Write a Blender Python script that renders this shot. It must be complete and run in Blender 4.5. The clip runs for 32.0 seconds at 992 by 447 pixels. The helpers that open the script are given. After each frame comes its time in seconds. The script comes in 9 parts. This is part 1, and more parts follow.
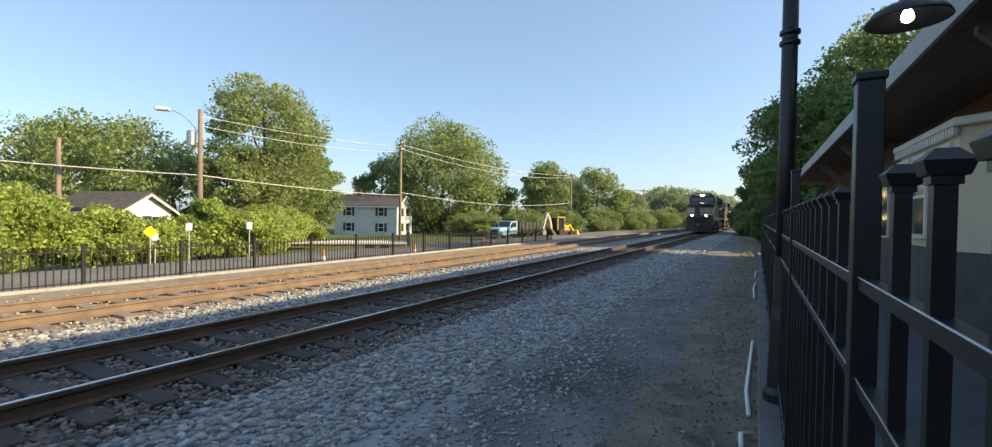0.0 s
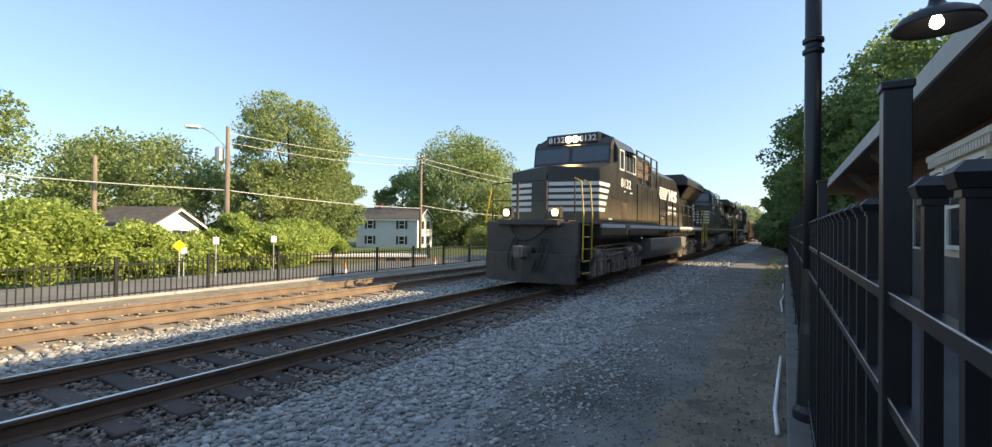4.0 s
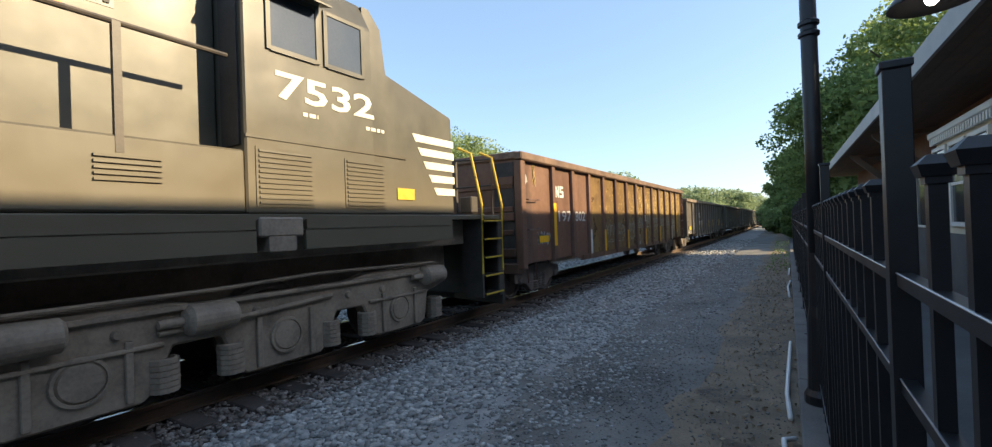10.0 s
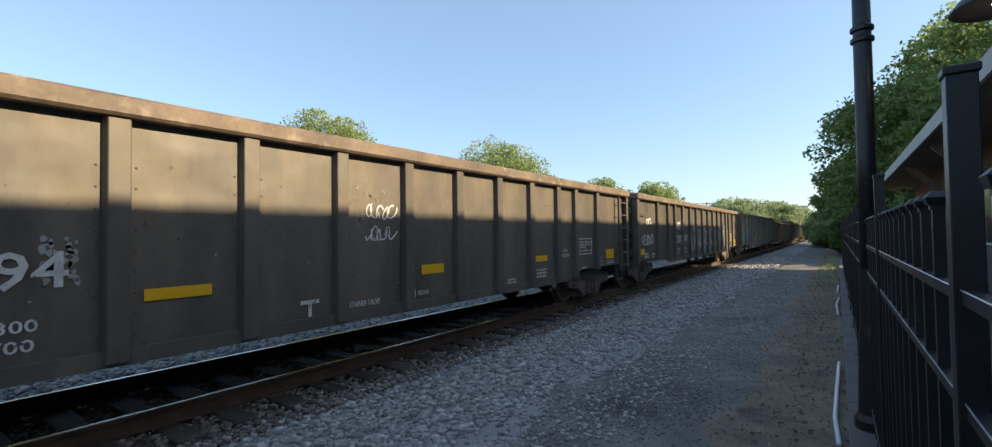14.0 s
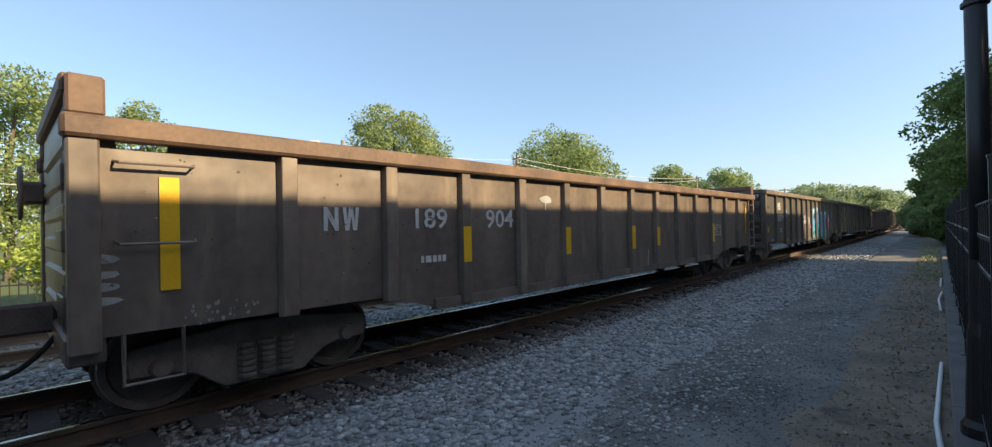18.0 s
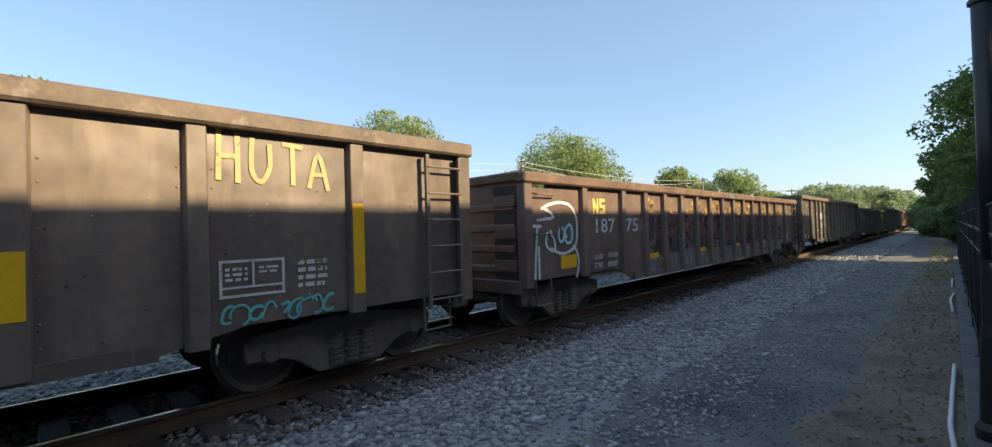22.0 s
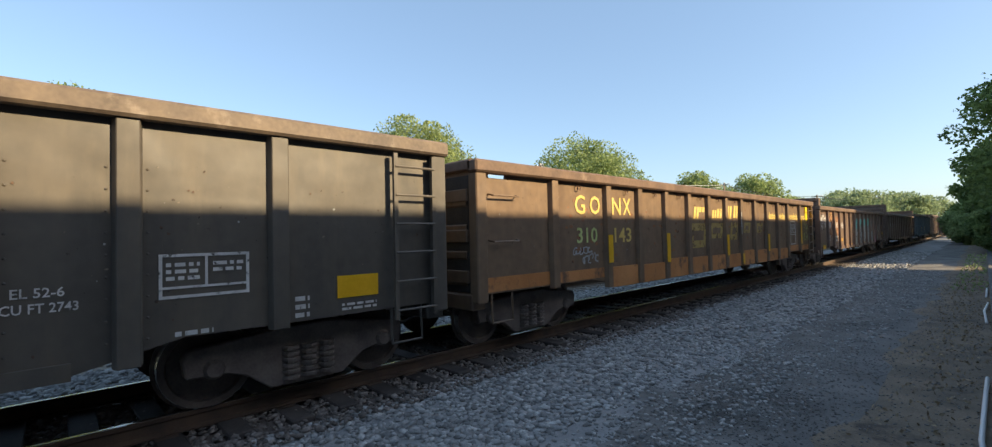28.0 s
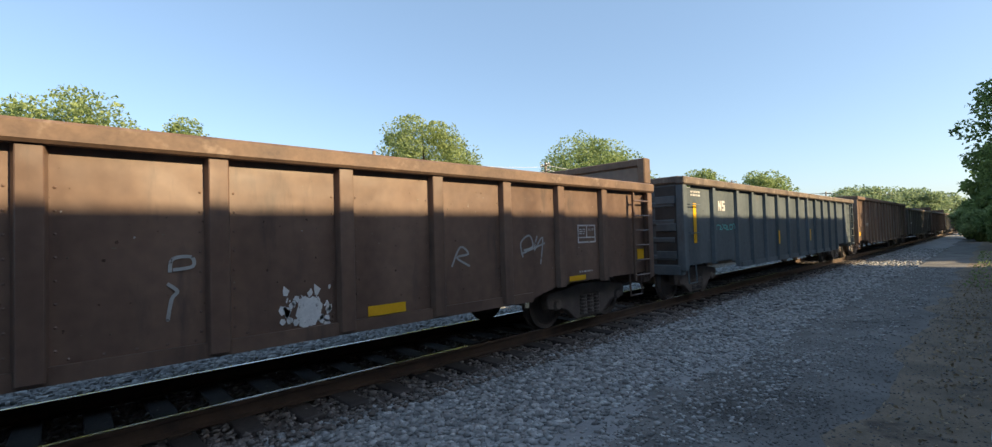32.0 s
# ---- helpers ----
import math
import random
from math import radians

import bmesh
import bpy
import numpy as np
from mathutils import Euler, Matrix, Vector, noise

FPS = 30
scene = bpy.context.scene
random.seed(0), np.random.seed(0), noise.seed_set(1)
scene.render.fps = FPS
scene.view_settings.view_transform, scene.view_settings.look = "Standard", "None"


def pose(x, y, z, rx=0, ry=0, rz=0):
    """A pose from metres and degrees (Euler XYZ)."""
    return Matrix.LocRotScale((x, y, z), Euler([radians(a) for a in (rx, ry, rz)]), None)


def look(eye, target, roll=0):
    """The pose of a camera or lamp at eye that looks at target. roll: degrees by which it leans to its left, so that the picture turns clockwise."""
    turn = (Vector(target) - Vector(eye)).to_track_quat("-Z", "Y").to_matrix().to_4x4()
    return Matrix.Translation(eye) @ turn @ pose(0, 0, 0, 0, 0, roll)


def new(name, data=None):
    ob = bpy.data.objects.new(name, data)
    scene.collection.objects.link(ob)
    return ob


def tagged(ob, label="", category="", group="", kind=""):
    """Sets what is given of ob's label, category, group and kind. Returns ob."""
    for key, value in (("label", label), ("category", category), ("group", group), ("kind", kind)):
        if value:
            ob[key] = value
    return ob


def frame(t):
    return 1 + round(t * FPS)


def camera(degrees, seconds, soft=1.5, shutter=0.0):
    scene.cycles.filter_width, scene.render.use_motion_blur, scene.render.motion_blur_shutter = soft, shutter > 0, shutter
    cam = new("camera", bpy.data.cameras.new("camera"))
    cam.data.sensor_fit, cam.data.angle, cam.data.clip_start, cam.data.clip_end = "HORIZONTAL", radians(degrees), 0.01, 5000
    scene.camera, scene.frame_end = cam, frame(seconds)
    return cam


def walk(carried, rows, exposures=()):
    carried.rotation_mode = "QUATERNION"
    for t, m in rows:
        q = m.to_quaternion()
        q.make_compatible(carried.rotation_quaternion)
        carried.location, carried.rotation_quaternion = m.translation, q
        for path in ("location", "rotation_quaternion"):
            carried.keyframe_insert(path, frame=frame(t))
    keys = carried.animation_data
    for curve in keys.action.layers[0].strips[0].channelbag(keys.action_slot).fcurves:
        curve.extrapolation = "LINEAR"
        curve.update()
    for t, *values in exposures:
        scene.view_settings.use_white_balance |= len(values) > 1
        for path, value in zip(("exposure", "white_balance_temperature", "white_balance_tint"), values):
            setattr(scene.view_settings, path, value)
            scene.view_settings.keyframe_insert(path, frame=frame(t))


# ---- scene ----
# Plan: y runs along the railway, away from the viewer; x to the right; z = 0 is the gravel yard.
# The train comes towards the viewer on the near track (centre x = -6.1, rail top z = 0.23).
cam = camera(93.1, 32.0, soft=1.25)
PATH = [
    (0.0, -0.000, 0.000, 1.840, 29.08, -0.94, 1.00),
    (0.5, 0.001, 0.005, 1.841, 29.41, -0.84, 1.06),
    (1.0, 0.003, 0.009, 1.844, 29.79, -0.60, 1.10),
    (1.5, 0.003, 0.010, 1.844, 30.13, -0.26, 1.11),
    (2.0, 0.002, 0.004, 1.843, 30.38, -0.03, 1.07),
    (2.5, 0.003, -0.000, 1.843, 30.66, 0.18, 1.08),
    (4.5, 0.007, 0.006, 1.846, 31.87, 0.69, 0.50),
    (5.0, 0.007, 0.006, 1.846, 32.29, 0.87, 0.35),
    (5.5, 0.008, 0.009, 1.846, 32.62, 1.07, 0.50),
    (6.0, 0.008, 0.002, 1.846, 32.89, 1.24, 0.54),
    (6.5, 0.007, -0.004, 1.845, 33.13, 1.40, 0.35),
    (7.0, 0.006, 0.002, 1.845, 33.29, 1.52, 0.08),
    (7.5, 0.007, 0.004, 1.849, 33.40, 1.51, -0.47),
    (8.0, 0.007, 0.008, 1.848, 33.41, 1.27, -0.89),
    (8.5, 0.007, 0.009, 1.849, 33.06, 0.80, -1.32),
    (9.0, 0.008, 0.006, 1.850, 32.56, 0.48, -1.82),
    (9.5, 0.007, 0.012, 1.850, 32.04, 0.39, -1.95),
    (10.0, 0.006, 0.003, 1.847, 31.82, 0.39, -2.05),
    (10.5, 0.008, 0.013, 1.849, 31.89, 0.27, -1.95),
    (11.0, 0.006, 0.007, 1.848, 32.12, 0.15, -1.86),
    (11.5, 0.008, 0.007, 1.849, 32.52, 0.03, -1.81),
    (12.0, 0.009, -0.003, 1.846, 33.12, 0.05, -1.49),
    (12.5, 0.009, -0.001, 1.847, 34.27, 0.38, -0.89),
    (13.0, 0.012, -0.004, 1.846, 35.68, 0.59, -0.30),
    (13.5, 0.002, -0.005, 1.845, 35.92, 1.06, -0.10),
    (14.0, -0.000, -0.006, 1.841, 35.91, 1.47, -0.85),
    (14.5, -0.000, -0.012, 1.838, 35.83, 1.59, -0.73),
    (16.5, -0.003, -0.022, 1.834, 36.10, 2.02, -1.20),
    (17.0, -0.007, -0.038, 1.833, 40.61, 1.73, -1.00),
    (17.5, -0.012, -0.042, 1.839, 42.27, 0.96, -1.06),
    (18.0, -0.008, -0.049, 1.838, 43.33, 0.39, -1.15),
    (18.5, -0.013, -0.031, 1.842, 44.56, 0.11, -1.13),
    (19.0, -0.013, -0.022, 1.837, 44.69, 0.30, -1.15),
    (19.5, -0.017, -0.026, 1.837, 44.54, 0.52, -1.21),
    (20.0, -0.016, -0.030, 1.839, 44.18, 0.65, -1.23),
    (20.5, -0.012, -0.027, 1.836, 43.92, 0.83, -1.45),
    (21.0, -0.008, -0.028, 1.837, 43.90, 0.89, -1.64),
    (21.5, -0.011, -0.032, 1.832, 43.90, 0.88, -1.70),
    (22.0, -0.007, -0.039, 1.843, 43.98, 0.89, -1.73),
    (22.5, -0.007, -0.036, 1.837, 44.17, 0.89, -1.68),
    (23.0, -0.014, -0.033, 1.835, 44.44, 0.88, -1.60),
    (23.5, -0.014, -0.028, 1.834, 44.65, 0.99, -1.67),
    (24.0, -0.013, -0.019, 1.837, 45.01, 1.10, -1.70),
    (24.5, -0.014, -0.018, 1.838, 45.15, 1.21, -1.61),
    (25.0, -0.014, -0.029, 1.841, 45.17, 1.28, -1.53),
    (25.5, -0.014, -0.027, 1.833, 45.37, 1.28, -1.35),
    (26.0, -0.013, -0.010, 1.828, 45.62, 1.32, -1.17),
    (26.5, -0.011, -0.009, 1.834, 45.72, 1.39, -1.23),
    (28.5, 0.025, -0.051, 1.846, 46.21, 1.47, -1.25),
    (29.0, 0.023, -0.055, 1.843, 46.22, 1.54, -1.17),
    (29.5, 0.023, -0.050, 1.845, 46.18, 1.51, -1.00),
    (30.0, 0.020, -0.062, 1.839, 46.05, 1.30, -0.83),
    (30.5, 0.024, -0.062, 1.844, 46.38, 1.35, -0.89),
    (31.0, 0.021, -0.064, 1.844, 46.71, 1.40, -1.01),
    (31.5, 0.023, -0.060, 1.843, 46.74, 1.35, -1.41),
    (32.0, 0.023, -0.063, 1.842, 46.87, 1.40, -1.64),
]
walk(cam, [(t, pose(x, y, z, 90 + p, 0, w) @ pose(0, 0, 0, 0, 0, r)) for t, x, y, z, w, p, r in PATH],
     exposures=[(0.0, 1.1), (2.5, 1.12), (4.5, 1.33), (6.5, 1.4), (8.0, 1.4), (9.5, 1.46), (12.0, 1.36), (15.0, 1.2), (18.0, 1.16), (32.0, 1.16)])

# ---- light ----
SUN_WAY = Vector((1.0, 0.4, 0.56)).normalized()
world = bpy.data.worlds.new("world")
scene.world = world
world.use_nodes = True
wn = world.node_tree.nodes
sky = wn.new("ShaderNodeTexSky")
sky.sky_type, sky.sun_disc = "NISHITA", False
sky.sun_elevation = math.asin(SUN_WAY.z)
sky.sun_rotation = math.atan2(SUN_WAY.x, SUN_WAY.y)
sky.altitude, sky.air_density, sky.dust_density, sky.ozone_density = 100, 1.0, 1.2, 1.6
wn["Background"].inputs["Strength"].default_value = 0.125
haze = wn.new("ShaderNodeMix")  # thin high haze evens the clear sky
haze.data_type = "RGBA"
haze.inputs["Factor"].default_value, haze.inputs["B"].default_value = 0.45, (1.25, 1.9, 2.7, 1)
world.node_tree.links.new(sky.outputs["Color"], haze.inputs["A"])
world.node_tree.links.new(haze.outputs["Result"], wn["Background"].inputs["Color"])
sun = new("sun", bpy.data.lights.new("sun", "SUN"))
sun.data.energy, sun.data.angle, sun.data.color = 3.9, radians(0.6), (1.0, 0.785, 0.48)
sun.matrix_world = look(SUN_WAY * 60, (0, 0, 0))

# ---- materials ----


def surface(name, a, b, scale=3.0, rough=0.7, metal=0.0, bump=0.0, bscale=40.0, spots=None, spot_scale=1.2, spot_at=0.62, streak=False,
            rough_var=0.12, vary=0.0, island=False, spec=0.5, spot_soft=0.08, dent=0.0, dust=None, worn=0.0, worn_scale=9.0):
    """A node material: two colours mixed by coarse and fine noise, stains of a third colour, relief."""
    m = bpy.data.materials.new(name)
    m.use_nodes = True
    n, l = m.node_tree.nodes, m.node_tree.links
    out = n["Principled BSDF"]
    co = n.new("ShaderNodeTexCoord")
    info = n.new("ShaderNodeObjectInfo")
    shift = n.new("ShaderNodeVectorMath")
    shift.operation = "MULTIPLY_ADD"
    l.new(info.outputs["Random"], shift.inputs[0])
    shift.inputs[1].default_value = (37.0, 53.0, 29.0)
    l.new(co.outputs["Object"], shift.inputs[2])
    vec = shift.outputs[0]
    if streak:
        stretch = n.new("ShaderNodeVectorMath")
        stretch.operation = "MULTIPLY"
        l.new(vec, stretch.inputs[0])
        stretch.inputs[1].default_value = (1.0, 1.0, 0.22)
        vec = stretch.outputs[0]
    coarse = n.new("ShaderNodeTexNoise")
    coarse.inputs["Scale"].default_value, coarse.inputs["Detail"].default_value = scale, 5.0
    l.new(vec, coarse.inputs["Vector"])
    fine = n.new("ShaderNodeTexNoise")
    fine.inputs["Scale"].default_value, fine.inputs["Detail"].default_value = bscale, 3.0
    l.new(shift.outputs[0], fine.inputs["Vector"])
    both = n.new("ShaderNodeMath")
    both.operation = "MULTIPLY_ADD"
    l.new(fine.outputs["Fac"], both.inputs[0])
    both.inputs[1].default_value = 0.45
    l.new(coarse.outputs["Fac"], both.inputs[2])
    span = n.new("ShaderNodeMapRange")
    span.inputs["From Min"].default_value, span.inputs["From Max"].default_value = 0.5, 0.95
    l.new(both.outputs[0], span.inputs["Value"])
    mix = n.new("ShaderNodeMix")
    mix.data_type = "RGBA"
    mix.inputs["A"].default_value, mix.inputs["B"].default_value = (*a, 1), (*b, 1)
    l.new(span.outputs[0], mix.inputs["Factor"])
    col = mix.outputs["Result"]
    if spots:
        sp = n.new("ShaderNodeTexNoise")
        sp.inputs["Scale"].default_value, sp.inputs["Detail"].default_value = spot_scale, 7.0
        sp.inputs["Roughness"].default_value = 0.62
        l.new(vec, sp.inputs["Vector"])
        rng = n.new("ShaderNodeMapRange")
        rng.inputs["From Min"].default_value, rng.inputs["From Max"].default_value = spot_at, spot_at + spot_soft
        l.new(sp.outputs["Fac"], rng.inputs["Value"])
        mix2 = n.new("ShaderNodeMix")
        mix2.data_type = "RGBA"
        l.new(rng.outputs[0], mix2.inputs["Factor"])
        l.new(col, mix2.inputs["A"])
        mix2.inputs["B"].default_value = (*spots, 1)
        col = mix2.outputs["Result"]
    if dust:  # road dust that lies on the lower body, ragged at its upper edge
        tint, z_low, z_high, most = dust
        sep = n.new("ShaderNodeSeparateXYZ")
        l.new(co.outputs["Object"], sep.inputs[0])
        rag = n.new("ShaderNodeMath")
        rag.operation = "MULTIPLY_ADD"
        l.new(coarse.outputs["Fac"], rag.inputs[0])
        rag.inputs[1].default_value = (z_high - z_low) * 1.6
        l.new(sep.outputs["Z"], rag.inputs[2])
        fall = n.new("ShaderNodeMapRange")
        shift_z = (z_high - z_low) * 0.8
        fall.inputs["From Min"].default_value, fall.inputs["From Max"].default_value = z_low + shift_z, z_high + shift_z
        fall.inputs["To Min"].default_value, fall.inputs["To Max"].default_value = most, 0.0
        l.new(rag.outputs[0], fall.inputs["Value"])
        mix3 = n.new("ShaderNodeMix")
        mix3.data_type = "RGBA"
        l.new(fall.outputs[0], mix3.inputs["Factor"])
        l.new(col, mix3.inputs["A"])
        mix3.inputs["B"].default_value = (*tint, 1)
        col = mix3.outputs["Result"]
    if worn:  # paint that has flaked off in ragged holes
        hole = n.new("ShaderNodeTexNoise")
        hole.inputs["Scale"].default_value, hole.inputs["Detail"].default_value = worn_scale, 6.0
        hole.inputs["Roughness"].default_value = 0.65
        l.new(shift.outputs[0], hole.inputs["Vector"])
        cover = n.new("ShaderNodeMapRange")
        cover.inputs["From Min"].default_value, cover.inputs["From Max"].default_value = worn - 0.05, worn + 0.05
        l.new(hole.outputs["Fac"], cover.inputs["Value"])
        l.new(cover.outputs[0], out.inputs["Alpha"])
    if vary:
        hsv = n.new("ShaderNodeHueSaturation")
        r2 = n.new("ShaderNodeMapRange")
        r2.inputs["To Min"].default_value, r2.inputs["To Max"].default_value = 1 - vary, 1 + vary
        if island:
            geo = n.new("ShaderNodeNewGeometry")
            l.new(geo.outputs["Random Per Island"], r2.inputs["Value"])
        else:
            l.new(info.outputs["Random"], r2.inputs["Value"])
        l.new(r2.outputs[0], hsv.inputs["Value"])
        l.new(col, hsv.inputs["Color"])
        col = hsv.outputs["Color"]
    l.new(col, out.inputs["Base Color"])
    rr = n.new("ShaderNodeMapRange")
    rr.inputs["To Min"].default_value, rr.inputs["To Max"].default_value = max(0.03, rough - rough_var), min(1.0, rough + rough_var)
    l.new(coarse.outputs["Fac"], rr.inputs["Value"])
    l.new(rr.outputs[0], out.inputs["Roughness"])
    out.inputs["Metallic"].default_value = metal
    out.inputs["Specular IOR Level"].default_value = spec
    if bump:
        bp = n.new("ShaderNodeBump")
        bp.inputs["Strength"].default_value, bp.inputs["Distance"].default_value = min(1.0, bump * 20), bump
        l.new(fine.outputs["Fac"], bp.inputs["Height"])
        l.new(bp.outputs["Normal"], out.inputs["Normal"])
        if dent:
            wave = n.new("ShaderNodeTexNoise")
            wave.inputs["Scale"].default_value, wave.inputs["Detail"].default_value = 1.7, 1.5
            l.new(shift.outputs[0], wave.inputs["Vector"])
            b2 = n.new("ShaderNodeBump")
            b2.inputs["Strength"].default_value, b2.inputs["Distance"].default_value = 1.0, dent
            l.new(wave.outputs["Fac"], b2.inputs["Height"])
            l.new(b2.outputs["Normal"], bp.inputs["Normal"])
    return m


def glow(name, color, power):
    m = bpy.data.materials.new(name)
    m.use_nodes = True
    b = m.node_tree.nodes["Principled BSDF"]
    b.inputs["Base Color"].default_value = (*color, 1)
    b.inputs["Emission Color"].default_value = (*color, 1)
    b.inputs["Emission Strength"].default_value = power
    return m


def leafy(name, a, b, light=0.25):
    """Leaves: colour by island and by place, some light through the blade."""
    m = bpy.data.materials.new(name)
    m.use_nodes = True
    n, l = m.node_tree.nodes, m.node_tree.links
    out, end = n["Principled BSDF"], n["Material Output"]
    geo = n.new("ShaderNodeNewGeometry")
    co = n.new("ShaderNodeTexCoord")
    no = n.new("ShaderNodeTexNoise")
    no.inputs["Scale"].default_value, no.inputs["Detail"].default_value = 0.45, 2.0
    l.new(co.outputs["Object"], no.inputs["Vector"])
    add = n.new("ShaderNodeMath")
    add.operation = "MULTIPLY_ADD"
    l.new(geo.outputs["Random Per Island"], add.inputs[0])
    add.inputs[1].default_value = 0.45
    l.new(no.outputs["Fac"], add.inputs[2])
    rng = n.new("ShaderNodeMapRange")
    rng.inputs["From Min"].default_value, rng.inputs["From Max"].default_value = 0.45, 0.95
    l.new(add.outputs[0], rng.inputs["Value"])
    mix = n.new("ShaderNodeMix")
    mix.data_type = "RGBA"
    mix.inputs["A"].default_value, mix.inputs["B"].default_value = (*a, 1), (*b, 1)
    l.new(rng.outputs[0], mix.inputs["Factor"])
    l.new(mix.outputs["Result"], out.inputs["Base Color"])
    out.inputs["Roughness"].default_value = 0.6
    out.inputs["Specular IOR Level"].default_value = 0.3
    tr = n.new("ShaderNodeBsdfTranslucent")
    l.new(mix.outputs["Result"], tr.inputs["Color"])
    sh = n.new("ShaderNodeMixShader")
    sh.inputs[0].default_value = light
    l.new(out.outputs[0], sh.inputs[1])
    l.new(tr.outputs[0], sh.inputs[2])
    l.new(sh.outputs[0], end.inputs["Surface"])
    return m


GRAVEL = surface("gravel_ground", (0.2, 0.2, 0.2), (0.36, 0.355, 0.34), 1.4, 0.95, bump=0.02, bscale=38, spots=(0.13, 0.125, 0.115), spot_scale=0.35, spot_at=0.57)
DIRT = surface("yard_dirt", (0.11, 0.104, 0.097), (0.23, 0.218, 0.2), 1.3, 0.95, bump=0.022, bscale=42, spots=(0.07, 0.066, 0.06), spot_scale=0.6, spot_at=0.55, spot_soft=0.15)
LITTER = surface("leaf_litter", (0.135, 0.107, 0.078), (0.26, 0.205, 0.145), 2.5, 0.95, bump=0.025, bscale=45, spots=(0.085, 0.068, 0.052), spot_scale=1.3, spot_at=0.58)
EARTH = surface("brown_track_earth", (0.19, 0.158, 0.115), (0.33, 0.282, 0.212), 2.0, 0.95, bump=0.02, bscale=50, spots=(0.125, 0.1, 0.075), spot_scale=1.4, spot_at=0.58)
SPILL = surface("dark_track_dirt", (0.11, 0.088, 0.078), (0.215, 0.176, 0.152), 2.5, 0.95, bump=0.02, bscale=45)
STONE_DARK = surface("grimy_ballast_stone", (0.115, 0.095, 0.083), (0.27, 0.23, 0.2), 9.0, 0.9, vary=0.4, island=True)
GRASS = surface("grass_ground", (0.06, 0.09, 0.025), (0.13, 0.15, 0.045), 0.7, 0.95, bump=0.03, bscale=20)
STONE = surface("ballast_stone", (0.2, 0.198, 0.193), (0.42, 0.413, 0.394), 9.0, 0.9, vary=0.45, island=True)
STONE_BROWN = surface("brown_ballast_stone", (0.26, 0.2, 0.14), (0.5, 0.42, 0.32), 9.0, 0.9, vary=0.35, island=True)
ASPHALT = surface("asphalt", (0.11, 0.108, 0.1), (0.19, 0.185, 0.175), 0.8, 0.9, bump=0.004, bscale=120)
CONCRETE = surface("concrete", (0.3, 0.29, 0.27), (0.43, 0.41, 0.38), 1.5, 0.85, bump=0.004, bscale=70, spots=(0.2, 0.19, 0.17), spot_scale=2.2)
RAIL = surface("rusty_rail_side", (0.06, 0.04, 0.03), (0.13, 0.08, 0.05), 4.0, 0.75, bump=0.002, bscale=90)
RAIL_TOP = surface("polished_rail_top", (0.5, 0.5, 0.5), (0.6, 0.6, 0.6), 6.0, 0.22, metal=1.0)
RAIL_RUST = surface("rusty_rail", (0.15, 0.105, 0.072), (0.25, 0.18, 0.125), 4.0, 0.8, bump=0.002, bscale=90)
TIE = surface("creosote_tie", (0.035, 0.028, 0.025), (0.09, 0.072, 0.061), 3.0, 0.9, bump=0.006, bscale=35, vary=0.3)
TIE_OLD = surface("weathered_tie", (0.15, 0.122, 0.093), (0.28, 0.232, 0.178), 3.0, 0.9, bump=0.006, bscale=35, vary=0.25)
FENCE = surface("black_fence_paint", (0.008, 0.008, 0.01), (0.016, 0.016, 0.018), 8.0, 0.42, bump=0.001, bscale=60, spots=(0.05, 0.04, 0.03), spot_scale=14, spot_at=0.7)
# pale colour that stands for the sky's reflection on the fence rails' edges
SKY_GLINT = surface("sky_glint_on_edge", (0.3, 0.32, 0.36), (0.45, 0.47, 0.5), 3.0, 0.35, metal=0.6)
OLD_KERB = surface("dirty_old_concrete", (0.1, 0.095, 0.09), (0.19, 0.18, 0.17), 2.0, 0.9, bump=0.004, bscale=60, spots=(0.06, 0.056, 0.05), spot_scale=2.4)
PAVING = surface("dark_platform_paving", (0.07, 0.075, 0.08), (0.13, 0.135, 0.14), 1.5, 0.8, bump=0.003, bscale=50)
PIPE = surface("white_pvc", (0.7, 0.7, 0.7), (0.8, 0.8, 0.79), 5, 0.4)
FASCIA = surface("grey_fascia_paint", (0.3, 0.3, 0.29), (0.42, 0.41, 0.39), 2, 0.6)
SOFFIT = surface("brown_soffit_boards", (0.1, 0.07, 0.05), (0.17, 0.12, 0.085), 2.5, 0.7, streak=False)
ROOF = surface("dark_roof_shingle", (0.06, 0.055, 0.05), (0.12, 0.11, 0.1), 3, 0.9, bump=0.006, bscale=25)
CREAM = surface("cream_paint", (0.55, 0.48, 0.34), (0.66, 0.58, 0.42), 1.2, 0.65)
TRIM = surface("pale_trim_paint", (0.62, 0.6, 0.54), (0.74, 0.72, 0.66), 2, 0.5)
BRICK = surface("dark_painted_base", (0.07, 0.065, 0.06), (0.13, 0.12, 0.11), 2, 0.8)
BRICKRED = surface("brown_brick", (0.12, 0.06, 0.04), (0.2, 0.11, 0.075), 6, 0.85, vary=0.2)
WOOD = surface("weathered_pole_wood", (0.16, 0.12, 0.085), (0.3, 0.24, 0.18), 3, 0.85, streak=True, bump=0.004, bscale=30)
BARK = surface("bark", (0.07, 0.055, 0.04), (0.15, 0.12, 0.09), 4, 0.9, bump=0.02, bscale=14)
STEEL = surface("galvanised_steel", (0.4, 0.41, 0.42), (0.55, 0.56, 0.57), 4, 0.4, metal=0.7)
WIRE = surface("black_cable", (0.02, 0.02, 0.02), (0.05, 0.05, 0.05), 4, 0.6)
# lit copy of the cable: sunlight on the nearer spans put into the colour
WIRE_LIT = surface("sunlit_cable", (0.5, 0.5, 0.48), (0.6, 0.6, 0.58), 4, 0.5)
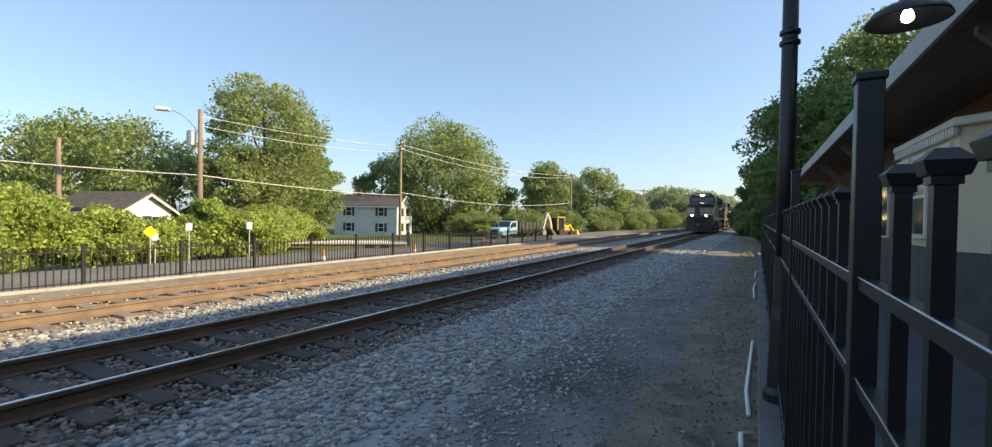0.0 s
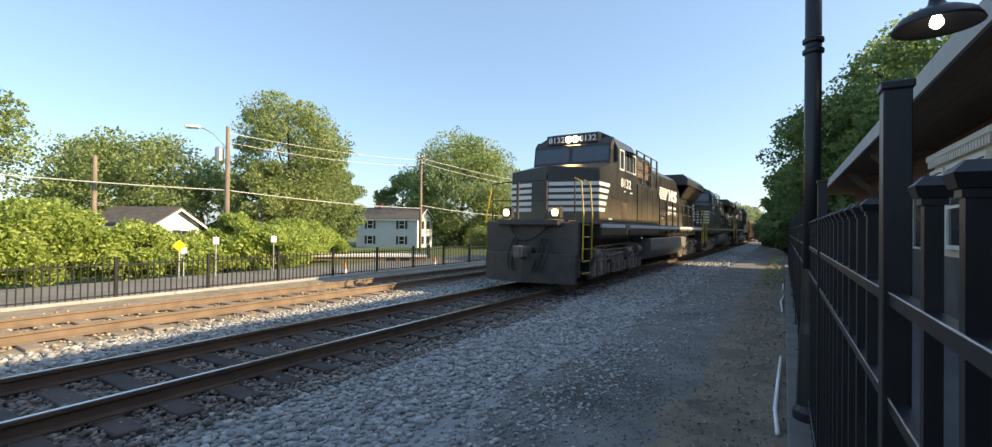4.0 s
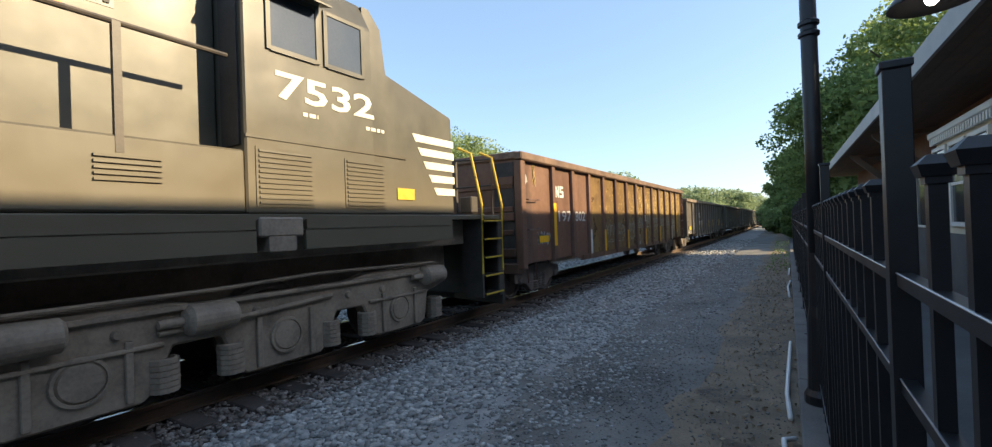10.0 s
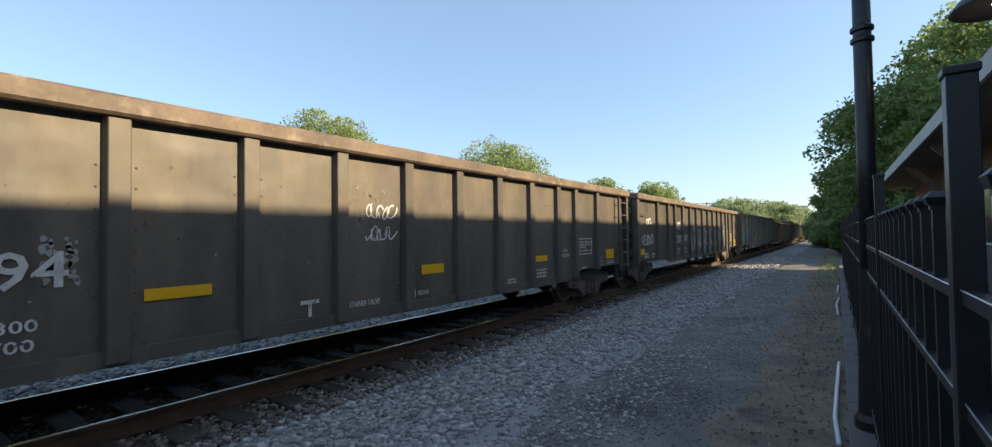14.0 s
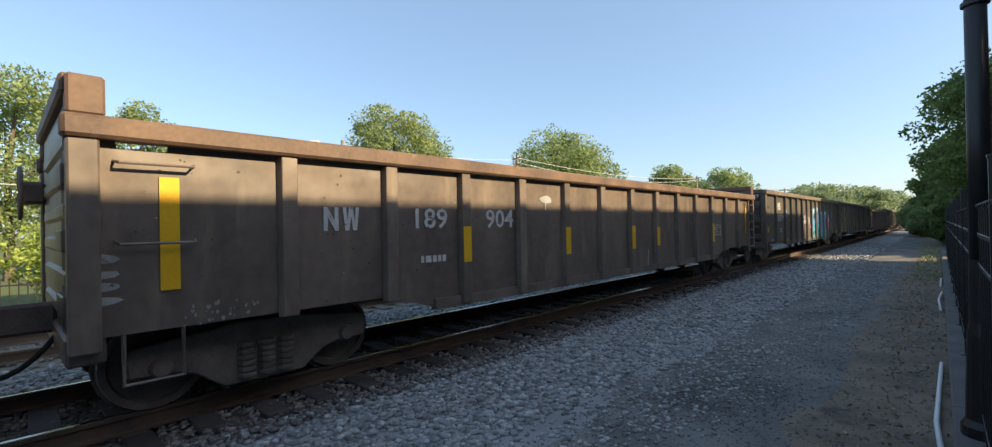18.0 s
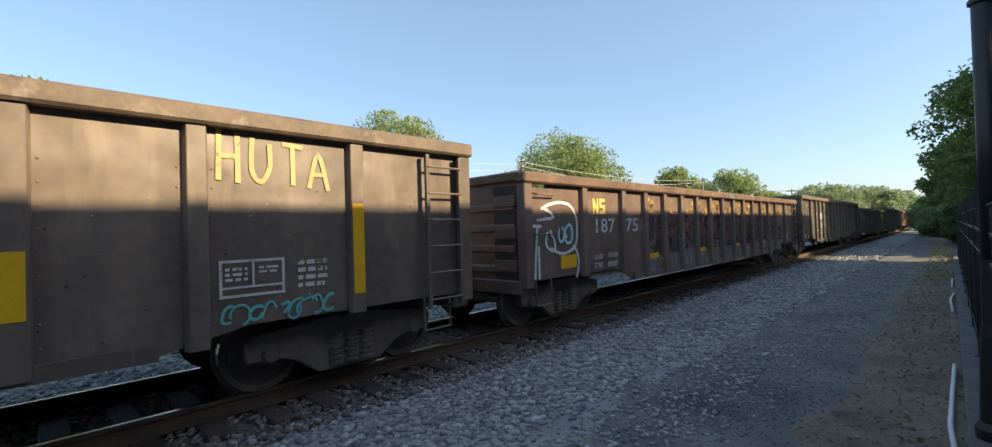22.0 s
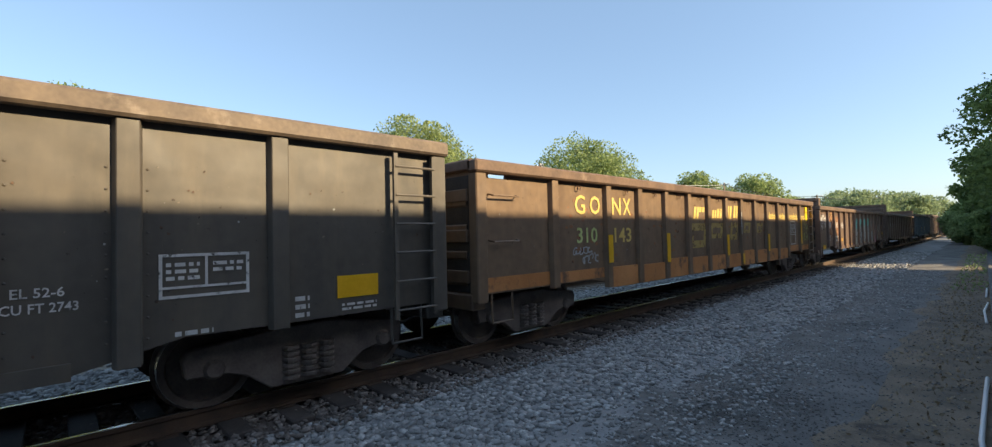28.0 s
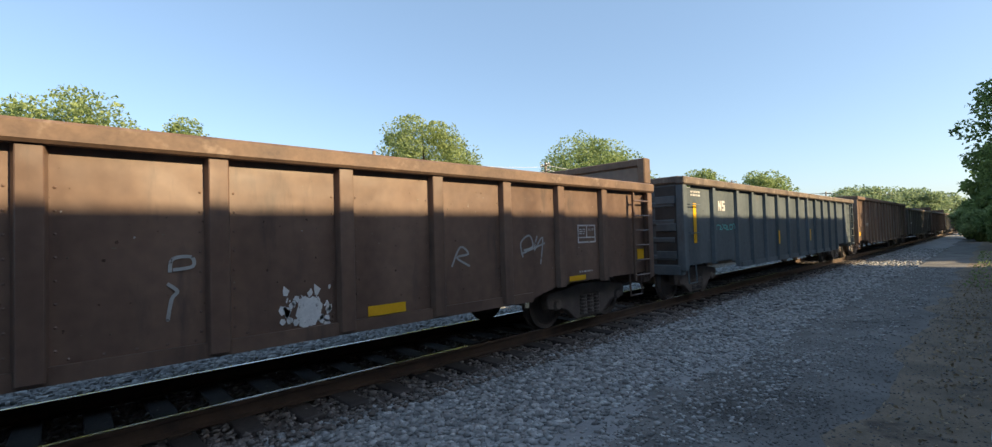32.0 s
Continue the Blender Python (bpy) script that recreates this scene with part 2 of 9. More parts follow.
SIDING = surface("pale_blue_siding", (0.5, 0.54, 0.58), (0.6, 0.64, 0.68), 1, 0.6)
WHITE = surface("white_house_paint", (0.72, 0.72, 0.7), (0.82, 0.81, 0.79), 1, 0.55)
SHUTTER = surface("dark_shutter", (0.02, 0.025, 0.03), (0.04, 0.045, 0.05), 3, 0.5)
BRICK_CH = surface("chimney_brick", (0.2, 0.09, 0.06), (0.3, 0.15, 0.1), 5, 0.85)
YELLOW = surface("yellow_sign", (0.85, 0.6, 0.02), (0.9, 0.65, 0.04), 2, 0.4)
ORANGE = surface("orange_cone", (0.75, 0.17, 0.03), (0.85, 0.22, 0.05), 3, 0.5)
SIGNWHITE = surface("white_sign", (0.75, 0.75, 0.75), (0.82, 0.82, 0.82), 2, 0.4)
TYRE = surface("tyre_rubber", (0.015, 0.015, 0.015), (0.04, 0.038, 0.036), 5, 0.85)
TRUCK_BLUE = surface("pale_blue_truck_paint", (0.3, 0.5, 0.62), (0.36, 0.56, 0.68), 1.5, 0.3)
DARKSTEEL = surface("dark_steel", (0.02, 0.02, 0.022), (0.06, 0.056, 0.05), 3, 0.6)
MACHINE = surface("backhoe_yellow_paint", (0.6, 0.38, 0.04), (0.72, 0.48, 0.08), 2, 0.45)
MACHINE_PALE = surface("dusty_boom_paint", (0.45, 0.4, 0.3), (0.58, 0.53, 0.42), 2, 0.6)
GLASSD = surface("dark_window_glass", (0.02, 0.025, 0.03), (0.035, 0.04, 0.05), 2, 0.08, spec=0.8)
RUSTY = surface("rusty_flatbed", (0.2, 0.12, 0.08), (0.32, 0.2, 0.13), 3, 0.8)
LEAF_NEAR = leafy("dark_broad_leaves", (0.1, 0.155, 0.055), (0.25, 0.33, 0.11), 0.55)
LEAF_A = leafy("tree_leaves", (0.175, 0.24, 0.095), (0.38, 0.45, 0.18), 0.5)
LEAF_B = leafy("yellow_green_leaves", (0.25, 0.33, 0.075), (0.5, 0.58, 0.16), 0.5)
LEAF_T = leafy("pale_green_tree_leaves", (0.19, 0.245, 0.09), (0.39, 0.45, 0.18), 0.5)
# greyer, bluer leaves for the farthest trees: distance haze put into the colour
LEAF_C = leafy("hazed_far_leaves", (0.2, 0.265, 0.145), (0.34, 0.41, 0.22), 0.5)

# ---- building helpers ----


def thing(name, label, category, group="", kind="", m=None):
    ob = tagged(new(name), label, category, group, kind)
    ob.empty_display_size = 0.2
    if m is not None:
        ob.matrix_world = m
    return ob


def mesh_of(name, bm, material, smooth=False):
    me = bpy.data.meshes.new(name)
    bmesh.ops.recalc_face_normals(bm, faces=bm.faces)
    bm.to_mesh(me)
    bm.free()
    if smooth:
        me.shade_smooth()
    me.materials.append(material)
    return me


def part(name, bm, material, parent=None, label="", at=None, smooth=False):
    """Links a bmesh (or a ready mesh) as one object under its thing or part."""
    me = bm if isinstance(bm, bpy.types.Mesh) else mesh_of(name, bm, material, smooth)
    ob = new(name, me)
    if parent:
        ob.parent = parent
    if at is not None:
        ob.matrix_basis = at if isinstance(at, Matrix) else Matrix.Translation(at)
    if label:
        ob["label"] = label
    return ob


def box(x0, x1, y0, y1, z0, z1, bm=None, bev=0.0, m=None):
    own = bmesh.new()
    vs = [own.verts.new(p) for p in ((x0, y0, z0), (x1, y0, z0), (x1, y1, z0), (x0, y1, z0), (x0, y0, z1), (x1, y0, z1), (x1, y1, z1), (x0, y1, z1))]
    for f in ((3, 2, 1, 0), (4, 5, 6, 7), (0, 1, 5, 4), (1, 2, 6, 5), (2, 3, 7, 6), (3, 0, 4, 7)):
        own.faces.new([vs[i] for i in f])
    if bev:
        bmesh.ops.bevel(own, geom=own.edges[:], offset=bev, segments=1, affect="EDGES", clamp_overlap=True)
    if m is not None:
        own.transform(m)
    return joined(bm, own)


def joined(bm, own):
    if bm is None:
        return own
    tmp = bpy.data.meshes.new("tmp")
    own.to_mesh(tmp)
    own.free()
    bm.from_mesh(tmp)
    bpy.data.meshes.remove(tmp)
    return bm


def prism(outline, x0, x1, axis="x", bm=None, bev=0.0):
    """An outline in the two other axes, drawn out along axis."""
    own = bmesh.new()
    put = {"x": lambda a, u, v: (a, u, v), "y": lambda a, u, v: (u, a, v), "z": lambda a, u, v: (u, v, a)}[axis]
    lo, hi = [own.verts.new(put(x0, *p)) for p in outline], [own.verts.new(put(x1, *p)) for p in outline]
    own.faces.new(lo), own.faces.new(hi[::-1])
    for i in range(len(outline)):
        j = (i + 1) % len(outline)
        own.faces.new((lo[j], lo[i], hi[i], hi[j]))
    bmesh.ops.recalc_face_normals(own, faces=own.faces)
    if bev:
        bmesh.ops.bevel(own, geom=own.edges[:], offset=bev, segments=1, affect="EDGES", clamp_overlap=True)
    return joined(bm, own)


def lathe(profile, n=16, axis="z", bm=None, m=None):
    """Turns (radius, along) pairs round an axis; a closed profile makes a ring, an open one is capped."""
    cap = profile[0] != profile[-1]
    own = bmesh.new()
    rings = []
    for r, a in profile:
        ring = []
        for k in range(n):
            c, s = math.cos(2 * math.pi * k / n) * r, math.sin(2 * math.pi * k / n) * r
            ring.append(own.verts.new({"z": (c, s, a), "y": (c, a, s), "x": (a, c, s)}[axis]))
        rings.append(ring)
    for a, b in zip(rings, rings[1:]):
        for k in range(n):
            own.faces.new((a[k], a[(k + 1) % n], b[(k + 1) % n], b[k]))
    if cap and profile[0][0] > 1e-5:
        own.faces.new(rings[0][::-1])
    if cap and profile[-1][0] > 1e-5:
        own.faces.new(rings[-1])
    bmesh.ops.remove_doubles(own, verts=own.verts, dist=1e-6)
    bmesh.ops.recalc_face_normals(own, faces=own.faces)
    if m is not None:
        own.transform(m)
    return joined(bm, own)


def tube(points, r, n=8, bm=None, taper=1.0):
    """A round bar through points."""
    own = bmesh.new()
    pts = [Vector(p) for p in points]
    rings = []
    for i, p in enumerate(pts):
        d = (pts[min(i + 1, len(pts) - 1)] - pts[max(i - 1, 0)]).normalized()
        u = d.cross(Vector((0, 0, 1)))
        u = (d.cross(Vector((1, 0, 0))) if u.length < 0.05 else u).normalized()
        v = d.cross(u)
        rr = r * (1 + (taper - 1) * i / max(1, len(pts) - 1))
        rings.append([own.verts.new(p + (u * math.cos(2 * math.pi * k / n) + v * math.sin(2 * math.pi * k / n)) * rr) for k in range(n)])
    for a, b in zip(rings, rings[1:]):
        for k in range(n):
            own.faces.new((a[k], a[(k + 1) % n], b[(k + 1) % n], b[k]))
    own.faces.new(rings[0][::-1]), own.faces.new(rings[-1])
    bmesh.ops.recalc_face_normals(own, faces=own.faces)
    return joined(bm, own)


def arc(p0, p1, p2, n=6):
    p0, p1, p2 = Vector(p0), Vector(p1), Vector(p2)
    return [p0 * (1 - t) ** 2 + p1 * 2 * t * (1 - t) + p2 * t * t for t in [k / n for k in range(n + 1)]]


def stones(name, places, sizes, material, rng, label, flat=0.65):
    """Broken stones at many places, one object."""
    bm = bmesh.new()
    bmesh.ops.create_icosphere(bm, subdivisions=1, radius=1.0)
    base = np.array([v.co for v in bm.verts])
    tri = np.array([[v.index for v in f.verts] for f in bm.faces])
    bm.free()
    kinds = []
    for _ in range(12):
        k = base * (1 + rng.uniform(-0.32, 0.32, (len(base), 1))) * rng.uniform(0.7, 1.25, (1, 3))
        k[:, 2] *= flat
        kinds.append(k)
    n = len(places)
    pick, turn = rng.integers(0, 12, n), rng.uniform(0, 6.283, n)
    c, s = np.cos(turn)[:, None], np.sin(turn)[:, None]
    v = np.array(kinds)[pick] * sizes[:, None, None]
    x, y = v[:, :, 0] * c - v[:, :, 1] * s, v[:, :, 0] * s + v[:, :, 1] * c
    v = np.stack([x, y, v[:, :, 2]], -1) + places[:, None, :]
    f = tri[None] + (np.arange(n) * len(base))[:, None, None]
    me = bpy.data.meshes.new(name)
    nv, nf = n * len(base), n * len(tri)
    me.vertices.add(nv), me.loops.add(nf * 3), me.polygons.add(nf)
    me.vertices.foreach_set("co", v.reshape(-1).astype(np.float32))
    me.loops.foreach_set("vertex_index", f.reshape(-1).astype(np.int32))
    me.polygons.foreach_set("loop_start", np.arange(0, nf * 3, 3, dtype=np.int32))
    me.update()
    me.validate()
    me.materials.append(material)
    return tagged(new(name, me), label, "ballast", kind="stuff")


def leaf_mesh(name, centres, size, rng, material, squash=0.8):
    """Folded leaf blades (two triangles pairs each) at the given centres."""
    n = len(centres)
    d = rng.normal(size=(n, 3))
    d /= np.linalg.norm(d, axis=1, keepdims=True)
    e = np.cross(d, rng.normal(size=(n, 3)))
    e /= np.linalg.norm(e, axis=1, keepdims=True) + 1e-9
    nn = np.cross(d, e)
    s = size * rng.uniform(0.6, 1.4, (n, 1))
    tip, root = centres + d * s, centres - d * s
    l, r = centres + e * s * 0.55 + nn * s * 0.18, centres - e * s * 0.55 + nn * s * 0.18
    v = np.stack([root, l, tip, r], 1).reshape(-1, 3)
    i = np.arange(n)[:, None] * 4
    f = np.concatenate([i + [0, 1, 2], i + [0, 2, 3]], 1).reshape(-1, 3)
    me = bpy.data.meshes.new(name)
    nf = len(f)
    me.vertices.add(len(v)), me.loops.add(nf * 3), me.polygons.add(nf)
    me.vertices.foreach_set("co", v.reshape(-1).astype(np.float32))
    me.loops.foreach_set("vertex_index", f.reshape(-1).astype(np.int32))
    me.polygons.foreach_set("loop_start", np.arange(0, nf * 3, 3, dtype=np.int32))
    me.update()
    me.validate()
    me.materials.append(material)
    return me


def crown_points(rng, rx, ry, z0, z1, clumps, per, clump_r):
    """Leaf places in clumps that fill an uneven egg shape."""
    zc, rz = (z0 + z1) / 2, (z1 - z0) / 2
    pts = []
    for _ in range(clumps):
        d = rng.normal(size=3)
        d /= np.linalg.norm(d)
        k = rng.uniform(0.45, 1.0) ** 0.6
        c = d * k * np.array([rx, ry, rz]) * (1 - 0.18 * max(0.0, d[2]))
        cr = clump_r * rng.uniform(0.6, 1.3)
        q = rng.normal(size=(per, 3))
        q /= np.linalg.norm(q, axis=1, keepdims=True)
        pts.append(c + q * cr * rng.uniform(0.35, 1.0, (per, 1)) ** 0.5 * np.array([1, 1, 0.7]))
    p = np.concatenate(pts)
    p[:, 2] += zc
    return p


def tree(x, y, base, top, r, leaves=LEAF_A, seed=1, clumps=60, per=90, size=0.3, low=0.3, label="broad green tree with a dense leafy crown", name="tree", ry=None, group="trees beyond the railway"):
    rng = np.random.default_rng(seed)
    h = top - base
    ob = thing(name, label, "tree", group, m=pose(x, y, base))
    z0 = h * low
    bm = bmesh.new()
    tr = max(0.12, h * 0.022)
    trunk = [(0, 0, -0.3), (rng.normal() * 0.1, rng.normal() * 0.1, h * 0.2), (rng.normal() * 0.25, rng.normal() * 0.25, h * 0.5), (rng.normal() * 0.3, rng.normal() * 0.3, h * 0.85)]
    tube(trunk, tr, 8, bm, taper=0.25)
    for k in range(7):
        a, zz = rng.uniform(0, 6.28), h * rng.uniform(low * 0.9, 0.6)
        e = (math.cos(a) * r * 0.7, math.sin(a) * r * 0.7, zz + h * 0.18)
        tube(arc((0, 0, zz), (e[0] * 0.4, e[1] * 0.4, zz + h * 0.03), e, 4), tr * 0.4, 5, bm, taper=0.3)
    part("trunk", bm, BARK, ob)
    p = crown_points(rng, r, ry or r, z0, h, clumps, per, r * 0.3)
    part("crown", leaf_mesh("crown", p, size, rng, leaves), None, ob)
    return ob


def bush(x, y, base, top, rx, ry, seed, leaves=LEAF_B, clumps=75, per=190, size=0.1, label="dense yellow-green roadside shrub", name="shrub"):
    rng = np.random.default_rng(seed)
    ob = thing(name, label, "shrub", "shrubs along the street", m=pose(x, y, base))
    bm = bmesh.new()
    for k in range(6):
        a = rng.uniform(0, 6.28)
        tube([(0, 0, -0.1), (math.cos(a) * rx * 0.4, math.sin(a) * ry * 0.4, (top - base) * 0.6)], 0.05, 5, bm, taper=0.4)
    part("stems", bm, BARK, ob)
    p = crown_points(rng, rx, ry, 0.0, top - base, clumps, per, min(rx, ry) * 0.33)
    p = p[p[:, 2] > 0.02]
    part("foliage", leaf_mesh("foliage", p, size, rng, leaves), None, ob)
    return ob


def lettering(text, size, material, parent, m, name="lettering", slant=0.0, width=1.0, bold=0.012, span=None):
    """Words as a flat mesh with the built-in font, in the plane y-z of the parent (faces +x)."""
    cu = bpy.data.curves.new("letters", "FONT")
    cu.body, cu.size, cu.shear, cu.extrude = text, size, slant, 0.002
    cu.resolution_u, cu.offset = 2, size * bold
    cu.align_x, cu.align_y = "LEFT", "CENTER"
    ob = bpy.data.objects.new("letters", cu)
    me = bpy.data.meshes.new_from_object(ob)
    bpy.data.objects.remove(ob)
    bpy.data.curves.remove(cu)
    if span:  # the length that the word fills
        xs = [v.co.x for v in me.vertices]
        width = span / (max(xs) - min(xs))
    me.transform(Matrix.Diagonal((width, 1, 1, 1)))
    me.materials.clear()
    me.materials.append(material)
    return part(name, me, material, parent, at=m)


def on_side(y, z, x=1.5, sign=1):
    """The place of lettering on a vehicle's side: reads along +y when seen from +x."""
    m = Matrix(((0, 0, 1, x), (1, 0, 0, y), (0, 1, 0, z), (0, 0, 0, 1)))
    return m if sign > 0 else Matrix.Rotation(math.pi, 4, "Z") @ m

# ---- ground ----
STRIPS = [(-1500, -2.0, GRASS), (-60, -1.6, GRASS), (-30, -1.25, GRASS), (-24.2, -0.62, ASPHALT), (-16.6, -0.55, GRASS), (-14.6, -0.02, EARTH),
          (-8.95, 0.0, GRAVEL), (-7.45, 0.0, SPILL), (-4.55, 0.0, GRAVEL), (-2.5, 0.0, DIRT), (-0.95, 0.0, LITTER), (0.05, 0.0, PAVING), (3.4, 0.0, DIRT), (12.0, 0.0, GRASS), (1500, 0.0, GRASS)]


def make_ground():
    bm = bmesh.new()
    rng = random.Random(17)
    mats, ys = [], [-400, -40, -16, -9] + [-6 + 0.4 * k for k in range(75)] + [24 + 3 * k for k in range(1, 22)] + [120, 300, 1800]
    cols = [[bm.verts.new((x + (0.1 * math.sin(y * 1.3 + x) + 0.07 * math.sin(y * 3.7 + 2 * x) + rng.uniform(-0.07, 0.07) if -14 < x < -0.5 else 0), y, z)) for y in ys] for x, z, _ in STRIPS]
    for i, (a, b) in enumerate(zip(cols, cols[1:])):
        m = STRIPS[i][2]
        if m not in mats:
            mats.append(m)
        for j in range(len(ys) - 1):
            f = bm.faces.new((a[j], b[j], b[j + 1], a[j + 1]))
            f.material_index = mats.index(m)
    me = bpy.data.meshes.new("ground")
    bm.to_mesh(me)
    bm.free()
    for m in mats:
        me.materials.append(m)
    return tagged(new("ground", me), "gravel railway yard with dirt, grass verges and a street", "ground", kind="structure")


ground = make_ground()

TRACK_X, TRACK2_X, RAIL_Z = -6.1, -10.45, 0.23


def rail_bm(x, z, y0, y1, head_only=False):
    h = 0.17
    out = [(-0.07, -h), (0.07, -h), (0.07, -h + 0.012), (0.012, -h + 0.03), (0.01, -0.05), (0.035, -0.038), (0.035, -0.006), (0.028, 0), (-0.028, 0), (-0.035, -0.006), (-0.035, -0.038), (-0.01, -0.05), (-0.012, -h + 0.03), (-0.07, -h + 0.012)]
    return prism([(x + u, z + v) for u, v in out], y0, y1, "y")


def make_track(cx, z, name, label, tie_m, rail_m, top_m):
    tr = thing(name, label, "railway track", kind="structure")
    for s in (-1, 1):
        r = part("rail", rail_bm(cx + s * 0.755, z, -430, 420), rail_m, tr)
        if top_m:
            part("rail_head", box(cx + s * 0.755 - 0.024, cx + s * 0.755 + 0.024, -430, 420, z, z + 0.003), top_m, r, "polished running surface")
    rng = random.Random(5)
    shapes = [mesh_of("tie", box(-1.3 + rng.uniform(-0.03, 0.03), 1.3 + rng.uniform(-0.04, 0.04), -0.115, 0.115, -0.16, 0, bev=0.012), tie_m) for _ in range(5)]
    far = bmesh.new()
    y = -4.0
    while y < 150:
        if y < 48:
            part("tie", shapes[rng.randrange(5)], None, tr, at=pose(cx + rng.uniform(-0.05, 0.05), y, z - 0.165 + rng.uniform(-0.015, 0.008), 0, 0, rng.uniform(-1.5, 1.5)))
        else:
            box(cx - 1.3, cx + 1.3, y - 0.115, y + 0.115, z - 0.3, z - 0.168, far)
        y += 0.53
    tagged(part("far_ties", far, tie_m, tr), kind="stuff")
    plate = mesh_of("tie_plate", box(-0.14, 0.14, -0.09, 0.09, 0, 0.014), rail_m)
    y = -4.0
    while y < 22:
        for s in (-1, 1):
            part("tie_plate", plate, None, tr, at=(cx + s * 0.755, y, z - 0.183))
        y += 0.53
    return tr


make_track(TRACK_X, RAIL_Z, "main_track", "steel railway track on dark creosoted ties", TIE, RAIL, RAIL_TOP)
make_track(TRACK2_X, 0.2, "siding_track", "rusty railway siding on weathered brown ties", TIE_OLD, RAIL_RUST, None)


def scatter(rng, x0, x1, y0, y1, per_m2, lo, hi, z=0.0, sink=0.2):
    n = int((x1 - x0) * (y1 - y0) * per_m2)
    s = rng.uniform(lo, hi, n) * rng.choice([0.75, 1.0, 1.0, 1.25], n)
    p = np.stack([rng.uniform(x0, x1, n), rng.uniform(y0, y1, n), z + s * sink], 1)
    return p, s


STONE_TROD = surface("trodden_pebble", (0.125, 0.12, 0.113), (0.245, 0.235, 0.218), 9.0, 0.9, vary=0.15, island=True)
STONE_COAL = surface("coal_stained_pebble", (0.085, 0.08, 0.075), (0.16, 0.15, 0.14), 9.0, 0.9, vary=0.2, island=True)


def ballast():
    rng = np.random.default_rng(3)
    a = [scatter(rng, -4.7, -2.8, 0.5, 8, 460, 0.018, 0.042), scatter(rng, -4.7, -2.4, -6, 0.5, 120, 0.02, 0.045), scatter(rng, -3.0, -1.7, 1.5, 8, 190, 0.012, 0.032), scatter(rng, -4.75, -2.4, 8, 18, 170, 0.022, 0.046),
         scatter(rng, -4.75, -2.4, 18, 45, 40, 0.03, 0.06), scatter(rng, -2.6, -1.3, 1.5, 9, 110, 0.01, 0.024), scatter(rng, -2.5, -1.2, 9, 26, 60, 0.014, 0.03)]
    stones("yard_gravel", np.concatenate([q[0] for q in a]), np.concatenate([q[1] for q in a]), STONE, rng, "loose pale grey crushed stone beside the track")
    a = [scatter(rng, -8.9, -7.35, -6, 12, 330, 0.02, 0.048, 0.01), scatter(rng, -8.9, -7.35, 12, 40, 90, 0.03, 0.06, 0.01), scatter(rng, -9.2, -8.8, -2, 30, 60, 0.02, 0.045, 0.01)]
    stones("ballast_between_tracks", np.concatenate([q[0] for q in a]), np.concatenate([q[1] for q in a]), STONE, rng, "pale crushed stone ballast between the two tracks")
    a = [scatter(rng, -7.45, -4.4, -6, 10, 420, 0.012, 0.034, 0.028), scatter(rng, -7.45, -4.6, 10, 30, 110, 0.02, 0.045, 0.025)]
    stones("crib_ballast", np.concatenate([q[0] for q in a]), np.concatenate([q[1] for q in a]), STONE_DARK, rng, "dusty ballast between the ties of the main track")
    a = [scatter(rng, -12.6, -8.9, -6, 14, 45, 0.015, 0.036, 0.01), scatter(rng, -12.6, -8.9, 14, 40, 12, 0.02, 0.045, 0.01)]
    stones("siding_ballast", np.concatenate([q[0] for q in a]), np.concatenate([q[1] for q in a]), STONE_BROWN, rng, "dusty brown stones round the siding's ties")
    a = [scatter(rng, -2.6, -0.9, 1.5, 9, 330, 0.005, 0.015), scatter(rng, -2.6, -0.9, -6, 1.5, 90, 0.006, 0.016), scatter(rng, -2.6, -0.7, 9, 24, 60, 0.008, 0.018), scatter(rng, -0.9, -0.05, 1.5, 16, 170, 0.005, 0.015)]
    stones("yard_pebbles", np.concatenate([q[0] for q in a]), np.concatenate([q[1] for q in a]), STONE_TROD, rng, "scattered pebbles trodden into the dirt")
    p, q = scatter(rng, -2.5, -1.0, 4.0, 6.6, 520, 0.006, 0.014)
    keep = ((p[:, 0] + 1.75) / 0.7) ** 2 + ((p[:, 1] - 5.3) / 1.15) ** 2 < rng.uniform(0.3, 1.1, len(p))
    stones("dark_pebbles", p[keep], q[keep], STONE_COAL, rng, "dark coal-stained fines spilled on the yard")


ballast()


def litter():
    rng = np.random.default_rng(8)
    n = 1500
    p = np.stack([np.minimum(0.03, rng.normal(-0.35, 0.25, n)), rng.uniform(2.5, 24, n), rng.uniform(0.005, 0.03, n)], 1)
    dry = surface("dry_leaf", (0.22, 0.172, 0.115), (0.4, 0.315, 0.205), 3, 0.9, vary=0.3, island=True)
    tagged(new("fallen_leaves", leaf_mesh("fallen_leaves", p, 0.024, rng, dry)), "dry brown leaves fallen along the kerb", "leaf litter", kind="stuff")
    m = 350
    q = np.stack([rng.uniform(-0.7, 0.02, m), rng.uniform(18, 40, m), rng.uniform(0.02, 0.12, m)], 1)
    tagged(new("weeds", leaf_mesh("weeds", q, 0.05, rng, LEAF_A)), "low green weeds along the kerb", "weeds", kind="stuff")


litter()

# ---- kerb, fence and lamp beside the viewer ----
FX = 0.22


def kerb():
    k = thing("kerb", "low concrete kerb under the iron fence", "kerb", kind="structure")
    y = -3.0
    while y < 34:
        part("kerb_stone", box(0.045, 0.4, y, y + 2.98, -0.1, 0.1, bev=0.012), OLD_KERB, k)
        y += 3.0


kerb()


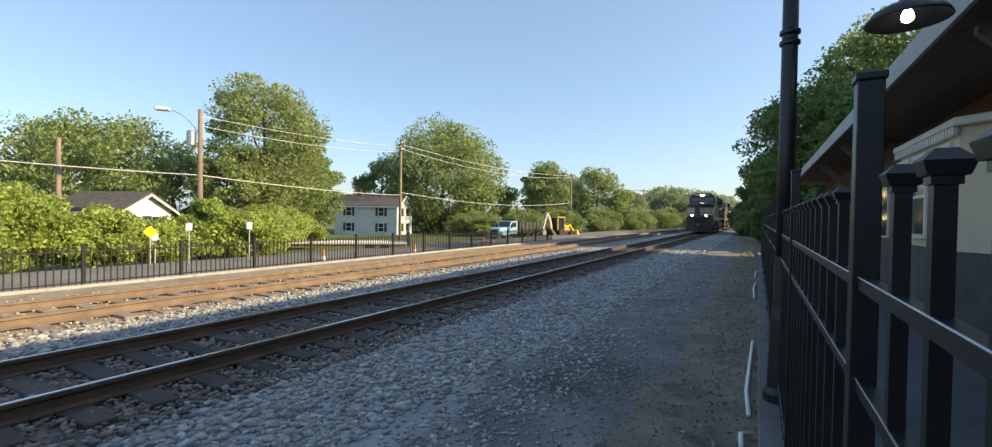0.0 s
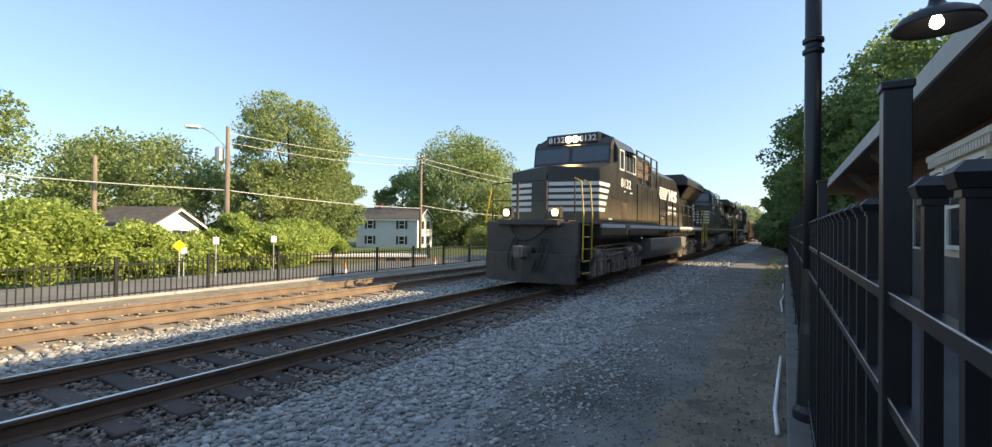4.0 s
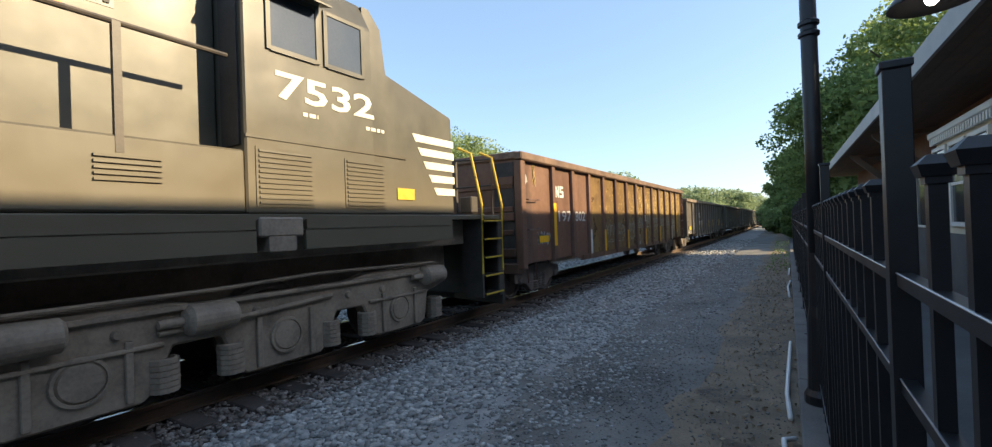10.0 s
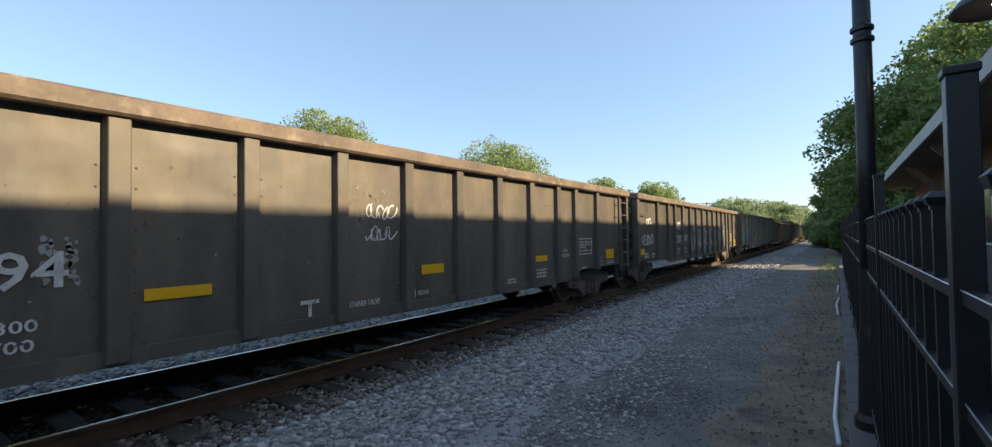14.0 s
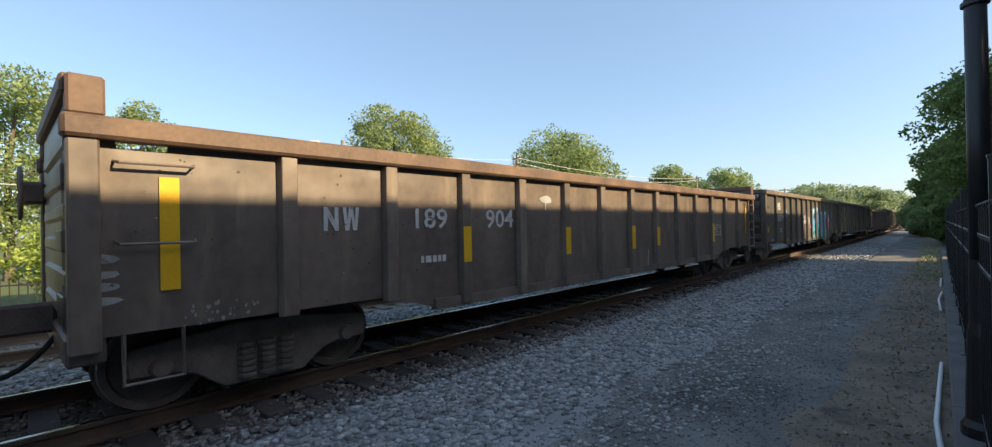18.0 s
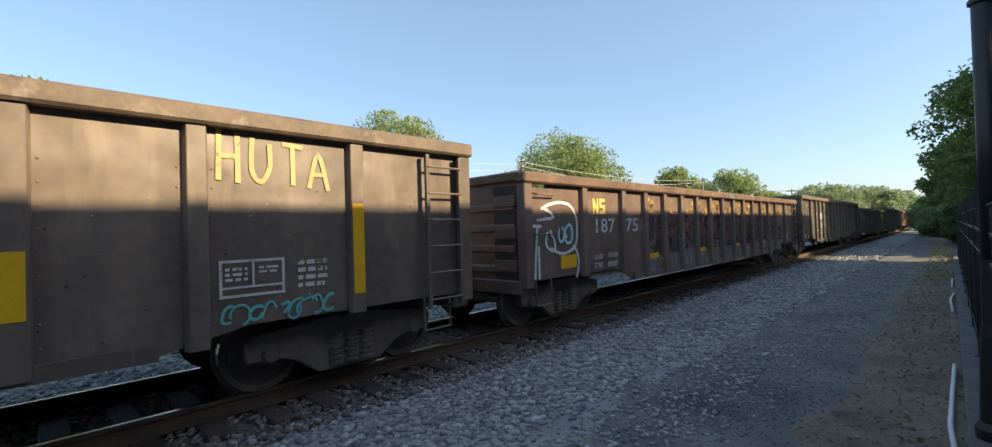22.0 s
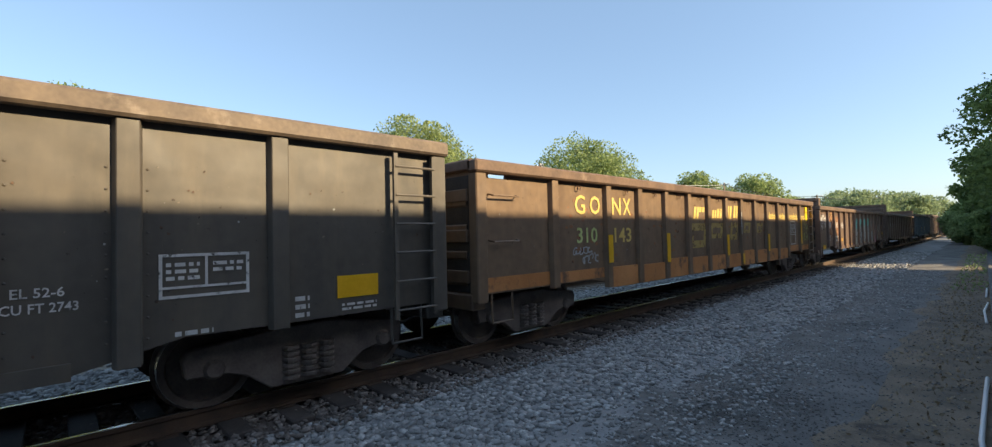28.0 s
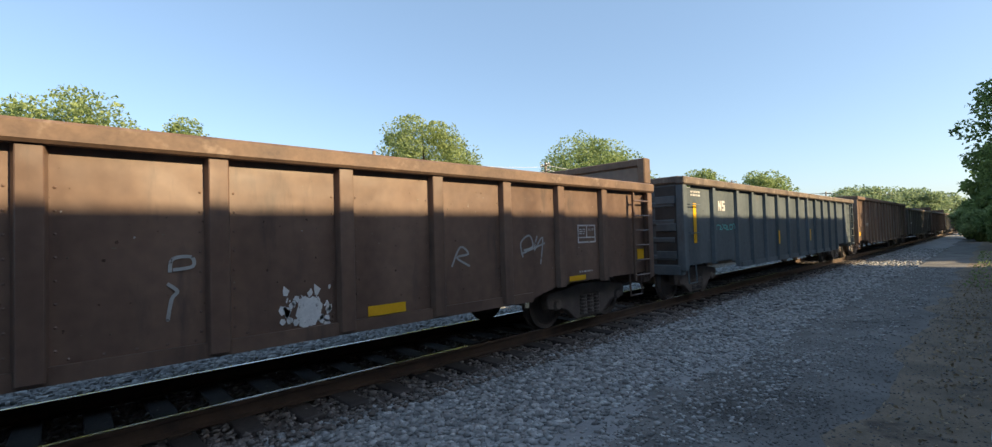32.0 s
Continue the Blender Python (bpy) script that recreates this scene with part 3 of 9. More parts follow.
def station_fence():
    f = thing("iron_fence", "black iron picket fence with capped posts on a concrete kerb", "fence")
    for z, w in ((1.714, 0.028), (1.48, 0.028), (0.3, 0.028)):
        part("fence_rail", prism([(FX - w / 2, z), (FX + w / 2, z), (FX + w / 2, z - 0.03), (FX + w / 2 - 0.004, z - 0.03), (FX + w / 2 - 0.004, z - 0.006), (FX - w / 2 + 0.004, z - 0.006), (FX - w / 2 + 0.004, z - 0.03), (FX - w / 2, z - 0.03)], -4.2, 31, "y"), FENCE, f)
        # thin pale tube added as the painted highlight of the rail's upper edge
        part("worn_edge", tube([(FX - w / 2, -4.2, z - 0.001), (FX - w / 2, 31, z - 0.001)], 0.0022, 6), SKY_GLINT, f, "pale line for the sky's reflection on the rail edge")
    bm = box(-0.0125, 0.0125, -0.0125, 0.0125, 0.16, 1.9)
    box(-0.017, 0.017, -0.017, 0.017, 1.893, 1.905, bm)
    own = bmesh.new()
    lo = [own.verts.new((sx * 0.022, sy * 0.022, 1.905)) for sx, sy in ((-1, -1), (1, -1), (1, 1), (-1, 1))]
    mid = [own.verts.new((sx * 0.028, sy * 0.028, 1.925)) for sx, sy in ((-1, -1), (1, -1), (1, 1), (-1, 1))]
    top = [own.verts.new((sx * 0.012, sy * 0.012, 1.942)) for sx, sy in ((-1, -1), (1, -1), (1, 1), (-1, 1))]
    own.faces.new(top)
    own.faces.new(lo[::-1])
    for i in range(4):
        j = (i + 1) % 4
        own.faces.new((lo[i], lo[j], mid[j], mid[i]))
        own.faces.new((mid[i], mid[j], top[j], top[i]))
    joined(bm, own)
    picket = mesh_of("picket", bm, FENCE)
    posts = [-3.14, -0.86, 1.375, 3.74, 6.05, 8.33, 10.61, 12.89, 15.17, 17.45, 19.73, 22.01, 24.29, 26.57, 28.85]
    pm = bmesh.new()
    box(-0.0255, 0.0255, -0.0255, 0.0255, 0.1, 2.165, pm, bev=0.002)
    box(-0.03, 0.03, -0.03, 0.03, 2.165, 2.184, pm, bev=0.003)
    box(-0.06, 0.06, -0.06, 0.06, 0.1, 0.112, pm, bev=0.002)
    post = mesh_of("fence_post", pm, FENCE)
    for y in posts:
        part("fence_post", post, None, f, at=(FX, y, 0))
    y = 0.856 - 0.21 * 20
    while y < 28:
        if min(abs(y - q) for q in posts + [5.3]) > 0.13:
            part("picket", picket, None, f, at=(FX, y, 0))
        y += 0.21


station_fence()


def platform_lamp():
    lamp = thing("lamp_post", "black iron lamp post with a bell-shaped shade and lit bulb", "lamp post", m=pose(0.232, 5.3, 0.1))
    part("base", lathe([(0.15, 0), (0.15, 0.08), (0.12, 0.13), (0.1, 0.8), (0.085, 0.9), (0.078, 1.4)], 16), FENCE, lamp, smooth=False)
    part("pole", lathe([(0.075, 1.4), (0.07, 2.4), (0.066, 4.5), (0.03, 4.56), (0, 4.6)], 18), FENCE, lamp, smooth=True)
    for z in (3.44, 3.54):
        part("collar", lathe([(0.068, z - 0.03), (0.088, z - 0.018), (0.088, z + 0.012), (0.068, z + 0.03)], 18), FENCE, lamp)
    hx, hy, hz = 0.77, -0.45, 3.37
    part("arm", tube(arc((0, 0, 4.1), (0.1, -0.06, 4.6), (hx * 0.5, hy * 0.5, 4.55), 6) + arc((hx * 0.5, hy * 0.5, 4.55), (hx, hy, 4.5), (hx, hy, 4.1), 6)[1:] + [(hx, hy, hz + 0.2)], 0.024, 8), FENCE, lamp)
    sh = lathe([(0.03, 0.13), (0.034, 0.1), (0.045, 0.085), (0.06, 0.07), (0.1, 0.06), (0.15, 0.03), (0.172, -0.005), (0.178, -0.02), (0.172, -0.02), (0.16, 0.0), (0.1, 0.045), (0.03, 0.06)], 24)
    shade = part("shade", sh, FENCE, lamp, at=Matrix.Translation((hx, hy, hz)) @ Matrix.Diagonal((1.55, 1.55, 1.5, 1)), smooth=True)
    part("bulb", lathe([(0.0, -0.028), (0.012, -0.026), (0.022, -0.018), (0.028, -0.004), (0.026, 0.012), (0.018, 0.03), (0.012, 0.06)], 16), glow("bulb_glass", (1.0, 0.9, 0.72), 9.0), shade, "glowing warm bulb", smooth=True)


platform_lamp()


def white_pipes():
    for name, pts in (("white_pipe", [(-0.03, 4.95, 0.03), (-0.06, 5.6, 0.04), (-0.045, 6.6, 0.035), (-0.02, 7.9, 0.05)]), ("white_pipe", [(-0.07, 4.2, 0.04), (-0.08, 4.42, 0.05), (0.0, 4.5, 0.04)]),
                      ("white_pipe", [(-0.02, 12.5, 0.03), (-0.05, 14.0, 0.06), (0.01, 15.5, 0.05)]), ("white_pipe", [(-0.02, 17.0, 0.03), (0.0, 19.0, 0.08)])):
        tagged(part(name, tube(pts, 0.021, 8), PIPE, smooth=True), "length of white plastic pipe lying along the kerb", "pipe")


white_pipes()

# ---- station ----


def station():
    s = thing("station_building", "old station with broad brown eaves, grey fascia and cream bay window", "building")
    ex, ez, rx, rz, y0, y1 = 1.6, 4.0, 5.0, 7.55, -34.0, 29.3
    roof = prism([(ex, ez), (rx, rz), (2 * rx - ex, ez), (2 * rx - ex, ez - 0.06), (rx, rz - 0.1), (ex, ez - 0.06)], y0, y1, "y")
    r = part("roof", roof, ROOF, s, "dark shingled roof")
    part("fascia", box(ex - 0.04, ex, y0, y1, ez - 0.26, ez + 0.015), FASCIA, r, "grey fascia board")
    part("fascia", box(2 * rx - ex, 2 * rx - ex + 0.04, y0, y1, ez - 0.26, ez + 0.015), FASCIA, r, "grey fascia board")
    for k in range(9):
        x = ex + 0.004 + k * 0.15
        part("soffit_board", box(x, x + 0.144, y0, y1, ez - 0.25 - 0.002 * (k % 2), ez - 0.225), SOFFIT, r)
    for yy in (y0, y1 - 0.05):
        part("gable", prism([(ex + 0.1, ez - 0.062), (2 * rx - ex - 0.1, ez - 0.062), (rx, rz - 0.12)], yy, yy + 0.05, "y"), SOFFIT, s)
    part("wall", box(2.92, 3.12, y0 + 1, y1 - 1, 1.45, ez - 0.25), BRICKRED, s, "brown brick upper wall")
    part("wall_base", box(2.88, 3.14, y0 + 1, y1 - 1, 0.0, 1.45), BRICK, s, "dark painted lower wall")
    part("back_wall", box(7.0, 7.2, y0 + 1, y1 - 1, 0.0, ez - 0.25), BRICKRED, s)
    for yy in (y0 + 1, y1 - 1.2):
        part("end_wall", box(3.14, 7.0, yy, yy + 0.2, 0.0, ez - 0.25), BRICKRED, s)
    bay = part("bay_window", prism([(2.92, 8.4), (2.45, 8.9), (2.45, 12.0), (2.92, 12.5)], 1.45, 3.2, "z"), CREAM, s, "cream painted bay window")
    part("bay_base", prism([(2.9, 8.4), (2.42, 8.88), (2.42, 12.02), (2.9, 12.52)], 0.0, 1.45, "z"), BRICK, s)
    part("bay_roof", prism([(2.92, 8.2), (2.34, 8.8), (2.34, 12.1), (2.92, 12.7)], 3.2, 3.32, "z", bev=0.02), TRIM, s, "pale moulded bay cornice")
    for k in range(26):
        y = 8.85 + k * 0.125
        part("cornice_tooth", box(2.36, 2.41, y, y + 0.07, 3.08, 3.2), TRIM, bay)
    for y in (9.2, 10.25, 11.3):
        w = part("window", box(2.43, 2.46, y, y + 0.75, 1.65, 2.95), GLASSD, bay, "dark sash window")
        for b in (box(2.4, 2.45, y - 0.07, y, 1.58, 3.02), box(2.4, 2.45, y + 0.75, y + 0.82, 1.58, 3.02), box(2.4, 2.45, y, y + 0.75, 2.95, 3.02), box(2.38, 2.45, y, y + 0.75, 1.58, 1.65), box(2.41, 2.45, y, y + 0.75, 2.27, 2.32)):
            part("window_frame", b, TRIM, w)
    for y in (-2.0, 2.0, 6.0, 14.0, 18.6):
        b = part("bracket", prism([(2.9, 3.7), (1.75, 3.7), (1.75, 3.62), (2.75, 2.6), (2.9, 2.6), (2.9, 2.75), (2.85, 2.75), (2.0, 3.6), (2.9, 3.6)], y, y + 0.1, "y"), SOFFIT, s, "wooden eave bracket")
    for y in (3.2, 15.2):
        w = part("window", box(2.9, 2.93, y, y + 1.0, 1.5, 3.0), GLASSD, s)
        for b in (box(2.86, 2.92, y - 0.09, y, 1.45, 3.1), box(2.86, 2.92, y + 1.0, y + 1.09, 1.45, 3.1), box(2.86, 2.92, y, y + 1.0, 3.0, 3.1), box(2.84, 2.92, y, y + 1.0, 1.45, 1.5)):
            part("window_frame", b, TRIM, w)
    tagged(part("platform", box(0.4, 2.88, -34, 28.0, -0.05, 0.06), PAVING), "paved station platform behind the fence", "platform", kind="structure")


station()


# ---- across the railway: street fence, signs, poles ----
def street_fence():
    f = thing("street_fence", "low black iron picket fence along the street", "fence")
    x, z0, z1 = -13.9, -0.02, 0.93
    for z in (z1 - 0.1, z0 + 0.12):
        part("fence_rail", box(x - 0.015, x + 0.015, -8, 34, z - 0.015, z + 0.015), FENCE, f)
    pk = mesh_of("picket", box(-0.011, 0.011, -0.011, 0.011, z0 + 0.05, z1), FENCE)
    po = box(-0.035, 0.035, -0.035, 0.035, z0 - 0.1, z1 + 0.06)
    box(-0.045, 0.045, -0.045, 0.045, z1 + 0.06, z1 + 0.085, po)
    post = mesh_of("fence_post", po, FENCE)
    far = bmesh.new()
    y, k = -8.0, 0
    while y < 34:
        if k % 16 == 0:
            part("fence_post", post, None, f, at=(x, y, 0))
        elif 1 < y < 24:
            part("picket", pk, None, f, at=(x, y, 0))
        else:
            box(x - 0.011, x + 0.011, y - 0.011, y + 0.011, z0 + 0.05, z1, far)
        y, k = y + 0.135, k + 1
    tagged(part("far_picket_run", far, FENCE, f), kind="stuff")
    tagged(part("kerb", box(x - 0.16, x + 0.16, -8, 34, -0.12, 0.05, bev=0.02), CONCRETE), "pale concrete kerb under the street fence", "kerb", kind="structure")


street_fence()


def road_sign(x, y, base, top, kind):
    s = thing("road_sign", "yellow diamond warning sign on a steel post" if kind == "diamond" else "small white rectangular sign on a steel post", "road sign", "street signs", m=pose(x, y, base))
    part("post", box(-0.03, 0.03, -0.02, 0.02, -0.2, top - base - 0.05), STEEL, s)
    if kind == "diamond":
        p = part("plate", box(-0.2, 0.2, -0.012, 0.012, -0.2, 0.2, bev=0.01), YELLOW, s, at=pose(0, -0.04, top - base - 0.3, 0, 45, 0))
        p.matrix_basis = pose(0, 0, top - base - 0.3, 0, 0, 62) @ pose(0, -0.04, 0, 0, 45, 0)
    else:
        part("plate", box(-0.13, 0.13, -0.012, 0.012, -0.17, 0.17, bev=0.01), SIGNWHITE, s, at=pose(0, 0, top - base - 0.28, 0, 0, 62) @ pose(0, -0.04, 0))


road_sign(-23.65, 10.81, -0.65, 1.15, "diamond")
road_sign(-23.0, 12.1, -0.65, 1.35, "white")
road_sign(-22.6, 14.8, -0.65, 1.4, "white")
road_sign(-24.5, 11.4, -0.65, 0.85, "white")


def utility_pole(x, y, base, top, arms=1, label="weathered wooden utility pole with cables", lamp=False):
    p = thing("utility_pole", label, "utility pole", "utility poles along the street", m=pose(x, y, base))
    h = top - base
    part("pole", lathe([(0.17, -0.3), (0.16, h * 0.4), (0.12, h), (0, h + 0.02)], 10), WOOD, p, smooth=True)
    for k in range(arms):
        z = h - 0.35 - 0.7 * k
        a = part("crossarm", box(-1.1, 1.1, -0.06, 0.06, z - 0.06, z + 0.06), WOOD, p, at=pose(0, -0.14, 0, 0, 0, -25))
        for dx in (-1.0, -0.5, 0.5, 1.0):
            part("insulator", lathe([(0.03, z + 0.06), (0.06, z + 0.1), (0.04, z + 0.2), (0, z + 0.22)], 8), SIGNWHITE, a, at=(dx, 0, 0))
    if lamp:
        part("transformer", lathe([(0.0, 0), (0.25, 0.02), (0.26, 0.8), (0.2, 0.9), (0, 0.95)], 12), STEEL, p, at=(-0.4, -0.3, h - 2.2))
        part("bracket", tube(arc((0, 0, h - 1.6), (-0.6, -0.5, h - 0.2), (-1.3, -1.2, h - 0.1), 6), 0.03, 6), STEEL, p)
        part("lamp_head", box(-0.5, 0.3, -0.18, 0.18, -0.12, 0.1, bev=0.05), SIGNWHITE, p, at=pose(-1.4, -1.3, h - 0.1, 0, 0, 45))
    return p


utility_pole(-29.8, 16.3, -1.2, 8.0, 0, lamp=True)
utility_pole(-33.9, 39.5, -1.3, 9.7, 2)
utility_pole(-29.2, 79.8, -1.3, 9.6, 1)
utility_pole(-22.3, 107.7, -1.0, 8.3, 1)
utility_pole(-16.5, 140.0, -0.8, 9.0, 1)
utility_pole(-38.0, 12.3, -1.4, 6.2, 0, label="old leafless wooden pole among the trees")
utility_pole(-40.4, 29.4, -1.4, 4.2, 0, label="short wooden pole among the shrubs")
utility_pole(-12.0, -9.0, -0.1, 8.4, 1)


def cables():
    def sag(a, b, d, r=0.02, m=WIRE):
        a, b = Vector(a), Vector(b)
        pts = [a.lerp(b, t) - Vector((0, 0, d * 4 * t * (1 - t))) for t in [k / 10 for k in range(11)]]
        tagged(part("overhead_cable", tube(pts, r, 5), m), "overhead cable slung between utility poles", "cable", "overhead cables")
    sag((-29.8, 16.3, 7.6), (-33.9, 39.5, 9.2), 0.3, 0.02, WIRE_LIT)
    sag((-29.8, 16.3, 7.0), (-33.9, 39.5, 8.6), 0.4, 0.02, WIRE_LIT)
    sag((-29.8, 16.3, 4.0), (-33.9, 39.5, 3.9), 0.2, 0.03, WIRE_LIT)
    sag((-36.0, -6.0, 5.0), (-29.8, 16.3, 4.0), 0.3, 0.03, WIRE_LIT)
    sag((-33.9, 39.5, 9.4), (-29.2, 79.8, 9.2), 0.8, 0.03, WIRE_LIT)
    sag((-33.9, 39.5, 8.9), (-29.2, 79.8, 8.9), 1.1, 0.03, WIRE_LIT)
    sag((-33.9, 39.5, 4.2), (-29.2, 79.8, 4.4), 0.9, 0.035, WIRE_LIT)
    sag((-29.2, 79.8, 9.2), (-22.3, 107.7, 8.1), 0.8, 0.04)
    sag((-22.3, 107.7, 8.1), (-16.5, 140.0, 8.8), 0.8, 0.05)


cables()


def cone(x, y, z):
    c = thing("traffic_cone", "orange traffic cone with a pale band", "traffic cone", "traffic cones", m=pose(x, y, z))
    part("base", box(-0.2, 0.2, -0.2, 0.2, 0, 0.04, bev=0.01), ORANGE, c)
    part("body", lathe([(0.14, 0.04), (0.035, 0.72), (0.0, 0.73)], 12), ORANGE, c)
    part("band", lathe([(0.106, 0.3), (0.084, 0.44)], 12), SIGNWHITE, c, "white reflective band")


for q in ((-16.7, 14.4, -0.52), (-16.6, 20.6, -0.52), (-19.5, 33.5, -0.58), (-20.2, 34.2, -0.58)):
    cone(*q)


# ---- houses ----
def house(x, y, z, turn, L, W, wall, eave, ridge, cols, storeys, label, chim=True):
    h = thing("house", label, "house", "houses beyond the street", m=pose(x, y, z, 0, 0, turn))
    part("wall", box(-L, 0, 0, W, -0.4, eave), wall, h)
    for xx in (-L, -0.12):
        part("gable", prism([(0.0, eave), (W, eave), (W / 2, ridge)], xx, xx + 0.12, "x"), wall, h)
    o = 0.35
    sl = (ridge - eave) / (W / 2)
    for s in (0, 1):
        ys = (-o, W / 2) if s == 0 else (W + o, W / 2)
        r = part("roof", prism([(ys[0], eave - o * sl + 0.02), (ys[1], ridge + 0.02), (ys[1], ridge + 0.16), (ys[0], eave - o * sl + 0.14)], -L - o, o, "x"), ROOF, h, "dark grey roof slope")
    part("eave_trim", box(-L - o, o, -o - 0.03, -o + 0.03, eave - o * sl - 0.16, eave - o * sl + 0.04), WHITE, h)
    for xx in (o, -L - o - 0.03):
        part("barge_board", prism([(-o, eave - o * sl - 0.14), (W / 2, ridge - 0.14), (W + o, eave - o * sl - 0.14), (W + o, eave - o * sl + 0.02), (W / 2, ridge + 0.02), (-o, eave - o * sl + 0.02)], xx, xx + 0.03, "x"), WHITE, h)
    part("corner_board", box(-0.1, 0.025, -0.03, 0.12, -0.2, eave), WHITE, h)
    hh = eave / storeys
    for k in range(storeys):
        for c in cols:
            z0 = hh * k + hh * 0.34
            w = part("window", box(c - 0.42, c + 0.42, -0.02, 0.03, z0, z0 + hh * 0.5), GLASSD, h)
            for b in (box(c - 0.52, c - 0.42, -0.05, 0, z0 - 0.08, z0 + hh * 0.5 + 0.1), box(c + 0.42, c + 0.52, -0.05, 0, z0 - 0.08, z0 + hh * 0.5 + 0.1), box(c - 0.42, c + 0.42, -0.05, 0, z0 + hh * 0.5, z0 + hh * 0.5 + 0.1), box(c - 0.42, c + 0.42, -0.06, 0, z0 - 0.08, z0), box(c - 0.42, c + 0.42, -0.04, 0, z0 + hh * 0.24, z0 + hh * 0.27)):
                part("window_frame", b, WHITE, w)
            for sx in (-1, 1):
                part("shutter", box(c + sx * 0.73 - 0.19, c + sx * 0.73 + 0.19, -0.05, 0, z0 - 0.05, z0 + hh * 0.5 + 0.05), SHUTTER, w)
        for c in (W * 0.3, W * 0.7):
            z0 = hh * k + hh * 0.34
            w = part("window", box(-0.03, 0.02, c - 0.4, c + 0.4, z0, z0 + hh * 0.5), GLASSD, h)
            part("shutter", box(0, 0.05, c - 0.85, c - 0.48, z0 - 0.05, z0 + hh * 0.5 + 0.05), SHUTTER, w)
            part("shutter", box(0, 0.05, c + 0.48, c + 0.85, z0 - 0.05, z0 + hh * 0.5 + 0.05), SHUTTER, w)
    part("cellar_wall", box(-L - 0.03, 0.03, -0.03, W + 0.03, -1.0, 0.2), CONCRETE, h)
    if chim:
        part("chimney", box(-L + 2.2, -L + 2.9, W / 2 - 0.3, W / 2 + 0.3, ridge - 0.5, ridge + 1.0), BRICK_CH, h, "brick chimney")
    return h


house(-49.2, 56.6, -1.75, 20, 10.4, 7.0, SIDING, 4.9, 6.6, (-8.0, -2.6), 2, "two-storey pale blue house with white trim and dark shutters")
house(-35.3, 14.4, -0.9, 24, 4.6, 4.2, WHITE, 2.7, 3.8, (-3.4, -1.4), 1, "small white house half hidden by shrubs", False)


# ---- vehicles parked across the railway ----
def wheel_part(parent, x, y, z, r, w, name="wheel", sub=True):
    wh = part(name, lathe([(r * 0.6, -w / 2), (r * 0.95, -w / 2), (r, -w / 3), (r, w / 3), (r * 0.95, w / 2), (r * 0.6, w / 2)], 18, "x"), TYRE, parent, at=(x, y, z))
    part("rim", lathe([(0, -w * 0.35), (r * 0.6, -w * 0.3), (r * 0.6, w * 0.3), (0, w * 0.35)], 14, "x"), SIGNWHITE, wh)
    return wh


def dump_truck():
    t = thing("dump_truck", "pale blue dump truck with a dark tipping body", "truck", m=pose(-28.2, 50.1, -1.3, 0, 0, -12))
    part("cab", prism([(1.9, 0.9), (1.9, 1.75), (2.25, 2.5), (3.5, 2.55), (3.5, 0.9)], -1.0, 1.0, "x", bev=0.06), TRUCK_BLUE, t)
    part("bonnet", prism([(0.2, 0.75), (0.15, 1.5), (0.4, 1.68), (1.9, 1.75), (1.9, 0.8)], -0.8, 0.8, "x", bev=0.08), TRUCK_BLUE, t)
    part("windscreen", prism([(1.905, 1.78), (2.2, 2.42), (2.19, 2.42), (1.89, 1.78)], -0.85, 0.85, "x"), GLASSD, t)
    for s in (-1, 1):
        part("side_window", box(s * 1.0 - 0.012, s * 1.0 + 0.012, 2.35, 3.2, 1.75, 2.35), GLASSD, t)
        part("fender", prism([(0.3, 0.8), (0.35, 1.15), (0.7, 1.3), (1.4, 1.3), (1.75, 1.0), (1.75, 0.8)], s * 0.75, s * 1.15, "x", bev=0.03), TRUCK_BLUE, t)
        part("headlight", lathe([(0, -0.03), (0.12, -0.02), (0.12, 0.03)], 12, "y"), SIGNWHITE, t, at=(s * 0.62, 0.15, 1.05))
        part("mirror", box(s * 1.2 - 0.1, s * 1.2 + 0.1, 2.0, 2.06, 1.6, 2.1), DARKSTEEL, t)
    part("grille", box(-0.45, 0.45, 0.1, 0.16, 0.85, 1.45), DARKSTEEL, t)
    part("bumper", box(-1.15, 1.15, -0.1, 0.1, 0.5, 0.8, bev=0.03), STEEL, t)
    part("chassis", box(-0.5, 0.5, 0.3, 7.4, 0.55, 0.85), DARKSTEEL, t)
    part("dump_body", prism([(3.7, 1.0), (3.6, 2.45), (7.6, 2.4), (7.8, 1.0)], -1.2, 1.2, "x", bev=0.03), DARKSTEEL, t, "dark steel tipping body")
    part("cab_shield", box(-1.2, 1.2, 2.6, 3.7, 2.65, 2.75), DARKSTEEL, t)
    for k in range(5):
        part("body_rib", box(1.2, 1.28, 4.0 + k * 0.8, 4.1 + k * 0.8, 1.0, 2.4), DARKSTEEL, t)
    for x, y in ((-0.95, 1.05), (0.95, 1.05), (-0.95, 5.6), (0.95, 5.6), (-0.95, 6.8), (0.95, 6.8)):
        wheel_part(t, x, y, 0.5, 0.5, 0.34)


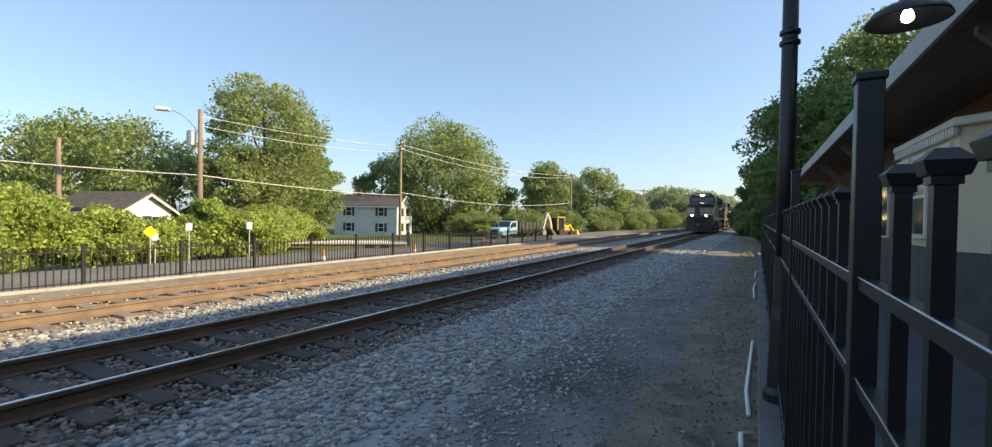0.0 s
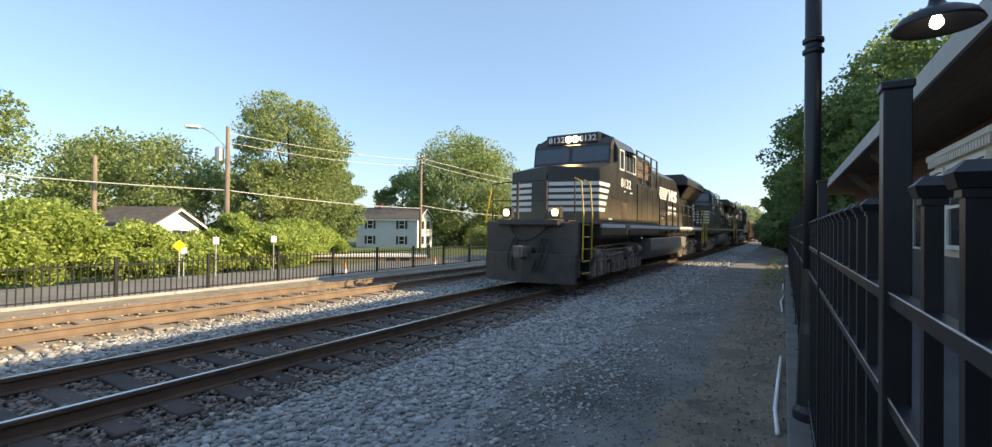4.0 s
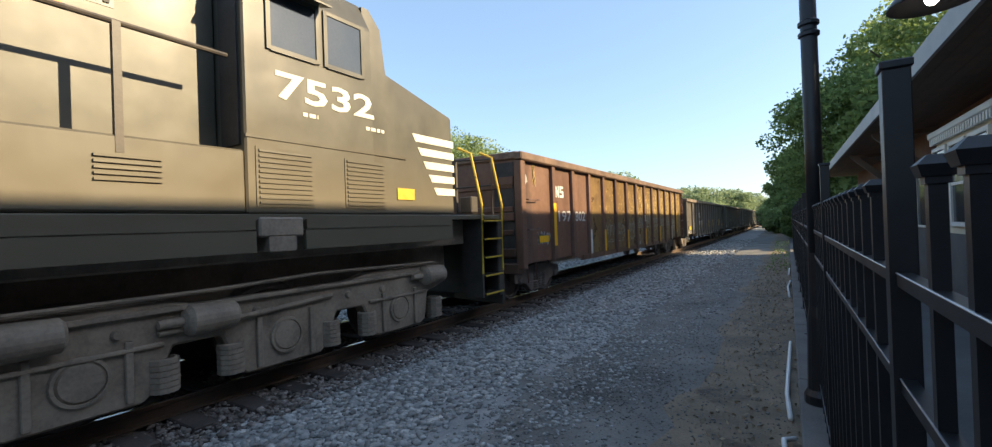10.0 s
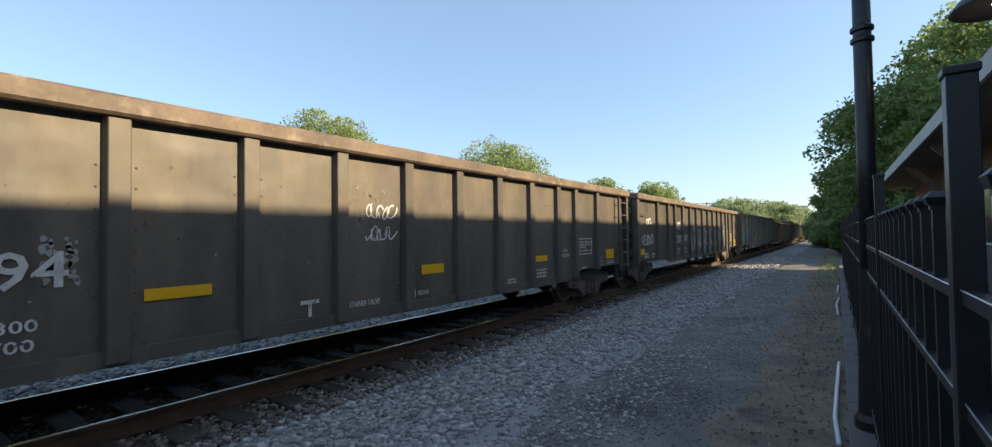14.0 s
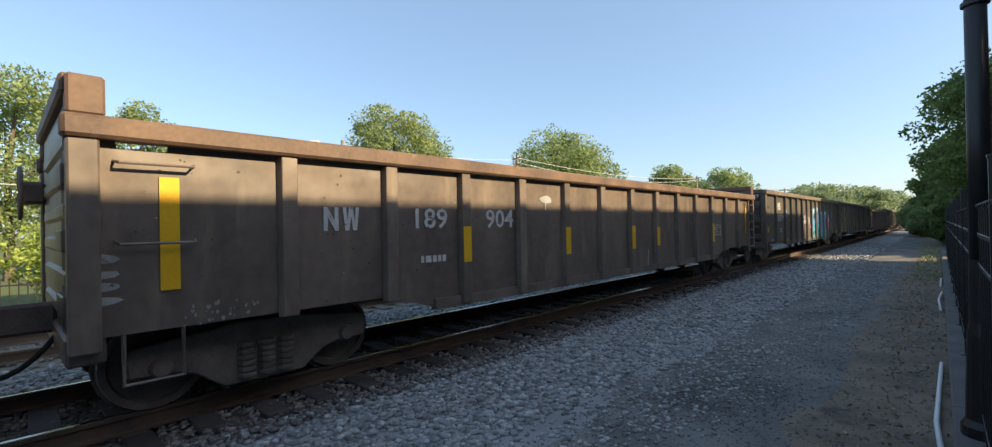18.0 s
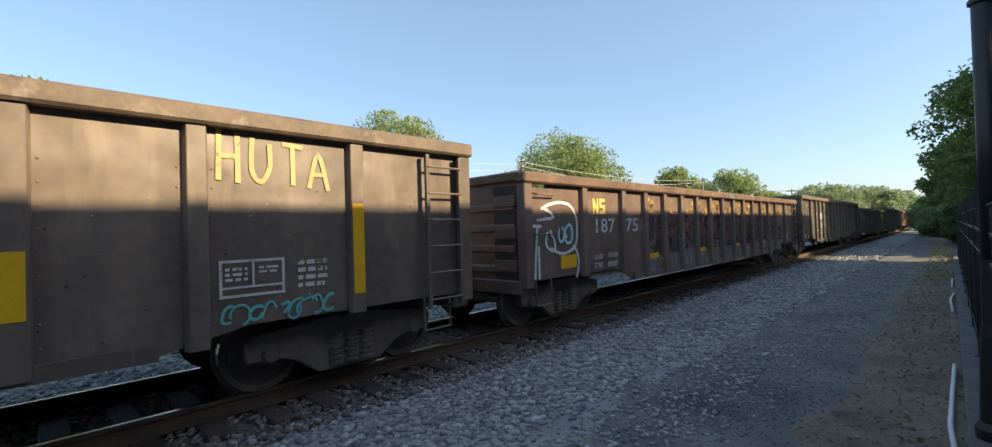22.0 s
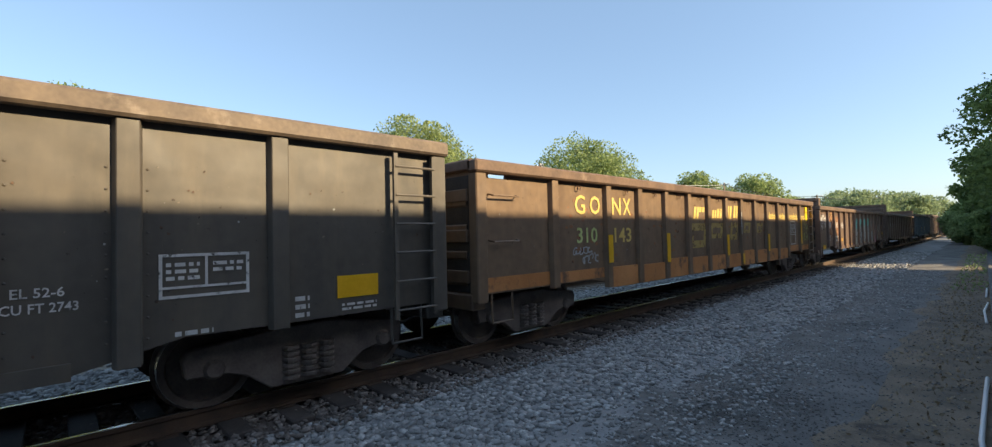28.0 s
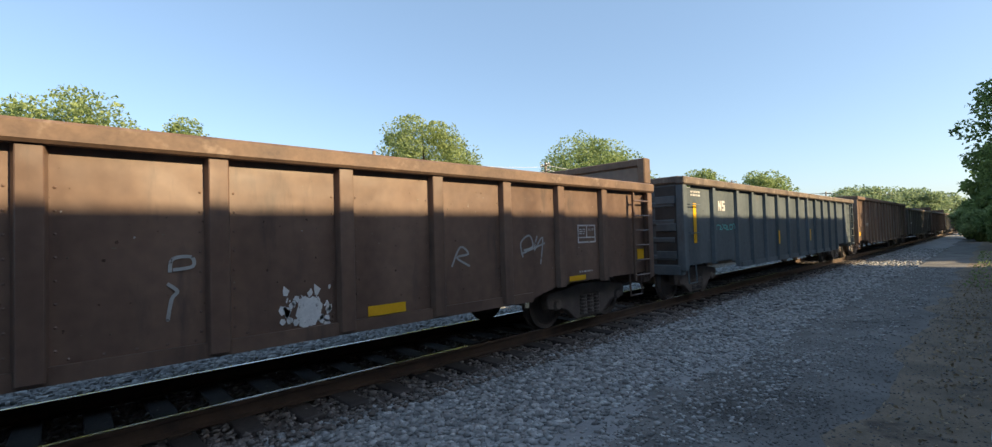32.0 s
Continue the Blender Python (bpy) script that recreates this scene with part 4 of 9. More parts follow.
def backhoe():
    b = thing("backhoe_loader", "yellow backhoe loader with a folded pale boom", "excavator", m=pose(-24.7, 58.4, -1.05, 0, 0, -14))
    part("cab", prism([(1.6, 1.1), (1.5, 2.75), (3.0, 2.75), (3.2, 1.1)], -0.75, 0.75, "x", bev=0.05), GLASSD, b, "dark glazed cab")
    part("cab_roof", box(-0.85, 0.85, 1.4, 3.15, 2.75, 2.9, bev=0.04), MACHINE, b)
    for x, y in ((-0.72, 1.55), (0.72, 1.55), (-0.72, 3.1), (0.72, 3.1)):
        part("cab_pillar", box(x - 0.05, x + 0.05, y - 0.05, y + 0.05, 1.1, 2.75), MACHINE, b)
    part("engine_hood", box(-0.5, 0.5, 3.2, 5.0, 1.0, 1.75, bev=0.06), MACHINE, b)
    part("frame", box(-0.45, 0.45, 0.6, 5.2, 0.55, 1.0), DARKSTEEL, b)
    part("boom", prism([(0.9, 0.9), (0.5, 2.4), (-0.1, 3.3), (0.15, 3.45), (0.8, 2.6), (1.25, 1.0)], -0.16, 0.16, "x", bev=0.02), MACHINE_PALE, b)
    part("dipper", prism([(-0.1, 3.35), (0.1, 3.2), (-0.7, 1.2), (-0.95, 1.3)], -0.13, 0.13, "x", bev=0.02), MACHINE_PALE, b)
    part("bucket", prism([(-0.95, 1.3), (-0.6, 1.2), (-0.3, 0.7), (-0.7, 0.35), (-1.2, 0.5), (-1.3, 0.9)], -0.35, 0.35, "x", bev=0.03), MACHINE_PALE, b)
    part("loader_arm", prism([(3.4, 1.5), (4.6, 1.9), (5.9, 0.7), (5.7, 0.55), (4.5, 1.65), (3.4, 1.25)], 0.55, 0.7, "x"), MACHINE, b)
    part("loader_arm", prism([(3.4, 1.5), (4.6, 1.9), (5.9, 0.7), (5.7, 0.55), (4.5, 1.65), (3.4, 1.25)], -0.7, -0.55, "x"), MACHINE, b)
    part("loader_bucket", prism([(5.6, 0.2), (5.6, 1.1), (5.8, 1.15), (6.5, 0.25), (6.4, 0.15)], -1.15, 1.15, "x", bev=0.02), MACHINE, b)
    for s in (-1, 1):
        wheel_part(b, s * 0.85, 2.2, 0.7, 0.7, 0.42)
        wheel_part(b, s * 0.8, 4.7, 0.45, 0.45, 0.3)
        part("stabiliser", tube([(s * 0.4, 0.8, 1.0), (s * 1.2, 0.7, 0.25)], 0.09, 6), MACHINE, b)


def flatbed_trailer():
    t = thing("flatbed_trailer", "low rusty flatbed trailer parked on the street", "trailer", m=pose(-26.0, 24.6, -0.95, 0, 0, -47))
    part("deck", box(-1.2, 1.2, -4.2, 4.2, 0.6, 0.75, bev=0.02), TRIM, t, "pale edged plank deck")
    part("frame", box(-1.1, 1.1, -4.1, 4.1, 0.36, 0.6), RUSTY, t)
    part("headboard", box(-1.2, 1.2, -4.3, -4.2, 0.6, 1.0), RUSTY, t)
    for y in (1.6, 2.6):
        for s in (-1, 1):
            wheel_part(t, s * 0.98, y, 0.36, 0.36, 0.25)
    part("drawbar", tube([(0, -4.2, 0.45), (0, -5.6, 0.45)], 0.07, 6), RUSTY, t)
    part("ramp", box(-1.1, 1.1, 4.25, 4.4, 0.5, 1.5), DARKSTEEL, t)


dump_truck()
backhoe()
flatbed_trailer()

# ---- trees and shrubs ----
TREES = [  # x, y, base, top, radius, leaves, clumps, per, leaf size, low
    (-46.8, 17.5, -1.5, 10.0, 6.0, LEAF_A, 110, 90, 0.22, 0.15), (-37.5, 25.9, -1.4, 14.2, 4.8, LEAF_T, 120, 100, 0.2, 0.2), (-42.0, 32.0, -1.4, 11.8, 3.4, LEAF_A, 100, 90, 0.2, 0.1), (-48.5, 24.5, -1.5, 9.0, 4.2, LEAF_A, 80, 90, 0.22, 0.05), (-46.0, 38.0, -1.5, 9.6, 3.2, LEAF_A, 80, 90, 0.24, 0.05), (-36.5, 22.5, -1.4, 8.2, 2.6, LEAF_T, 60, 90, 0.18, 0.1),
    (-51.0, 71.0, -1.7, 19.8, 10.2, LEAF_A, 170, 130, 0.36, 0.0), (-35.5, 82.7, -1.7, 13.2, 4.4, LEAF_A, 80, 90, 0.32, 0.15), (-29.5, 97.0, -1.5, 13.0, 6.2, LEAF_A, 90, 90, 0.34, 0.1),
    (-61.0, 66.0, -1.8, 13.0, 4.5, LEAF_A, 80, 80, 0.32, 0.2), (-51.0, 0.5, -1.5, 15.6, 5.2, LEAF_A, 100, 90, 0.24, 0.15), (-51.0, 8.0, -1.5, 14.2, 4.2, LEAF_A, 90, 90, 0.24, 0.15),
    (-49.0, 36.0, -1.5, 10.0, 4.5, LEAF_A, 80, 80, 0.26, 0.05), (-55.0, 41.0, -1.6, 9.0, 5.5, LEAF_A, 80, 80, 0.3, 0.05), (-66.0, 52.0, -1.7, 9.8, 5.0, LEAF_A, 80, 80, 0.3, 0.05),
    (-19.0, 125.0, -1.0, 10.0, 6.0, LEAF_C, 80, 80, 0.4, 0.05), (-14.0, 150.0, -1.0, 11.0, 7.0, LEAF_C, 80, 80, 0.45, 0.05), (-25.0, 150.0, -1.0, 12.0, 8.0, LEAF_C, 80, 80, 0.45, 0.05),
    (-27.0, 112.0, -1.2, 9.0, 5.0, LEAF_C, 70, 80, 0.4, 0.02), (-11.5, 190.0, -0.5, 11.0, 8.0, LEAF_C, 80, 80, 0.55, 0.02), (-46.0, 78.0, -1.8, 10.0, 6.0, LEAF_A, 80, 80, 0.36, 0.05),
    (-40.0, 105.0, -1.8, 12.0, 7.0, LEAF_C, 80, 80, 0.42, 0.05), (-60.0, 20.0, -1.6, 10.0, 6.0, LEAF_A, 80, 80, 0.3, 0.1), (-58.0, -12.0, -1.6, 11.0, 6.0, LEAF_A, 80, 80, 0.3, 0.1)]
for k, (x, y, b, t, r, lv, cl, per, sz, low) in enumerate(TREES):
    tree(x, y, b, t, r, lv, 20 + k, cl, int(per * 1.9), sz * 0.66, low)

NEAR = dict(leaves=LEAF_NEAR, label="large broad-leaved tree overhanging the platform fence", group="trees beside the station")
tree(4.0, 41.5, 0, 12.5, 5.0, seed=61, clumps=150, per=190, size=0.14, low=0.18, **NEAR)
tree(9.5, 43.5, 0, 18.0, 6.2, seed=71, clumps=150, per=190, size=0.18, low=0.12, **NEAR)
tree(4.6, 48.0, 0, 9.5, 4.3, seed=62, clumps=110, per=120, size=0.2, low=0.02, **NEAR)
tree(4.4, 54.0, 0, 10.0, 5.0, seed=63, clumps=110, per=110, size=0.25, low=0.02, **NEAR)
tree(6.5, 66.0, 0, 11.0, 5.0, seed=64, clumps=90, per=100, size=0.3, low=0.02, **NEAR)
tree(7.5, 82.0, 0, 12.0, 5.5, seed=65, clumps=90, per=100, size=0.3, low=0.02, **NEAR)
tree(8.5, 100.0, 0, 12.0, 6.0, seed=66, clumps=80, per=100, size=0.36, low=0.02, **NEAR)
tree(9.5, 125.0, 0, 12.0, 7.0, seed=67, clumps=80, per=100, size=0.4, low=0.02, **NEAR)

tree(6.2, 37.6, 0, 11.5, 3.7, seed=68, clumps=110, per=110, size=0.25, low=0.1, **NEAR)
tree(12.0, 56.0, 0, 13.0, 5.5, seed=69, clumps=110, per=110, size=0.28, low=0.1, **NEAR)
tree(1.2, 72.0, 0, 9.0, 3.6, seed=70, clumps=110, per=110, size=0.26, low=0.02, **NEAR)

for k, (x, y, b, t, rx, ry) in enumerate([(-27.5, 3.0, -0.9, 3.2, 2.4, 2.6), (-28.0, 7.0, -0.9, 3.0, 2.4, 2.5), (-28.3, 10.4, -0.9, 2.0, 2.2, 2.0), (-28.2, 13.6, -0.9, 1.3, 2.2, 2.0), (-27.4, 15.6, -0.9, 2.6, 1.6, 1.5), (-26.8, 17.6, -0.9, 2.1, 2.0, 2.2),
                                           (-29.5, 21.0, -0.9, 2.4, 2.2, 2.2), (-34.0, 27.0, -1.1, 1.6, 1.8, 1.8), (-27.0, -3.0, -0.9, 2.8, 2.4, 3.0)]):
    bush(x, y, b, t, rx, ry, 90 + k)
for k, (x, y, b, t, rx, ry) in enumerate([(-41.0, 66.0, -1.6, 2.6, 3.4, 3.4), (-36.0, 62.0, -1.4, 2.0, 2.4, 3.0), (-34.0, 70.0, -1.4, 3.2, 3.4, 4.0), (-30.0, 78.0, -1.4, 3.4, 3.4, 4.0), (-26.0, 88.0, -1.2, 4.0, 3.4, 5.0), (-22.0, 100.0, -1.0, 4.2, 3.4, 6.0), (-18.0, 112.0, -0.8, 4.4, 3.4, 6.0),
                                           (-15.0, 128.0, -0.6, 4.6, 3.4, 8.0), (1.0, 45.0, 0, 3.0, 1.8, 4.0), (2.4, 31.4, 0, 1.9, 1.2, 1.2), (-0.6, 62.0, 0, 3.0, 1.7, 3.0), (-1.1, 70.0, 0, 4.2, 2.0, 3.5)]):
    bush(x, y, b, t, rx, ry, 120 + k, leaves=LEAF_A if x < 0 else LEAF_NEAR, size=0.13, label="dense dark green shrub beside the railway")

# ---- train: materials ----
CAR_BLACK = surface("black_gondola_paint", (0.072, 0.064, 0.055), (0.122, 0.104, 0.082), 1.6, 0.5, bump=0.004, bscale=9, spots=(0.17, 0.136, 0.096), spot_scale=2.2, spot_at=0.5, streak=True, vary=0.1, dent=0.03, spot_soft=0.35, spec=0.55)
CAR_GREY = surface("faded_grey_gondola_paint", (0.105, 0.098, 0.086), (0.175, 0.16, 0.13), 1.6, 0.36, bump=0.004, bscale=9, spots=(0.24, 0.195, 0.14), spot_scale=2.6, spot_at=0.54, streak=True, vary=0.12, dent=0.045, spot_soft=0.2, spec=0.8)
CAR_BROWN = surface("brown_gondola_paint", (0.11, 0.068, 0.051), (0.2, 0.128, 0.09), 1.6, 0.42, bump=0.004, bscale=9, spots=(0.075, 0.054, 0.046), spot_scale=3.4, spot_at=0.57, streak=True, dent=0.032, vary=0.12, spot_soft=0.15, spec=0.6)
CAR_OXIDE = surface("oxide_gondola_paint", (0.1, 0.05, 0.034), (0.185, 0.1, 0.064), 1.4, 0.5, bump=0.004, bscale=9, spots=(0.07, 0.045, 0.036), spot_scale=1.5, spot_at=0.56, streak=True, dent=0.03, vary=0.1, spot_soft=0.15)
CAR_DARKBROWN = surface("dark_brown_gondola_paint", (0.106, 0.083, 0.069), (0.208, 0.157, 0.118), 1.6, 0.44, bump=0.004, bscale=9, spots=(0.26, 0.2, 0.145), spot_scale=3.0, spot_at=0.55, streak=True, dent=0.035, vary=0.12, spot_soft=0.2, spec=0.6)
CAR_RUSTED = surface("rust_eaten_gondola_paint", (0.135, 0.092, 0.076), (0.225, 0.158, 0.13), 1.6, 0.44, bump=0.004, bscale=9, spots=(0.16, 0.13, 0.11), spot_scale=1.4, spot_at=0.55, dent=0.035, vary=0.1, spot_soft=0.15)
CAR_YELLOW = surface("faded_yellow_brown_paint", (0.145, 0.094, 0.06), (0.25, 0.165, 0.096), 1.6, 0.5, bump=0.004, bscale=9, spots=(0.09, 0.06, 0.045), spot_scale=1.6, spot_at=0.52, streak=True, dent=0.03, vary=0.1, spot_soft=0.2)
CAR_BLUE = surface("grey_blue_gondola_paint", (0.07, 0.09, 0.1), (0.14, 0.165, 0.175), 1.6, 0.55, bump=0.004, bscale=9, spots=(0.12, 0.1, 0.08), spot_scale=1.6, spot_at=0.62, streak=True, dent=0.03, vary=0.1)
CHORD = surface("rust_dusted_top_chord", (0.1, 0.074, 0.058), (0.22, 0.165, 0.118), 2.6, 0.65, bump=0.004, bscale=25, spots=(0.31, 0.25, 0.195), spot_scale=3.2, spot_at=0.57, spot_soft=0.12)
CHORD_BROWN = surface("brown_top_chord", (0.1, 0.062, 0.044), (0.21, 0.132, 0.086), 2.6, 0.65, bump=0.004, bscale=25, spots=(0.27, 0.19, 0.135), spot_scale=3.6, spot_at=0.6, spot_soft=0.12)
UNDER = surface("grimy_running_gear", (0.105, 0.086, 0.075), (0.21, 0.172, 0.146), 4, 0.75, bump=0.003, bscale=40)
WHEEL = surface("wheel_steel", (0.085, 0.068, 0.058), (0.16, 0.126, 0.104), 5, 0.65)
TREAD = surface("bright_wheel_tread", (0.4, 0.4, 0.4), (0.5, 0.5, 0.5), 5, 0.3, metal=1.0)
STENCIL = surface("white_stencil_paint", (0.5, 0.48, 0.45), (0.68, 0.66, 0.62), 7, 0.6, worn=0.36, worn_scale=14, spots=(0.25, 0.22, 0.2), spot_scale=9, spot_at=0.66)
REFLECT = surface("yellow_reflector", (0.75, 0.4, 0.01), (0.85, 0.48, 0.02), 5, 0.4)
FADED = surface("faded_yellow_lettering", (0.6, 0.42, 0.1), (0.72, 0.55, 0.18), 6, 0.6, spots=(0.2, 0.14, 0.08), spot_scale=6, spot_at=0.62)
FADED_DULL = surface("dull_yellow_lettering", (0.36, 0.25, 0.075), (0.48, 0.345, 0.115), 4, 0.6, worn=0.4, worn_scale=5, spots=(0.18, 0.12, 0.06), spot_scale=4, spot_at=0.55)
SPRAY = {k: surface(k + "_spray_paint", c, tuple(min(1, v * 1.35 + 0.02) for v in c), 4, 0.5, worn=0.35, worn_scale=13) for k, c in dict(white=(0.6, 0.6, 0.58), green=(0.1, 0.42, 0.25), teal=(0.12, 0.42, 0.38), blue=(0.06, 0.17, 0.42), cyan=(0.03, 0.36, 0.44), azure=(0.07, 0.28, 0.52), rose=(0.3, 0.09, 0.14), pink=(0.55, 0.14, 0.24), cream=(0.5, 0.46, 0.34), black=(0.012, 0.012, 0.016), sky=(0.34, 0.56, 0.64), red=(0.25, 0.06, 0.04), silver=(0.3, 0.31, 0.3), pale=(0.42, 0.3, 0.12), dull=(0.27, 0.27, 0.25), mauve=(0.17, 0.11, 0.11), lime=(0.4, 0.45, 0.16)).items()}
LOCO = surface("black_locomotive_paint", (0.021, 0.021, 0.021), (0.038, 0.037, 0.034), 1.1, 0.36, bump=0.0015, bscale=6, spots=(0.056, 0.051, 0.042), spot_scale=0.9, spot_at=0.56, streak=True, spot_soft=0.3, rough_var=0.16, dent=0.014, spec=0.45, dust=((0.14, 0.114, 0.076), 1.85, 2.6, 0.8))
LOCO_DUSTY = surface("dusty_black_locomotive_paint", (0.036, 0.037, 0.03), (0.062, 0.061, 0.048), 1.1, 0.42, bump=0.0015, bscale=6, spots=(0.084, 0.079, 0.06), spot_scale=0.9, spot_at=0.56, streak=True, spot_soft=0.3, rough_var=0.16, dent=0.016, spec=0.45, dust=((0.108, 0.096, 0.066), 1.9, 2.7, 0.7))
LOCO_TAN = surface("tan_dusted_black_paint", (0.056, 0.054, 0.043), (0.098, 0.092, 0.07), 1.1, 0.4, bump=0.0015, bscale=6, spots=(0.132, 0.119, 0.088), spot_scale=0.9, spot_at=0.56, streak=True, spot_soft=0.3, rough_var=0.16, dent=0.016, spec=0.45, dust=((0.14, 0.118, 0.08), 1.9, 2.7, 0.8))
LCREAM = surface("dusty_white_livery_paint", (0.66, 0.62, 0.5), (0.78, 0.74, 0.6), 3, 0.4)
LEAD_UNDER = surface("grimy_lead_truck", (0.125, 0.104, 0.086), (0.235, 0.195, 0.16), 3, 0.7, bump=0.003, bscale=30, spots=(0.085, 0.07, 0.058), spot_scale=2.5, spot_at=0.58, spot_soft=0.2)
LOCO_UNDER = surface("dusty_locomotive_truck", (0.19, 0.153, 0.117), (0.35, 0.285, 0.215), 3, 0.7, bump=0.003, bscale=30, spots=(0.12, 0.098, 0.076), spot_scale=2.5, spot_at=0.56, spot_soft=0.2)
TANK = surface("dusty_fuel_tank", (0.14, 0.13, 0.118), (0.235, 0.216, 0.19), 1.5, 0.5, spots=(0.3, 0.275, 0.235), spot_scale=1.2, spot_at=0.64, spot_soft=0.2)
GRILLE = surface("rusty_radiator_grille", (0.135, 0.094, 0.063), (0.205, 0.145, 0.098), 4, 0.7)
LWHITE = surface("white_livery_paint", (0.72, 0.71, 0.68), (0.82, 0.81, 0.78), 3, 0.4)
# sill stripe of the second locomotive, warm sunlight put into its cream
LSILL_SUNNY = surface("sunlit_sill_stripe", (0.46, 0.43, 0.35), (0.6, 0.56, 0.46), 4, 0.5, spots=(0.26, 0.25, 0.23), spot_scale=3, spot_at=0.62, spot_soft=0.15)
# the same stripe on the lead locomotive, blue of the shade put in
LSILL_SHADED = surface("shaded_sill_stripe", (0.5, 0.56, 0.6), (0.66, 0.71, 0.74), 4, 0.5, spots=(0.26, 0.25, 0.23), spot_scale=3, spot_at=0.62, spot_soft=0.15)
HANDRAIL = surface("black_handrail", (0.03, 0.026, 0.022), (0.075, 0.06, 0.048), 6, 0.5)
HANDRAIL_Y = surface("yellow_handrail", (0.5, 0.34, 0.03), (0.66, 0.46, 0.05), 6, 0.45, spots=(0.2, 0.14, 0.05), spot_scale=7, spot_at=0.6)
HEADLAMP = glow("locomotive_headlamp", (1.0, 0.7, 0.28), 40.0)
LOCO_RUN = surface("worn_black_steel", (0.032, 0.028, 0.025), (0.075, 0.064, 0.054), 3, 0.55, bump=0.002, bscale=30)
CABGLASS = surface("cab_window_glass", (0.03, 0.04, 0.05), (0.05, 0.06, 0.07), 1.5, 0.06, spec=0.9)

DUST = surface("dust_smear", (0.18, 0.15, 0.115), (0.25, 0.21, 0.16), 5, 0.7, worn=0.5, worn_scale=11)
# bright gold for flakes and for sunlight reflected off the car sides
GOLD_GLINT = surface("gold_flake_and_sun_glint", (0.55, 0.36, 0.1), (0.72, 0.52, 0.2), 5, 0.4, worn=0.54, worn_scale=4.5)
OCHRE = surface("worn_ochre_paint", (0.138, 0.081, 0.033), (0.225, 0.142, 0.052), 2.5, 0.42, worn=0.36, worn_scale=2.6, bump=0.003, bscale=9, dent=0.03, spots=(0.11, 0.064, 0.036), spot_scale=2.6, spot_at=0.5, spot_soft=0.25)
RUSTPATCH = surface("orange_rust_patch", (0.2, 0.09, 0.045), (0.32, 0.16, 0.08), 4, 0.7, worn=0.45, worn_scale=2.4)
PURPLE = surface("weathered_dark_paint_band", (0.05, 0.04, 0.048), (0.1, 0.07, 0.075), 3, 0.5, worn=0.47, worn_scale=2.2)
GREYED = surface("greyed_lower_paint", (0.135, 0.108, 0.085), (0.2, 0.165, 0.135), 2.5, 0.5, worn=0.3, worn_scale=3, bump=0.003, bscale=12)
RUSTSPOT = surface("rust_spot", (0.085, 0.056, 0.042), (0.14, 0.088, 0.06), 6, 0.8, worn=0.47, worn_scale=12)
CACHE = {}


def shared(key, make, material, smooth=False):
    k = (key, material.name)
    if k not in CACHE:
        CACHE[k] = mesh_of(key, make(), material, smooth)
    return CACHE[k]


def wheelset_bm(r=0.42):
    bm = lathe([(0, -0.95), (0.075, -0.95), (0.075, -0.8), (0.11, -0.79), (0.11, -0.7)], 12, "x")
    for s in (-1, 1):
        lathe([(0.07, s * 0.69), (r * 0.5, s * 0.72), (r * 0.82, s * 0.7), (r * 0.86, s * 0.69), (r * 1.07, s * 0.69), (r * 1.07, s * 0.715), (r * 1.0, s * 0.73), (r * 0.98, s * 0.82), (r * 0.84, s * 0.82), (r * 0.8, s * 0.785), (r * 0.4, s * 0.8), (0.12, s * 0.84), (0.0, s * 0.84)], 26, "x", bm)
    return lathe([(0.085, -0.7), (0.085, 0.7)], 12, "x", bm)


WHEELS = {}


def add_wheelset(parent, y, r, kind):
    w = part("wheelset", shared("wheelset%.2f" % r, lambda: wheelset_bm(r), WHEEL), None, parent, at=(0, y, 0))
    part("wheel_tread", shared("tread%.2f" % r, lambda: lathe([(r * 0.95, 0.735), (r * 1.006, 0.735), (r * 0.988, 0.815), (r * 0.95, 0.815), (r * 0.95, 0.735)], 26, "x"), TREAD), None, w, "bright worn tread")
    WHEELS.setdefault((kind, round(y, 3), r), []).append(w)


def freight_truck(car, y):
    t = part("truck", shared("bolster", lambda: box(-1.0, 1.0, -0.2, 0.2, -0.05, 0.2, bev=0.03), UNDER), None, car, at=(0, y, 0.42))
    for yy in (-0.89, 0.89):
        add_wheelset(t, yy, 0.42, "freight")
    side = [(-1.15, 0.12), (-1.1, 0.2), (-0.55, 0.26), (-0.3, 0.3), (0.3, 0.3), (0.55, 0.26), (1.1, 0.2), (1.15, 0.12), (1.12, -0.06), (0.78, -0.07), (0.62, -0.12), (0.38, -0.3), (-0.38, -0.3), (-0.62, -0.12), (-0.78, -0.07), (-1.12, -0.06)]
    for s in (-1, 1):
        f = part("side_frame", shared("side_frame", lambda: prism(side, -0.07, 0.07, "x", bev=0.015), UNDER), None, t, at=(s * 1.0, 0, 0))
        for yy in (-0.89, 0.89):
            part("bearing_cap", shared("bearing", lambda: lathe([(0.0, 0.11), (0.07, 0.11), (0.095, 0.08), (0.1, 0.0)], 12, "x"), UNDER), None, f, at=pose(0, yy, 0, 0, 0, 0 if s > 0 else 180))
        for k in (-0.19, 0.0, 0.19):
            part("spring", shared("spring", lambda: coil(0.088, 0.3, 5, 0.022), UNDER), None, f, at=(s * 0.06, k, -0.22))


def coil(r, h, turns, w):
    bm = bmesh.new()
    for k in range(turns + 1):
        z = h * k / turns
        lathe([(r - w, z - w), (r, z - w * 0.7), (r, z + w * 0.7), (r - w, z + w), (r - w, z - w)], 10, "z", bm)
    return lathe([(r * 0.7, 0), (r * 0.7, h)], 8, "z", bm)


